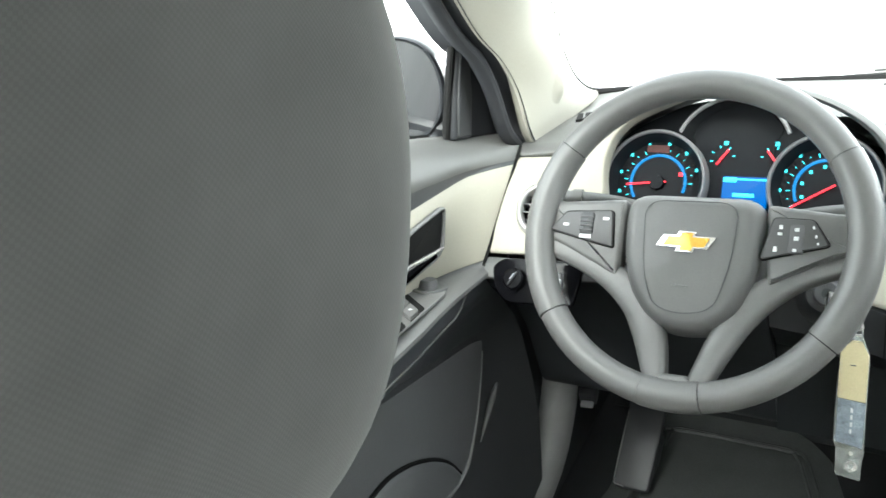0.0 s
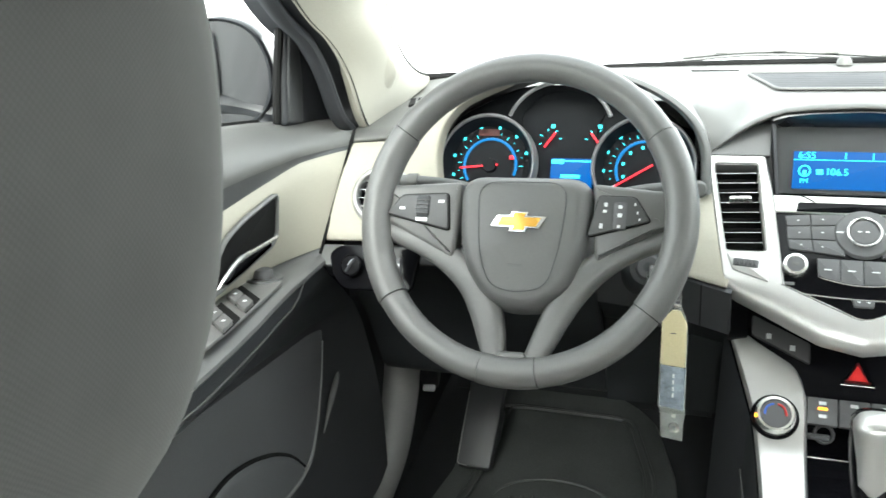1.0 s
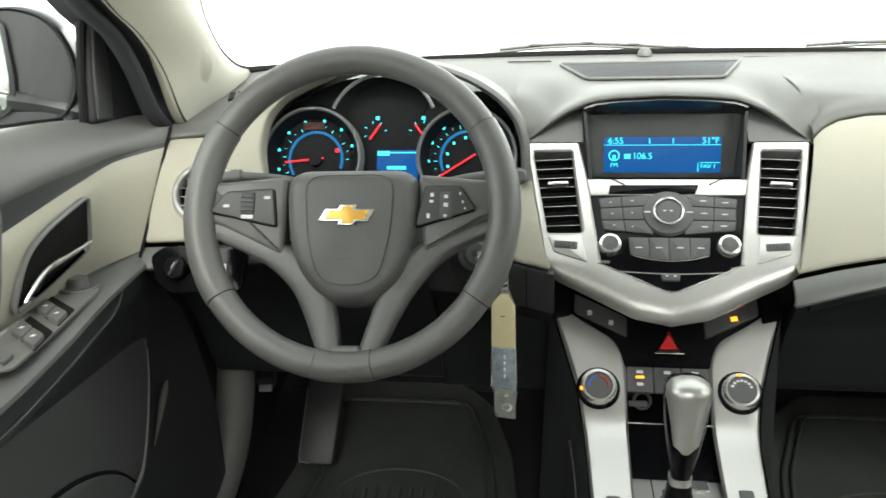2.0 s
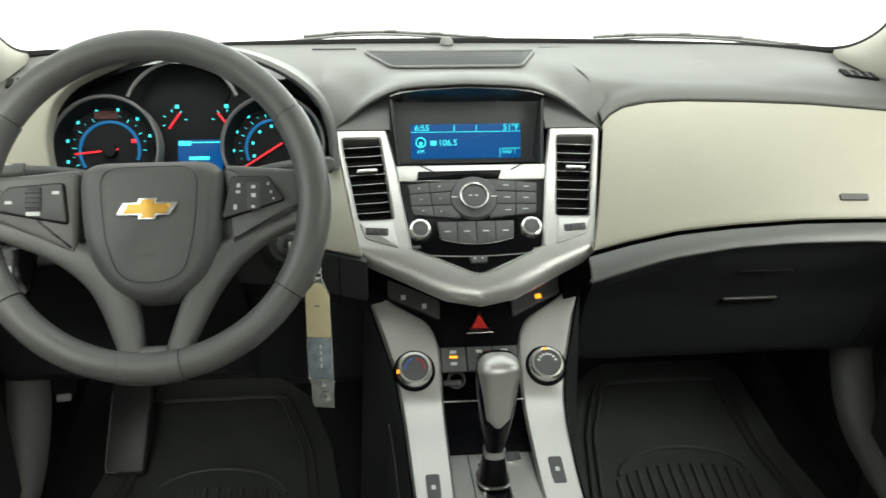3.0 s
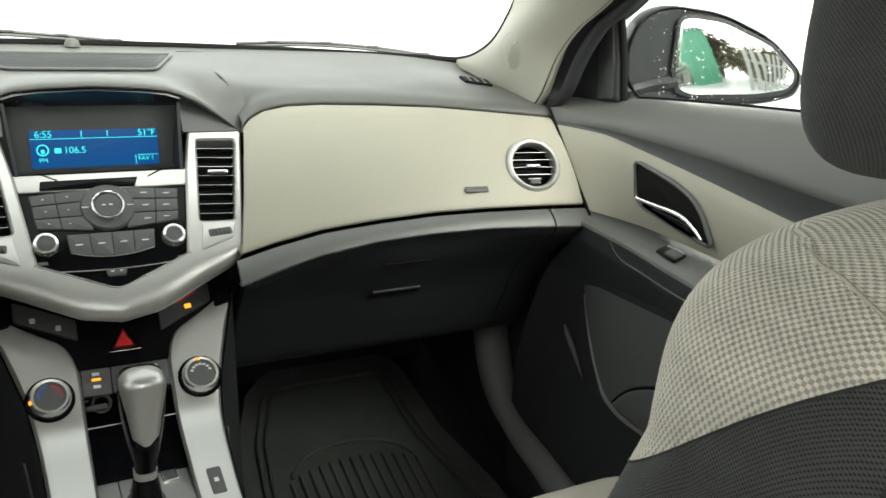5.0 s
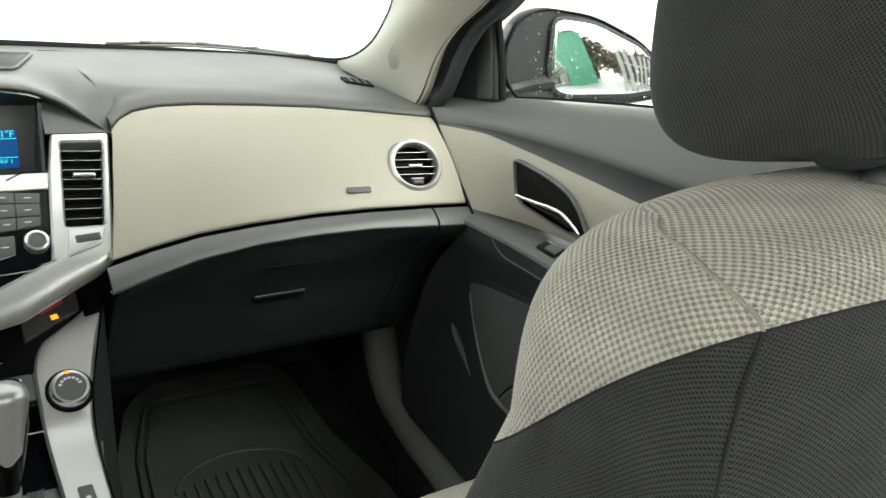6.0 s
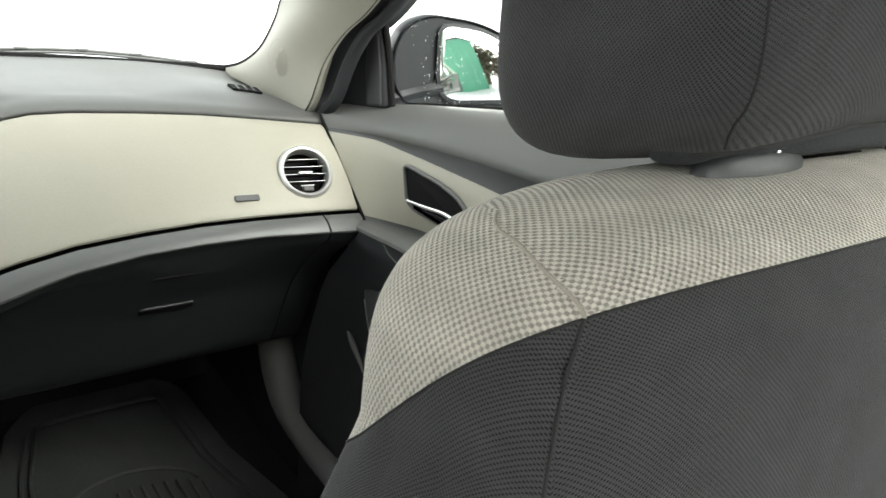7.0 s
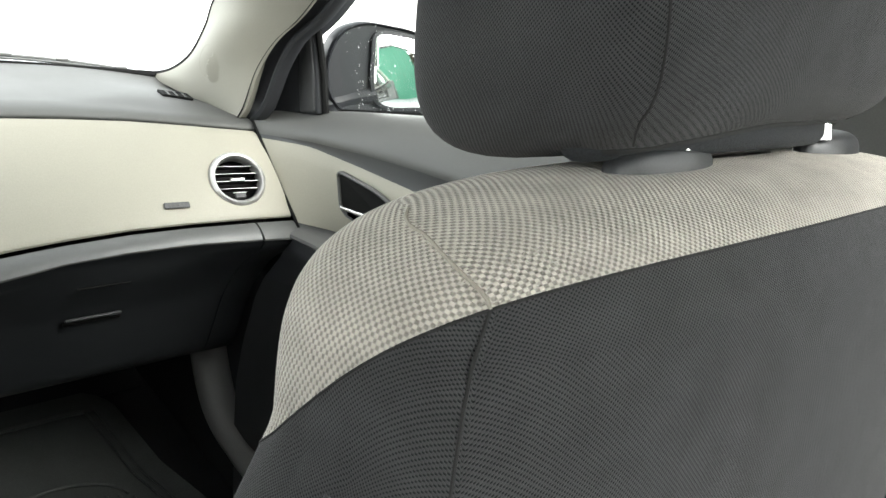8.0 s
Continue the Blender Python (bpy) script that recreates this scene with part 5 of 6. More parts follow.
# column, stalks and ignition lock
col = thing("steering_column", "black steering column shroud with stalks and ignition lock", "steering column")
cp = [WM @ Vector((0, -0.015, z)) for z in (-0.045, -0.07, -0.12, -0.18, -0.24)]
part("shroud", tube(cp, lambda t: 0.055 + 0.018 * t, 28, 0.85), LOWER, col, "black plastic shroud")
part("stalk", tube(smooth_path([(-0.41, -0.03, 0.79), (-0.47, -0.028, 0.806), (-0.53, -0.035, 0.812), (-0.555, -0.04, 0.812)], 6), lambda t: 0.005 + 0.004 * t, 12), PAD_DARK, col, "indicator stalk")
part("stalk_ring", tube([Vector((-0.530, -0.036, 0.812)), Vector((-0.542, -0.038, 0.812))], 0.0105, 14), PAD, col)
part("stalk", tube(smooth_path([(-0.32, -0.03, 0.79), (-0.26, -0.026, 0.806), (-0.210, -0.022, 0.812), (-0.188, -0.022, 0.812)], 6), lambda t: 0.006 + 0.0035 * t, 12), PAD_DARK, col, "wiper stalk")
part("stalk_end", lathe([(0.0, 0.008), (0.007, 0.007), (0.0105, 0.003), (0.0105, -0.010), (0, -0.010)], 20, basis((-0.186, -0.026, 0.812), (0.5, -1, 0.2), (0, 0, 1)), False), PAD, col)
ign = basis((-0.238, -0.030, 0.715), (0.15, -1, 0.35), (0, 0, 1))
part("lock_housing", lathe([(0.0, 0.0), (0.022, -0.001), (0.032, -0.012), (0.040, -0.05), (0.042, -0.11)], 28, ign, False), LOWER, col, "rounded lock housing")
part("lock_ring", lathe([(0.006, 0.003), (0.013, 0.004), (0.0155, 0.002), (0.016, -0.003)], 28, ign, False), BUTTON, col, "grey ignition lock ring")

# key with hanging tag
tag = thing("key_tag", "clear and cream paper key tag hanging from the ignition key", "key tag")
part("key", box(0.008, 0.022, 0.040, basis((-0.232, -0.052, 0.713), (0.15, -1, 0.35), (0, 0, 1)), 0.002), CHROME, tag)
part("key_ring", tube([Vector((-0.213 + 0.016 * math.cos(i / 20 * 2 * math.pi), -0.062, 0.698 + 0.016 * math.sin(i / 20 * 2 * math.pi))) for i in range(21)], 0.0011, 6), CHROME, tag)
for k in range(3):
    part("chain_link", tube([Vector((-0.2005 + 0.004 * math.cos(i / 12 * 2 * math.pi), -0.0575, 0.690 - 0.007 * k + 0.0045 * math.sin(i / 12 * 2 * math.pi))) for i in range(13)], 0.0008, 5), CHROME, tag)
tmx = basis((-0.2025, -0.057, 0.600), (0.06, -1, 0.02), (0, 0, 1)) @ pose(0, 0, 0, 0, 0, 0.2)
sleeve = part("sleeve", plaque(rounded([(-0.0120, -0.092), (0.0145, -0.096), (0.0150, -0.068), (0.0165, -0.064), (0.0150, 0.058), (0.007, 0.078), (-0.003, 0.078), (-0.0150, 0.064), (-0.0165, -0.052), (-0.0130, -0.056)], 0.0015), 0.0014, tmx, 0.0004), vinyl("clear_vinyl"), tag, "clear plastic sleeve")
part("paper", plaque(rounded([(-0.0146, 0.004), (0.0142, 0.001), (0.0142, 0.056), (0.006, 0.073), (-0.003, 0.073), (-0.0144, 0.060)], 0.002), 0.0012, tmx @ pose(0, 0, 0.0016), 0.0003), PAPER, tag, "cream paper label")
part("printed_band", plaque(rounded([(-0.0140, -0.050), (0.0140, -0.055), (0.0142, 0.000), (-0.0142, 0.003)], 0.001), 0.0010, tmx @ pose(0, 0, 0.0016), 0.0003), BLUE_INK, tag, "slate printed band with unreadable writing")
for k in range(4):
    part("print_bar", box(0.0022, 0.0055, 0.0003, tmx @ pose(0.001, -0.010 - 0.0085 * k, 0.0028), 0.0001), WHITE_INK, tag)
part("eyelet", lathe([(0.003, 0.0), (0.003, 0.0026), (0.0065, 0.0030), (0.0075, 0.0)], 20, tmx @ pose(0.004, -0.078, 0.0012), False), CHROME, tag)
part("eyelet", lathe([(0.0, 0.0028), (0.0025, 0.0028), (0.0030, 0.0)], 14, tmx @ pose(0.003, -0.062, 0.0012), False), CHROME, tag)
part("staple", box(0.006, 0.0014, 0.0008, tmx @ pose(-0.001, 0.044, 0.0030), 0.0003), BUTTON, tag)

# light switch on the driver's side
lsw = thing("light_switch", "black light switch panel with a rotary knob", "switch panel")
lm = basis((-0.572, -0.084, 0.706), (0.05, -1, 0.45), (0, 0, 1))
part("plate", plaque(rounded([(-0.066, 0.016), (-0.050, 0.028), (0.052, 0.030), (0.058, 0.020), (0.050, -0.028), (-0.040, -0.030), (-0.058, -0.014)], 0.008), 0.008, lm, 0.002), GLOSS, lsw, "gloss black plate")
part("knob", lathe([(0.0, 0.020), (0.012, 0.020), (0.014, 0.018), (0.015, 0.008)], 28, lm @ pose(-0.030, 0.0, 0), False), GLOSS, lsw)
part("pointer", box(0.003, 0.020, 0.004, lm @ pose(-0.030, 0.0, 0.021, 0, 0, -30), 0.001), LOWER, lsw)
# Thin white bar painted as a glint on the knob.
part("knob_glint", box(0.0009, 0.009, 0.0008, lm @ pose(-0.030, 0.003, 0.0232, 0, 0, -30), 0.0003), WHITE_INK, lsw)
part("dimmer", box(0.010, 0.024, 0.008, lm @ pose(0.030, 0.002, 0.008), 0.003), BUTTON, lsw)
part("mark", box(0.006, 0.008, 0.0004, lm @ pose(0.030, 0.002, 0.0122), 0.0002), WHITE_INK, lsw)
part("plate_line", box(0.074, 0.0012, 0.001, lm @ pose(0.008, -0.0272, 0.0072), 0.0004), BUTTON, lsw)

# ---------------------------------------------------------------- doors
SILL = [(-1.2, 0.925), (-0.40, 0.902), (-0.26, 0.897), (-0.1, 0.889), (0.06, 0.876), (0.2, 0.862)]
INST = [(-1.2, 0.68), (-0.6, 0.765), (-0.406, 0.788), (-0.28, 0.808), (-0.179, 0.823), (-0.059, 0.839), (0.05, 0.843), (0.2, 0.843)]
PADE = [(y, z + lerp(y, [(-0.6, 0.046), (-0.406, 0.038), (-0.28, 0.030), (-0.179, 0.021), (-0.059, 0.009), (0.2, 0.005)])) for y, z in INST]
INSB = [(-1.2, 0.69), (-0.45, 0.704), (-0.33, 0.710), (-0.198, 0.718), (-0.078, 0.7245), (-0.02, 0.7285), (0.2, 0.729)]
ARMX = [(-1.2, 0.575), (-0.60, 0.578), (-0.42, 0.588), (-0.36, 0.595), (-0.30, 0.604), (-0.25, 0.614), (-0.195, 0.623), (-0.12, 0.632), (-0.06, 0.640), (0.2, 0.65)]
ARMZ = [(-1.2, 0.690), (-0.45, 0.701), (-0.33, 0.7065), (-0.20, 0.711), (-0.05, 0.7145), (0.2, 0.7145)]


def front_y(z):
    """Where the door's trim starts, along the end of the dashboard."""
    return -0.064 + SLOPE * (min(z, 0.9) - 0.731) if z > 0.70 else lerp(z, [(0.12, 0.10), (0.45, 0.09), (0.60, 0.03), (0.655, -0.02), (0.69, -0.07), (0.70, -0.0907)])


def near(y, x, y0):
    """The trim curves in towards the dashboard at its front edge."""
    return x - max(0.0, min(0.034, 0.90 * (x - 0.6555))) * max(0.0, 1 - (y0 - y) / 0.12) ** 1.6


def strip(rows, y_end=-1.10, n=44):
    """A skin whose rows are functions y -> (x, z); each row starts at the dashboard's end."""
    rings = []
    for row in rows:
        z0 = row(-0.02)[1]
        y0 = front_y(z0) + 0.001
        for _ in range(3):
            y0 = front_y(row(y0)[1]) + 0.001
        ring = []
        for i in range(n + 1):
            y = y0 + (y_end - y0) * (i / n) ** 1.25
            x, z = row(y)
            ring.append((near(y, x, y0), y, z))
        rings.append(ring)
    return loops(rings, False, False, False)


def door(side):
    word = "front passenger" if side > 0 else "driver's"
    d = thing("door_1" if side > 0 else "door_2", f"{word} door with cream insert, charcoal top and silver pull lever", "door", "front doors", "structure")

    def armx(y):
        return lerp(y, ARMX) + (0.0 if side > 0 else 0.009)

    def put(name, bm, material, parent=None, label="", smooth=35):
        return part(name, flipped(bm, side), material, parent or d, label, smooth)

    put("top_pad", strip([
        lambda y: (0.752, lerp(y, SILL) - 0.010), lambda y: (0.748, lerp(y, SILL) + 0.0005), lambda y: (0.738, lerp(y, SILL) + 0.003), lambda y: (0.722, lerp(y, SILL)),
        lambda y: (0.706, lerp(y, SILL) - 0.010), lambda y: (0.694, (lerp(y, SILL) + lerp(y, PADE)) / 2 + 0.001), lambda y: (0.6865, lerp(y, PADE) + 0.009),
        lambda y: (0.6848, lerp(y, PADE) + 0.001), lambda y: (0.6860, lerp(y, PADE) - 0.004)]), PAD, None, "charcoal soft door top")
    # Black plastic stands in for the shade below the pad's edge.
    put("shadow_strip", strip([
        lambda y: (0.6862, lerp(y, PADE) - 0.0035), lambda y: (0.6866, lerp(y, PADE) - 0.006), lambda y: (0.6868, lerp(y, INST) + 0.002), lambda y: (0.686, lerp(y, INST) - 0.002)]), LOWER, None, "dark strip painted as the shade under the door top")
    k = 9
    rows = []
    for i in range(k + 1):
        def row(y, v=i / k):
            zt, zb = lerp(y, INST), lerp(y, INSB)
            return 0.6875 - 0.0095 * math.sin(math.pi * v) ** 0.45, zt + (zb - zt) * v
        rows.append(row)
    put("insert", strip(rows), BEIGE, None, "cream soft door insert")
    put("armrest", strip([
        lambda y: (0.700, lerp(y, INSB) + 0.002), lambda y: (0.688, lerp(y, INSB) - 0.0035), lambda y: (0.680, lerp(y, INSB) - 0.005), lambda y: ((armx(y) + 0.67) / 2, (lerp(y, ARMZ) + lerp(y, INSB)) / 2 - 0.001),
        lambda y: (armx(y) + 0.008, lerp(y, ARMZ) + 0.001), lambda y: (armx(y) + 0.002, lerp(y, ARMZ) - 0.002), lambda y: (armx(y) + 0.0005, lerp(y, ARMZ) - 0.006),
        lambda y: (armx(y) + 0.003, lerp(y, ARMZ) - 0.009)]), PAD_DARK, None, "charcoal armrest with a smooth edge")
    # Coloured black below the edge, where the armrest shades itself.
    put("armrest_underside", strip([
        lambda y: (armx(y) + 0.004, lerp(y, ARMZ) - 0.0092), lambda y: (armx(y) + 0.005, lerp(y, ARMZ) - 0.0245), lambda y: (armx(y) + 0.006, lerp(y, ARMZ) - 0.034), lambda y: (armx(y) + 0.020, lerp(y, ARMZ) - 0.050), lambda y: (0.672, 0.62)]), LOWER, None, "armrest underside, shade painted in as black")
    # A paler cord draws the highlight along the armrest's lower edge.
    edge = [Vector((armx(y) + 0.0035, y, lerp(y, ARMZ) - 0.0275 * min(1, max(0.1, (-0.15 - y) / 0.03)))) for y in [-0.15 - 0.9 * i / 40 for i in range(41)]]
    put("edge_line", tube(edge, 0.0012, 6), PAD, None, "fine paler line painted as the edge's highlight")
    put("lower_panel", strip([
        lambda y: (0.672, 0.62), lambda y: (0.682, 0.58), lambda y: (0.684, 0.50), lambda y: (0.676, 0.42), lambda y: (0.660, 0.34), lambda y: (0.664, 0.20), lambda y: (0.70, 0.12)]), DOOR_LOW, None, "black lower door panel")
    # raised pocket and speaker moulding
    pocket = [(-0.040, 0.650), (-0.052, 0.600), (-0.077, 0.554), (-0.1055, 0.515), (-0.130, 0.486), (-0.155, 0.463), (-0.178, 0.453), (-0.206, 0.4465), (-0.246, 0.4445), (-0.60, 0.436), (-1.05, 0.430), (-1.05, 0.655), (-0.15, 0.655)]
    lean_in = 0.20  # the pocket sinks into the door towards its top
    pm = Matrix(((0, lean_in, -1, 0.690 - lean_in * 0.45), (1, 0, 0, 0), (0, 1, 0, 0), (0, 0, 0, 1)))
    put("pocket", plaque(rounded(pocket, 0.020, 4), 0.047, pm, 0.010, 5), BULGE, None, "charcoal moulded bulge of the door panel")
    # The lip's grey is paler than the pocket to hold its highlight.
    lip = smooth_path([(0.6455 + lean_in * (z - 0.45), y, z) for y, z in ((-0.061, 0.587), (-0.081, 0.554), (-0.1095, 0.515), (-0.1335, 0.488), (-0.157, 0.466), (-0.178, 0.457), (-0.206, 0.4505), (-0.246, 0.4485), (-0.31, 0.446), (-0.40, 0.444))], 6)
    put("pocket_lip", tube(lip, lambda t: 0.0009 + 0.0034 * min(1.0, 1.9 * t), 8), SILL_GREY, None, "pocket lip, its highlight painted in pale grey")
    arc = smooth_path([(y, z, 0) for y, z in ((-0.186, 0.466), (-0.202, 0.486), (-0.222, 0.501), (-0.252, 0.515), (-0.293, 0.526), (-0.34, 0.528), (-0.40, 0.512), (-0.43, 0.49))], 5)
    arc = [(p[0], p[1]) for p in arc]
    hold = put("bottle_holder", plaque(arc + [(-0.44, 0.449), (-0.246, 0.4535), (-0.200, 0.457)], 0.0560, pm, 0.009, 4), BULGE, None, "bulging front of the bottle holder")
    # A black cord draws the shadow above the holder's rim.
    put("shadow_cord", tube([Vector((0.6405 + lean_in * (z - 0.45), y, z)) for y, z in arc], 0.0030, 8), GAP, hold, "dark cord painted as the shadow round the bottle holder")
    # Tapered pale crescent: the gleam on the speaker's rim, put in as colour.
    spk = smooth_path([(0.681, -0.006, 0.522), (0.6775, -0.022, 0.508), (0.6760, -0.044, 0.486), (0.6755, -0.072, 0.450)], 6)
    put("speaker_edge", tube(spk, lambda t: 0.0005 + 0.0045 * math.sin(t * math.pi), 8), SILL_GREY, None, "rim of the round door speaker with a painted highlight")
    # pull lever in its dark cup
    cup_o = [(-0.141, 0.811), (-0.152, 0.8135), (-0.225, 0.7985), (-0.262, 0.784), (-0.282, 0.766), (-0.303, 0.733), (-0.300, 0.7255), (-0.285, 0.7265), (-0.165, 0.749), (-0.150, 0.760)]
    hm = Matrix(((0, 0, -1, 0.6775), (1, 0, 0, 0), (0, 1, 0, 0), (0, 0, 0, 1)))
    co = rounded(cup_o, [0.012, 0.012, 0.02, 0.02, 0.02, 0.010, 0.010, 0.014, 0.02, 0.012], 5)
    cup = put("handle_cup", frame_ring(co, inset(co, 0.0050), 0.0060, hm, 0.002), PAD_DARK, None, "dark rounded surround of the door pull")
    put("cup_floor", plaque(inset(co, 0.004), 0.0022, hm, 0.0004), GAP, cup)
    lev = smooth_path([(0.670, -0.158, 0.7625), (0.668, -0.200, 0.7605), (0.666, -0.234, 0.7600), (0.666, -0.256, 0.7565), (0.668, -0.274, 0.7460), (0.671, -0.287, 0.7345)], 8)
    put("lever", tube(lev, lambda t: 0.0014 + 0.0016 * math.sin(math.pi * (0.15 + 0.8 * t)), 10, 0.9, (1, 0, 0)), CHROME, cup, "silver pull lever")
    put("lever_body", plaque(rounded([(-0.170, 0.757), (-0.215, 0.755), (-0.252, 0.751), (-0.275, 0.735), (-0.235, 0.739), (-0.185, 0.750)], 0.004), 0.008, hm, 0.003), GLOSS, cup)
    gap = [Vector((0.6575, -0.0655 + SLOPE * (z - 0.731), z)) for z in (0.706 + 0.158 * i / 24 for i in range(25))]
    put("door_gap", tube(gap, 0.0021, 8), GAP, None, "dark gap between door and dashboard")
    # mirror sail and window edge
    sail_o = rounded([(0.150, 0.868), (-0.048, 0.882), (-0.042, 0.94), (-0.022, 1.035), (0.020, 1.015), (0.075, 0.982), (0.126, 0.936)], 0.006, 3)
    sm2 = Matrix(((0, 0, -1, 0.728), (1, 0, 0, 0), (0, 1, 0, 0), (0, 0, 0, 1)))
    put("mirror_sail", plaque(sail_o, 0.018, sm2, 0.005), SEAL, None, "black triangular mirror sail")
    put("sail_strip", plaque(rounded([(-0.002, 0.882), (-0.040, 0.885), (-0.036, 0.94), (-0.024, 1.00), (0.000, 0.990), (0.004, 0.94)], 0.004, 3), 0.020, sm2, 0.003), DOOR_LOW, None, "paler strip of the mirror sail")
    put("window_channel", tube([Vector((0.722, -0.050, 0.885)), Vector((0.720, -0.046, 0.94)), Vector((0.716, -0.028, 1.03)), Vector((0.69, 0.0, 1.10))], 0.0055, 8), GAP, None, "black window channel")
    put("window_seal", tube([Vector((0.752, y, lerp(y, SILL) + 0.002)) for y in [-0.05 - 1.05 * i / 30 for i in range(31)]], 0.004, 6), GAP, None, "black rubber waist seal")
    if side > 0:
        so = [Vector(c) for c in ((0.6665, -0.2315), (0.6348, -0.2461), (0.6224, -0.2952), (0.6577, -0.2790))]

        def sw_at(u, v):
            return tuple(so[0].lerp(so[1], u).lerp(so[3].lerp(so[2], u), v))

        sw = put("window_switch", plaque(rounded([sw_at(0, 0), sw_at(1, 0), sw_at(1, 1), sw_at(0, 1)], 0.003, 3), 0.0030, pose(0, 0, 0.7105), 0.0006), GLOSS, None, "black window switch with a bright edge")
        put("rocker", plaque(rounded([sw_at(0.14, 0.40), sw_at(0.88, 0.40), sw_at(0.88, 0.94), sw_at(0.14, 0.94)], 0.003, 3), 0.0032, pose(0, 0, 0.7132), 0.001), BUTTON, sw)
        put("bright_edge", tube([Vector((*sw_at(0.02, 0.10 + 0.07 * i), 0.7140)) for i in range(12)], 0.0010, 6), CHROME, sw)
    else:
        plate_o = rounded([(0.697, -0.170), (0.660, -0.172), (0.645, -0.200), (0.622, -0.330), (0.612, -0.400), (0.655, -0.410), (0.672, -0.330), (0.690, -0.250)], 0.008, 4)
        plate = put("switch_plate", plaque(plate_o, 0.0035, pose(0, 0, 0.7130), 0.0012), URETHANE, None, "grey window switch plate")
        dish = basis((0.6765, -0.187, 0.7164), (-0.03, 0.03, 1), (0, 1, 0))
        put("mirror_dish", lathe([(0.0, 0.0008), (0.016, 0.0008), (0.020, 0.0026), (0.023, 0.0026), (0.024, 0.0)], 32, dish, False), PAD_DARK, plate)
        put("mirror_knob", lathe([(0.0, 0.012), (0.010, 0.012), (0.0115, 0.010), (0.0125, 0.001)], 24, dish, False), BUTTON, plate, "mirror adjusting knob")
        for k in range(2):
            c0 = [Vector((x, y)) + Vector((-0.013, -0.060)) * k for x, y in ((0.689, -0.217), (0.638, -0.257), (0.628, -0.303), (0.678, -0.264))]

            def at(u, v):
                return tuple(c0[0].lerp(c0[1], u).lerp(c0[3].lerp(c0[2], u), v))

            put("switch_well", plaque(rounded([at(0, 0), at(1, 0), at(1, 1), at(0, 1)], 0.003, 3), 0.0008, pose(0, 0, 0.7163), 0.0002), GAP, plate, "black well of the window keys")
            for u0 in (0.03, 0.52):
                ko = rounded([at(u0, 0.42), at(u0 + 0.45, 0.42), at(u0 + 0.45, 1.0), at(u0, 1.0)], 0.003, 3)
                kk = put("window_key", plaque(ko, 0.0050, pose(0, 0, 0.7166), 0.0008), HUB, plate, "grey window key")
                cx, cy = at(u0 + 0.22, 0.70)
                put("mark", box(0.004, 0.005, 0.0004, pose(cx, cy, 0.7217), 0.0001), WHITE_INK, kk)
        put("lock_key", plaque(rounded([(0.660, -0.352), (0.625, -0.378), (0.622, -0.398), (0.652, -0.376)], 0.003), 0.0045, pose(0, 0, 0.7162), 0.0008), HUB, plate)
    return d


door(1)
door(-1)


# side windows with rain drops
for side, nm in ((1, "window_2"), (-1, "window_3")):
    wn_ob = strut(nm, "clear front side window glass spotted with rain",
                  flipped(sheet(lambda u, v: (0.757 - 0.16 * v ** 1.2, -0.05 - 1.05 * u + 0.02 * v - 0.10 * v * (1 - u), 0.880 + 0.40 * v), 10, 8), side), GLASS, category="window")
    wn_ob.visible_shadow = False
rnd = random.Random(7)
drops = bmesh.new()
for k in range(300):
    y = -0.08 - abs(rnd.gauss(0, 0.22))
    v = rnd.random() ** 1.4 * 0.32
    z = 0.895 + 0.40 * v
    x = 0.759 - 0.16 * v**1.2
    s = rnd.uniform(0.0003, 0.0010)
    bmesh.ops.create_icosphere(drops, subdivisions=1, radius=1, matrix=Matrix.LocRotScale((x, y, z), None, (s * 0.5, s, s * rnd.uniform(1, 2.2))))
strut("rain_drops", "small rain drops on the passenger window glass", drops, surface("bright_water", (0.75, 0.77, 0.78), 0.08, metal=0.6), kind="stuff", category="drops")


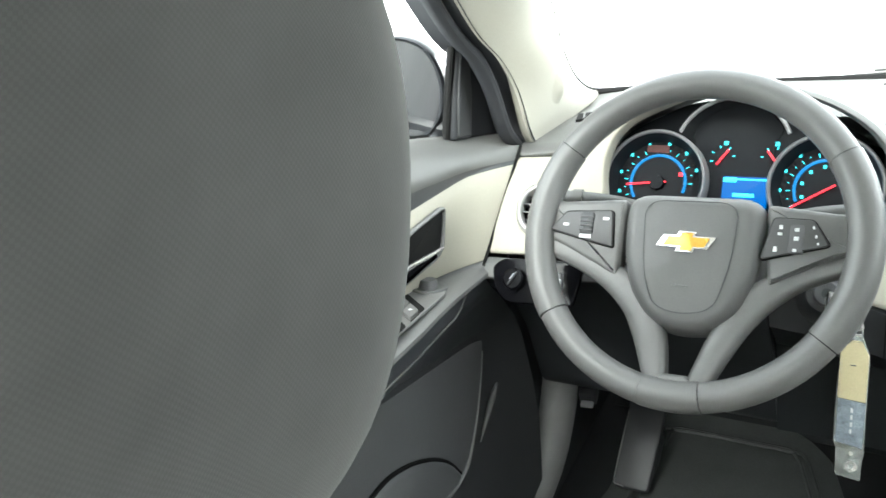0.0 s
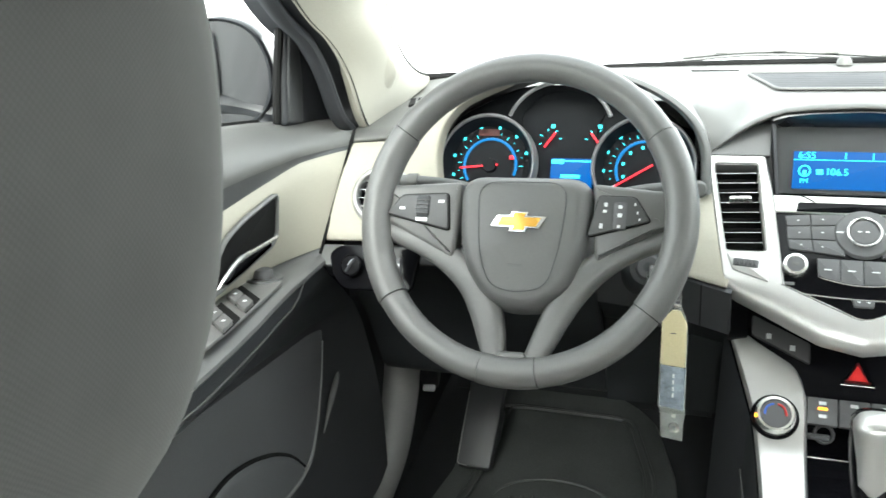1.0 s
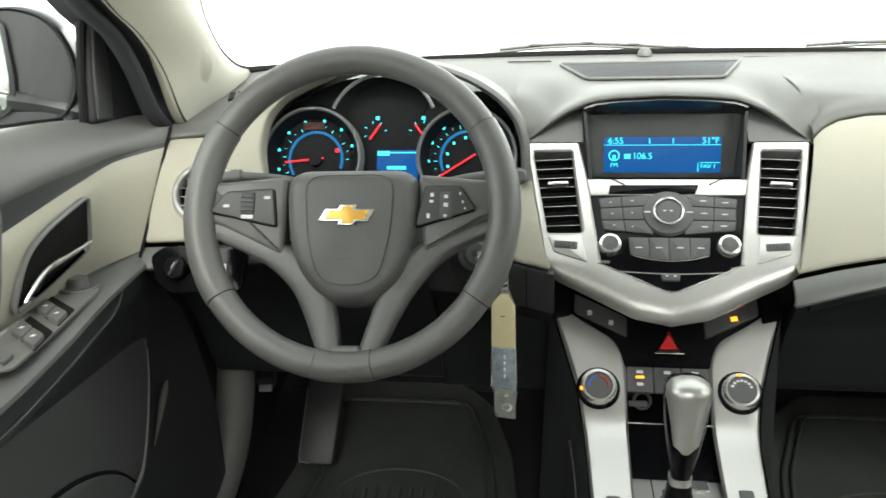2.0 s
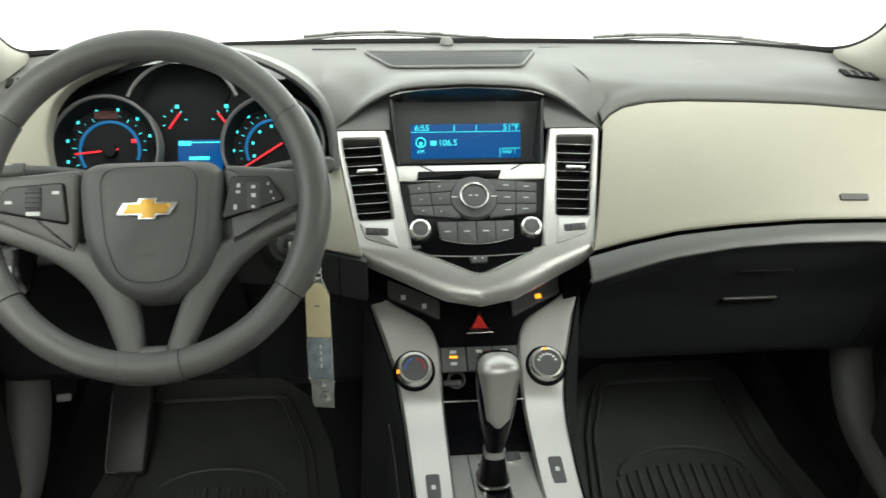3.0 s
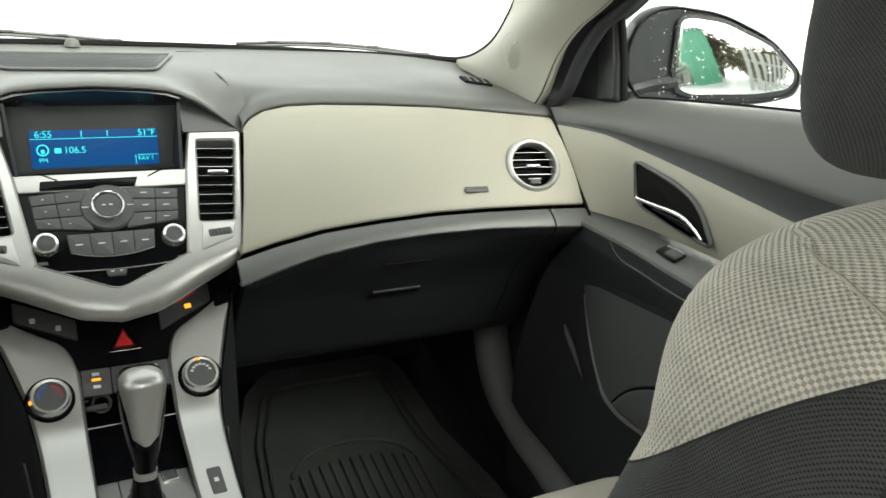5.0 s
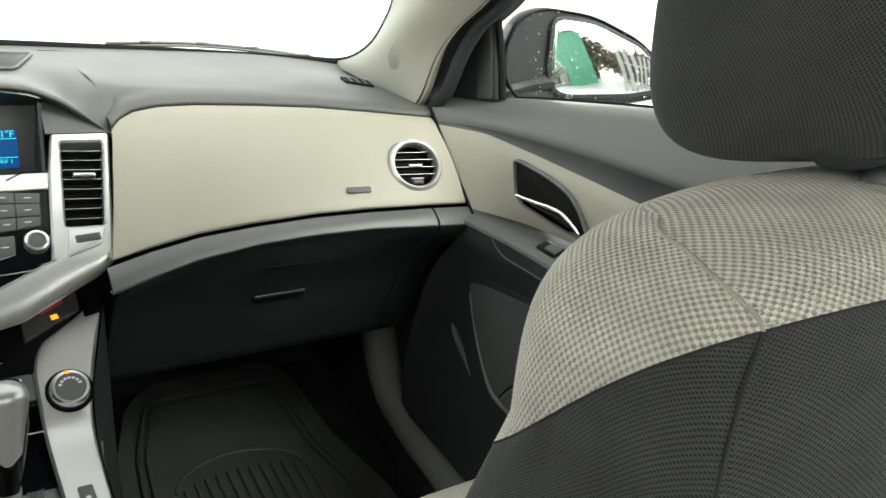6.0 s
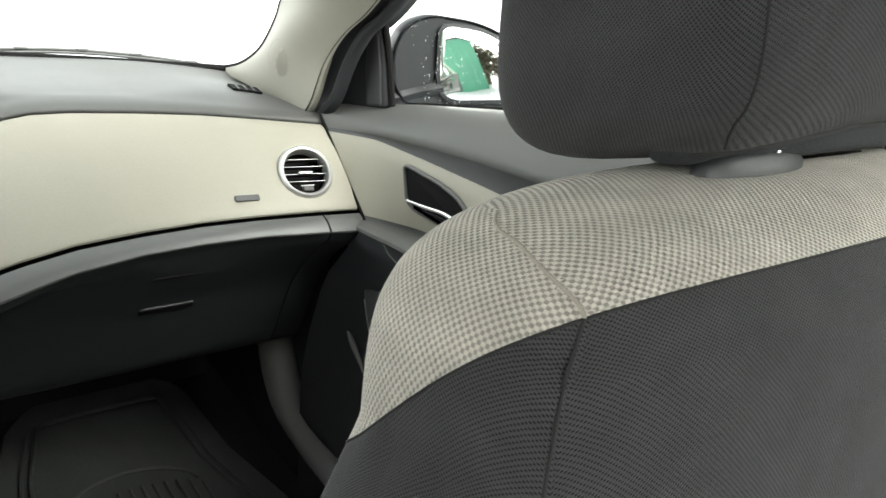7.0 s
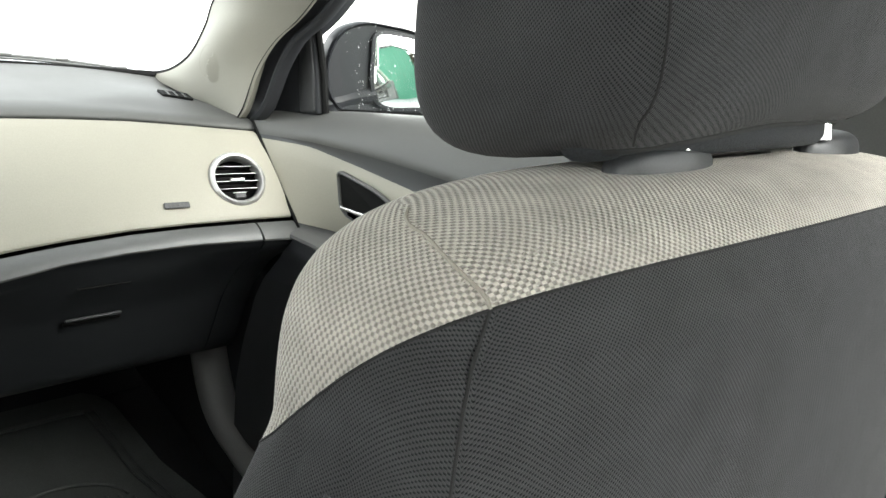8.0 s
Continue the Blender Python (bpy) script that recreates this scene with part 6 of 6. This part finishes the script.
# door mirrors
def door_mirror(side):
    mir = thing("door_mirror", "wet dark grey door mirror outside the window", "mirror", "door mirrors")

    def put(name, bm, material, label=""):
        return part(name, flipped(bm, side), material, mir, label)

    face_n = Vector((-0.33, -1, 0.02)).normalized()
    m = basis((0.872, -0.075, 0.952), face_n, (0, 0, 1))
    # outline seen from behind: round inner end, tapering outwards
    out_o = rounded([(-0.150, 0.012), (-0.128, 0.058), (-0.088, 0.074), (0.0, 0.066), (0.090, 0.030), (0.148, -0.022), (0.140, -0.056), (0.08, -0.070), (-0.06, -0.074), (-0.120, -0.070), (-0.146, -0.040)], 0.030, 5)
    rings = []
    for d, sc in ((0.004, 0.93), (0.010, 0.97), (0.006, 1.0), (-0.02, 1.02), (-0.05, 0.94), (-0.08, 0.72), (-0.096, 0.35)):
        rings.append([(x * sc - (1 - sc) * 0.03, y * sc, d) for x, y in out_o])
    put("housing", moved(loops(rings, True, True), m), PAINT, "dark grey wet housing")
    gl_o = rounded([(-0.070, 0.056), (-0.055, 0.061), (0.0, 0.056), (0.085, 0.022), (0.134, -0.022), (0.126, -0.046), (0.07, -0.056), (-0.04, -0.060), (-0.064, -0.052), (-0.072, -0.02)], 0.016, 5)
    gl_o = [(x * 0.97, y * 0.93 - 0.001) for x, y in gl_o]
    put("bezel", moved(plaque(inset(gl_o, -0.006), 0.003, None, 0.001), m @ pose(0, 0, 0.009)), PAINT, "black bezel")
    put("mirror_glass", moved(plaque(gl_o, 0.002, None, 0.0005), m @ pose(0, 0, 0.0112)), MIRROR, "mirror glass")
    put("foot", tube(smooth_path([(0.742, -0.01, 0.895), (0.78, -0.025, 0.905), (0.82, -0.05, 0.915)], 5), lambda t: 0.030 - 0.006 * t, 14, 0.7), PAINT)
    return mir


door_mirror(1)
door_mirror(-1)


# ---------------------------------------------------------------- seats
def skin(name, rows, material, parent, label, uvs):
    """A closed-round cloth skin with its cloth laid out in metres."""
    bm = bmesh.new()
    lay = bm.loops.layers.uv.new("UVMap")
    grid = [[bm.verts.new(p) for p in row] for row in rows]
    k = len(rows[0])
    for i in range(len(rows) - 1):
        for j in range(k - 1):
            f = bm.faces.new((grid[i][j], grid[i][j + 1], grid[i + 1][j + 1], grid[i + 1][j]))
            corners = ((i, j), (i, j + 1), (i + 1, j + 1), (i + 1, j))
            laid = uvs(j, [Vector(rows[a][b]) for a, b in corners]) if callable(uvs) else [uvs[a][b] for a, b in corners]
            for lp, c in zip(f.loops, laid):
                lp[lay].uv = c
    me = bpy.data.meshes.new(name)
    bm.to_mesh(me)
    bm.free()
    me.materials.append(material)
    for poly in me.polygons:
        poly.use_smooth = True
    ob = new(name, me)
    ob.parent = parent
    if label:
        ob["label"] = label
    return ob


def wrap_uv(rows, turns=None):
    """Cloth laid on from the middle of the rear side: lengths along each row and up each column, in metres."""
    k, mid = len(rows[0]), (len(rows[0]) - 1) // 2
    up = [Vector(p).z for p in rows[0]]
    uvs = []
    for i, row in enumerate(rows):
        if i:
            for j in range(k):
                d = Vector(row[j]) - Vector(rows[i - 1][j])
                side_on = abs(math.cos(turns[j])) ** 4 if turns else 1.0
                up[j] += math.sqrt(d.z**2 + side_on * d.x**2 + (1 - side_on if turns else 1.0) * d.y**2)
        run = [0.0]
        for j in range(1, k):
            run.append(run[-1] + (Vector(row[j]) - Vector(row[j - 1])).length)
        uvs.append([(run[j] - run[mid], up[j]) for j in range(k)])
    return uvs


def seat(bx, dy, dz, head, size, power_h, crown, chin, lean, turn_h, label, cloth, lift=0.0):
    s = thing("bucket_seat", label, "seat", "front seats")
    ztop, zsh, half_w, half_d, power = 0.9384 + dz, 0.8386 + dz, 0.278, 0.0899, 2.9166
    n = 180

    def around(phi, w, d, p):
        c, q = math.cos(phi), math.sin(phi)
        return math.copysign(abs(c) ** (2 / p), c) * w, math.copysign(abs(q) ** (2 / p), q) * d

    def body(phi, z):
        """A point of the back at height z: shoulders round off towards the top."""
        t = max(0.0, min(1.0, (z - zsh) / (ztop - zsh)))
        k = max(0.0, 1 - t**4.543)
        flare = 0.55 * min(0.06, max(0.0, zsh + 0.001 - z))
        x, y = around(phi, half_w * k**0.2536 + flare, half_d * k**0.4554, power)
        return Vector((bx + x, dy - 0.8587 - 0.0733 * (z - ztop) + y, z))

    def edge_z(phi):
        """Height of the border between the cream top and the charcoal lower cover."""
        q = math.sin(phi)
        return dz + 0.8617 + 0.0639 * math.tanh(1.34 * (0.0813 - math.copysign(abs(q) ** (2 / power), q)))

    phis = [2 * math.pi * j / n + math.pi / 2 for j in range(n + 1)]
    phis = [p - 0.22 * math.sin(4 * p) for p in phis]
    corner_z = edge_z(math.pi * 1.5 - radians(66))

    def piece_uv(j, pts):
        """The cloth is cut in a middle piece, laid over the top, and two side pieces."""
        mid = sum((p.z for p in pts)) / 4
        turn = abs(math.degrees((phis[j] + phis[j + 1]) / 2 - math.pi * 1.5))
        f = max(0.0, (mid - corner_z) / (0.925 + dz - corner_z)) ** (1 / 0.62)
        if turn < 66 + 33 * f or f > 1:
            return [(p.x, p.z + p.y) for p in pts]
        return [(p.y, p.z + abs(p.x - bx) * -1) for p in pts]

    rows = []
    for i in range(41):
        f = i / 40
        rows.append([body(p, edge_z(p) + (ztop - 0.00002 - edge_z(p)) * (1 - (1 - f) ** 2.4)) for p in phis])
    skin("upper_cover", rows, MESH, s, "cream mesh cloth over the top of the back", piece_uv)
    rows = []
    for i in range(25):
        f = i / 24
        rows.append([body(p, 0.36 + dz + (edge_z(p) - 0.36 - dz) * f) for p in phis])
    skin("back_cover", rows, cloth, s, "charcoal knit cloth over the back", piece_uv)
    # seams
    for q in (1, -1):
        ph_c = math.pi * 1.5 - q * radians(66)
        line_z = [0.40 + dz + (edge_z(ph_c) - 0.40 - dz) * i / 30 for i in range(31)]
        part("seam", tube([body(ph_c, z) for z in line_z], 0.0008, 6), THREAD, s)
        z0, up = edge_z(ph_c), []
        for i in range(31):
            f = i / 30
            up.append(body(ph_c - q * radians(33) * f, min(z0 + (0.925 + dz - z0) * f**0.62, ztop - 0.004)))
        part("seam", tube(up, 0.0008, 6), THREAD_PALE, s)
    part("border_seam", tube([body(p, edge_z(p)) for p in phis], 0.0006, 6), THREAD, s, "stitched border between the covers")
    for q in (0.0, math.pi):
        part("piping", tube([body(q, 0.40 + dz + (zsh - 0.004 - 0.40 - dz) * i / 30) + Vector((0, -0.012, 0)) for i in range(31)], 0.0022, 8), cloth, s, "cord along the side of the back")
    # cushion
    part("cushion", box(0.52, 0.50, 0.14, pose(bx, dy - 0.48, 0.33), 0.05, 5), CUSHION, s, "cream cloth seat cushion")
    part("seat_base", box(0.44, 0.44, 0.14, pose(bx, dy - 0.50, 0.22), 0.02, 3), LOWER, s, "black seat base and rails")
    # head restraint
    hc, (hw, hd, hh) = Vector(head), size
    swing = Matrix.Rotation(radians(turn_h), 3, "Z")

    def on_head(ang, tt, grow=0.0):
        e = crown if tt > 0 else chin
        kw = max(0.0, 1 - abs(tt) ** e) ** (1 / e)
        kd = max(0.0, 1 - abs(tt) ** 5) ** 0.24
        ax, ay = around(ang, (hw + grow) * kw, (hd + grow) * kd, power_h)
        f = min(1.0, max(0.0, (ax / hw + 1) / 1.2))
        rise = lift * (1 - ay / hd) / 2 * (1 + 0.6 * f * f * (3 - 2 * f)) * max(0.0, -tt) ** 2
        return hc + swing @ (Vector((ax, ay, hh * tt + rise)) - Vector((0, lean * hh * tt, 0)))

    rows, ang = [], [2 * math.pi * j / 96 + math.pi / 2 for j in range(97)]
    ang = [p - 0.235 * math.sin(4 * p) for p in ang]
    for i in range(41):
        t = -1 + 2 * i / 40
        rows.append([on_head(p, math.copysign(1 - (1 - abs(t)) ** 1.8, t)) for p in ang])
    head_ob = skin("head_restraint", rows, cloth, s, "charcoal knit head restraint cover", wrap_uv(rows))
    for q in (1, -1):
        run = []
        for i in range(31):
            tt = -0.93 + 1.86 * i / 30
            e = crown if tt > 0 else chin
            wide = (hw + 0.0001) * max(0.0, 1 - abs(tt) ** e) ** (1 / e)
            share = min(0.920, (0.147 + 0.012 * tt) / max(0.01, wide))
            run.append(on_head(math.pi * 1.5 - q * math.asin(share ** (power_h / 2)), tt, 0.0001))
        part("seam", tube(run, 0.0007, 6), THREAD, head_ob)
    # The cloth's underside gets matte black to keep it as dark as shade.
    flap = [(hw * 0.84 * math.copysign(abs(math.cos(t)) ** 0.8, math.cos(t)), hd * (0.28 + 0.36 * math.copysign(abs(math.sin(t)) ** 0.8, math.sin(t)))) for t in (2 * math.pi * i / 48 for i in range(48))]
    tilt = -math.atan2(lift, 2 * hd)
    part("under_flap", plaque(flap, 0.022, Matrix.Translation(hc + Vector((0, 0, -hh - 0.004 + lift / 2))) @ Matrix.Rotation(tilt + math.pi, 4, "X") @ pose(0, 0, -0.027), 0.009, 4), CARPET, head_ob, "gathered underside of the cover, its shade painted in")
    slit = [on_head(math.pi * 1.5 + radians(-75 + 150 * i / 60), -0.955 + 0.004 * math.sin(i * 0.35), 0.0004) for i in range(61)]
    part("slit", tube(slit, lambda t: 0.0016 + 0.0003 * math.sin(t * 17), 6), THREAD, head_ob, "gathered dark slit along the bottom")
    for gx, px in ((head.x - 0.0745, 0.003), (head.x + 0.136, -0.0295)):
        part("post", tube([Vector((gx + px, dy - 0.872, 0.946 + dz)), Vector((gx + px, dy - 0.868, hc.z - 0.06))], 0.0058, 14), CHROME, s, "chrome head restraint post")
        part("post_guide", lathe([(0.0, 0.0085), (0.012, 0.0082), (0.022, 0.0071), (0.030, 0.0052), (0.036, 0.0022), (0.0395, -0.002), (0.0405, -0.007), (0.040, -0.014)], 40, basis((gx, dy - 0.866, 0.9425 + dz), (0, -0.05, 1), (0, 1, 0)) @ Matrix.Diagonal((1.12, 0.34, 1, 1))), GUIDE, s, "dark grey plastic post guide")
    return s


seat(0.3775, 0.0, 0.0, Vector((0.360, -0.836, 1.044)), (0.158, 0.075, 0.119), 6.0, 5.0, 6.0, 0.05, 0, "front passenger seat with cream mesh top and charcoal back cover", CLOTH, 0.023)
seat(-0.40, -0.127, -0.10, Vector((-0.3791, -0.9492, 0.9884)), (0.1602, 0.0728, 0.1026), 4.42, 2.383, 2.383, -0.158, 3.8, "driver's seat with charcoal head restraint cover", CLOTH_FINE)


# ---------------------------------------------------------------- footwells
def mat_z(y):
    return 0.16 + 0.35 * (y - 0.1) if y > 0.05 else 0.1425


def floor_mat(side):
    fm = thing("floor_mat", "black ribbed rubber floor mat in the footwell", "floor mat", "floor mats")

    def outline(y):
        inner = lerp(y, [(-0.25, 0.20), (0.10, 0.185), (0.29, 0.212), (0.40, 0.255), (0.43, 0.285), (0.452, 0.32)])
        outer = lerp(y, [(-0.25, 0.672), (0.10, 0.634), (0.24, 0.594), (0.40, 0.582), (0.43, 0.570), (0.452, 0.54)])
        return inner, outer

    def lay(u, v, lift=0.0, shrink=0.0):
        y = -0.25 + shrink + (0.702 - 2 * shrink) * v
        a, b = outline(y)
        a, b = a + shrink, b - shrink
        x = a + (b - a) * u
        e = min(u, 1 - u, v * 2, (1 - v) * 2)
        rise = 0.012 * max(0.0, 1 - e / 0.06)
        return Vector((x, y, mat_z(y) + 0.008 + lift + rise))

    part("sheet", flipped(sheet(lay, 30, 40, 0.006), side), RUBBER, fm, "rubber sheet with a raised rim")
    for inset_w in (0.035, 0.050):
        ring = []
        for y in [0.05 + 0.36 * i / 20 for i in range(21)]:
            ring.append(Vector((outline(y)[0] + inset_w, y, mat_z(y) + 0.013)))
        ring.append(Vector((outline(0.41)[0] + inset_w + 0.03, 0.43 - inset_w * 0.4, mat_z(0.41) + 0.015)))
        ring.append(Vector((outline(0.41)[1] - inset_w - 0.03, 0.43 - inset_w * 0.4, mat_z(0.41) + 0.015)))
        for y in [0.41 - 0.36 * i / 20 for i in range(21)]:
            ring.append(Vector((outline(y)[1] - inset_w, y, mat_z(y) + 0.013)))
        part("ridge", flipped(tube(ring, 0.0035, 6), side), RUBBER, fm, "moulded ridge")
    bow = [Vector((0.40 + 0.115 * math.sin(radians(a)), 0.20 + 0.06 * math.cos(radians(a)), mat_z(0.20 + 0.06 * math.cos(radians(a))) + 0.011)) for a in range(-85, 86, 5)]
    part("ridge", flipped(tube(bow, 0.003, 6), side), RUBBER, fm, "curved heel ridge")
    for k in range(13):
        x = 0.28 + k * 0.02
        ytop = 0.19 + 0.045 * math.sqrt(max(0, 1 - ((x - 0.40) / 0.13) ** 2))
        rib = [Vector((x, ytop - 0.012 - 0.02 * i, mat_z(ytop - 0.012 - 0.02 * i) + 0.011)) for i in range(8)]
        part("rib", flipped(tube(rib, 0.0032, 6), side), RUBBER, fm)
    return fm


floor_mat(1)
floor_mat(-1)

for side, w in ((1, "passenger"), (-1, "driver")):
    kp = smooth_path([(0.672, 0.215, 0.66), (0.670, 0.210, 0.54), (0.667, 0.195, 0.44), (0.662, 0.150, 0.350), (0.657, 0.080, 0.300), (0.652, -0.02, 0.272), (0.646, -0.12, 0.255), (0.640, -0.40, 0.24), (0.636, -0.9, 0.235)], 8)
    if side < 0:
        kp = [p + Vector((0.008, 0, -0.030)) * max(0.0, min(1.0, (0.42 - p.z) / 0.12)) for p in kp]
    tagged(part("sill_trim", flipped(tube(kp, lambda t: 0.024 + 0.010 * math.sin(min(1, t * 2) * math.pi), 12, 1.0), side), SILL_GREY), f"charcoal kick and sill trim on the {w} side", "sill trim", kind="structure")
    tagged(part("kick_wall", flipped(sheet(lambda u, v: (0.697, 0.06 + 0.64 * u, 0.12 + 0.62 * v), 4, 4, 0.01), side), CARPET), "black carpeted kick wall", "kick wall", kind="structure")
    tagged(part("toe_cover", flipped(sheet(lambda u, v: (0.16 + 0.5 * u, 0.46 + 0.18 * v, 0.285 + 0.30 * v), 4, 4, 0.01), side), CARPET), "black carpeted toe board", "toe board", kind="structure")

rest = thing("foot_rest", "black plastic foot rest beside the pedals", "foot rest")
rest_m = basis((-0.556, 0.30, 0.290), (0, -0.75, 0.66), (0, 0, 1))
rest_o = rounded([(-0.032, -0.078), (0.032, -0.078), (0.034, 0.085), (-0.034, 0.085)], 0.010)
part("plate", plaque(rest_o, 0.012, rest_m, 0.004), LOWER, rest)
part("edge_line", tube([rest_m @ Vector(p) for p in ((-0.032, 0.06, 0.0115), (-0.0315, -0.066, 0.0115), (-0.028, -0.0745, 0.0115), (-0.012, -0.0765, 0.0115))], 0.0012, 6), SILL_GREY, rest, "pale line along the left and lower edge")
part("bracket", box(0.05, 0.10, 0.03, basis((-0.556, 0.33, 0.26), (0, -0.75, 0.66), (0, 0, 1)), 0.004), LOWER, rest)
for nm2, x, w, h, z in (("brake_pedal", -0.395, 0.066, 0.050, 0.425), ("accelerator_pedal", -0.285, 0.045, 0.100, 0.425)):
    pd = thing(nm2, "black rubber-faced " + nm2.replace("_", " "), "pedal")
    pmx = basis((x, 0.41, z), (0, -0.85, 0.52), (0, 0, 1))
    part("pad", plaque(rounded([(-w / 2, -h / 2), (w / 2, -h / 2), (w / 2, h / 2), (-w / 2, h / 2)], 0.010), 0.012, pmx, 0.003), LOWER, pd)
    part("arm", tube([Vector((x, 0.42, z)), Vector((x, 0.48, z + 0.08)), Vector((x, 0.50, z + 0.18))], 0.008, 8), LOWER, pd)
    for k in range(4):
        part("rib", box(w * 0.8, 0.004, 0.003, pmx @ pose(0, -h / 2 + h * (k + 0.5) / 4, 0.0125), 0.001), RUBBER, pd)
lever_t = thing("bonnet_release", "small pale bonnet release lever under the dashboard", "lever")
part("grip", box(0.022, 0.012, 0.008, pose(-0.628, 0.225, 0.392, 30, 0, 10), 0.003), WHITE_INK, lever_t)
part("pivot", box(0.030, 0.03, 0.03, pose(-0.632, 0.245, 0.405, 30, 0, 10), 0.004), LOWER, lever_t)

# ---------------------------------------------------------------- outside, behind the car
yard = thing("site_shed", "mint green ribbed metal shed behind the car", "shed")
part("wall", box(1.55, 0.16, 3.0, pose(0.80, -8.0, 1.15), 0.02), GREEN_SHEET, yard, "mint green sheet wall")
for k in range(6):
    part("rib", box(0.05, 0.04, 2.9, pose(0.09 + 0.284 * k, -7.905, 1.15), 0.01), GREEN_SHEET, yard)
part("roof", box(1.65, 0.7, 0.10, pose(0.80, -8.2, 2.70), 0.02), PAD, yard, "grey roof edge")
fence = thing("fence", "pale grey slatted fence panel behind the car", "fence")
for k in range(7):
    part("slat", box(0.10, 0.04, 1.95, pose(2.10 + 0.17 * k, -5.1 + 0.068 * k, 0.66), 0.01), surface("weathered_fence_paint", (0.36, 0.36, 0.35), 0.6) if k == 0 else bpy.data.materials["weathered_fence_paint"], fence)
for z in (0.2, 1.1):
    part("rail", box(1.2, 0.03, 0.09, pose(2.61, -4.94, z, 0, 0, 21.8), 0.01), bpy.data.materials["weathered_fence_paint"], fence)


def tree(x, y, h, seed):
    rn = random.Random(seed)
    t = thing("tree", "bare-limbed tree with sparse dark foliage", "tree", "trees behind the car")
    base_p = Vector((x, y, -0.32))
    trunk = smooth_path([base_p, base_p + Vector((0.1, 0, h * 0.3)), base_p + Vector((-0.1, 0.1, h * 0.6)), base_p + Vector((0.1, 0, h * 0.95))], 6)
    pieces = [tube(trunk, lambda q: 0.16 * (1 - 0.8 * q) + 0.02, 10)]
    tips = []
    for k in range(14):
        a = rn.uniform(0, 6.28)
        b0 = trunk[rn.randint(6, len(trunk) - 2)]
        ln = h * rn.uniform(0.2, 0.4)
        tip = b0 + Vector((math.cos(a) * ln, math.sin(a) * ln, ln * rn.uniform(0.3, 0.9)))
        pieces.append(tube(smooth_path([b0, b0.lerp(tip, 0.5) + Vector((0, 0, ln * 0.1)), tip], 4), lambda q: 0.045 * (1 - q) + 0.008, 6))
        tips += [b0.lerp(tip, f) for f in (0.5, 0.75, 1.0)]
    part("trunk", joined(*pieces), BARK, t)
    crown = bmesh.new()
    for p in tips:
        for _ in range(64):
            c = p + Vector((rn.gauss(0, 0.35), rn.gauss(0, 0.35), rn.gauss(0, 0.3)))
            m = Matrix.Translation(c) @ Euler((rn.uniform(0, 6), rn.uniform(0, 6), rn.uniform(0, 6))).to_matrix().to_4x4()
            sz = rn.uniform(0.06, 0.15)
            vs = [crown.verts.new(m @ Vector(q)) for q in ((-sz, 0, 0), (0, -sz * 0.5, 0.01), (sz, 0, 0), (0, sz * 0.5, 0.01))]
            crown.faces.new(vs)
    part("crown", crown, LEAF, t, smooth=0)


tree(1.75, -9.6, 2.6, 3)
tree(3.0, -8.2, 1.7, 21)
tree(3.5, -8.0, 1.9, 23)
tree(4.0, -8.3, 2.2, 27)
tree(6.0, -14.5, 7.5, 5)
tree(10.0, -8.0, 6.0, 8)
tree(12.5, -5.5, 6.5, 11)
tree(-5.0, -9.5, 6.0, 13)
tree(-7.5, -8.0, 6.5, 17)
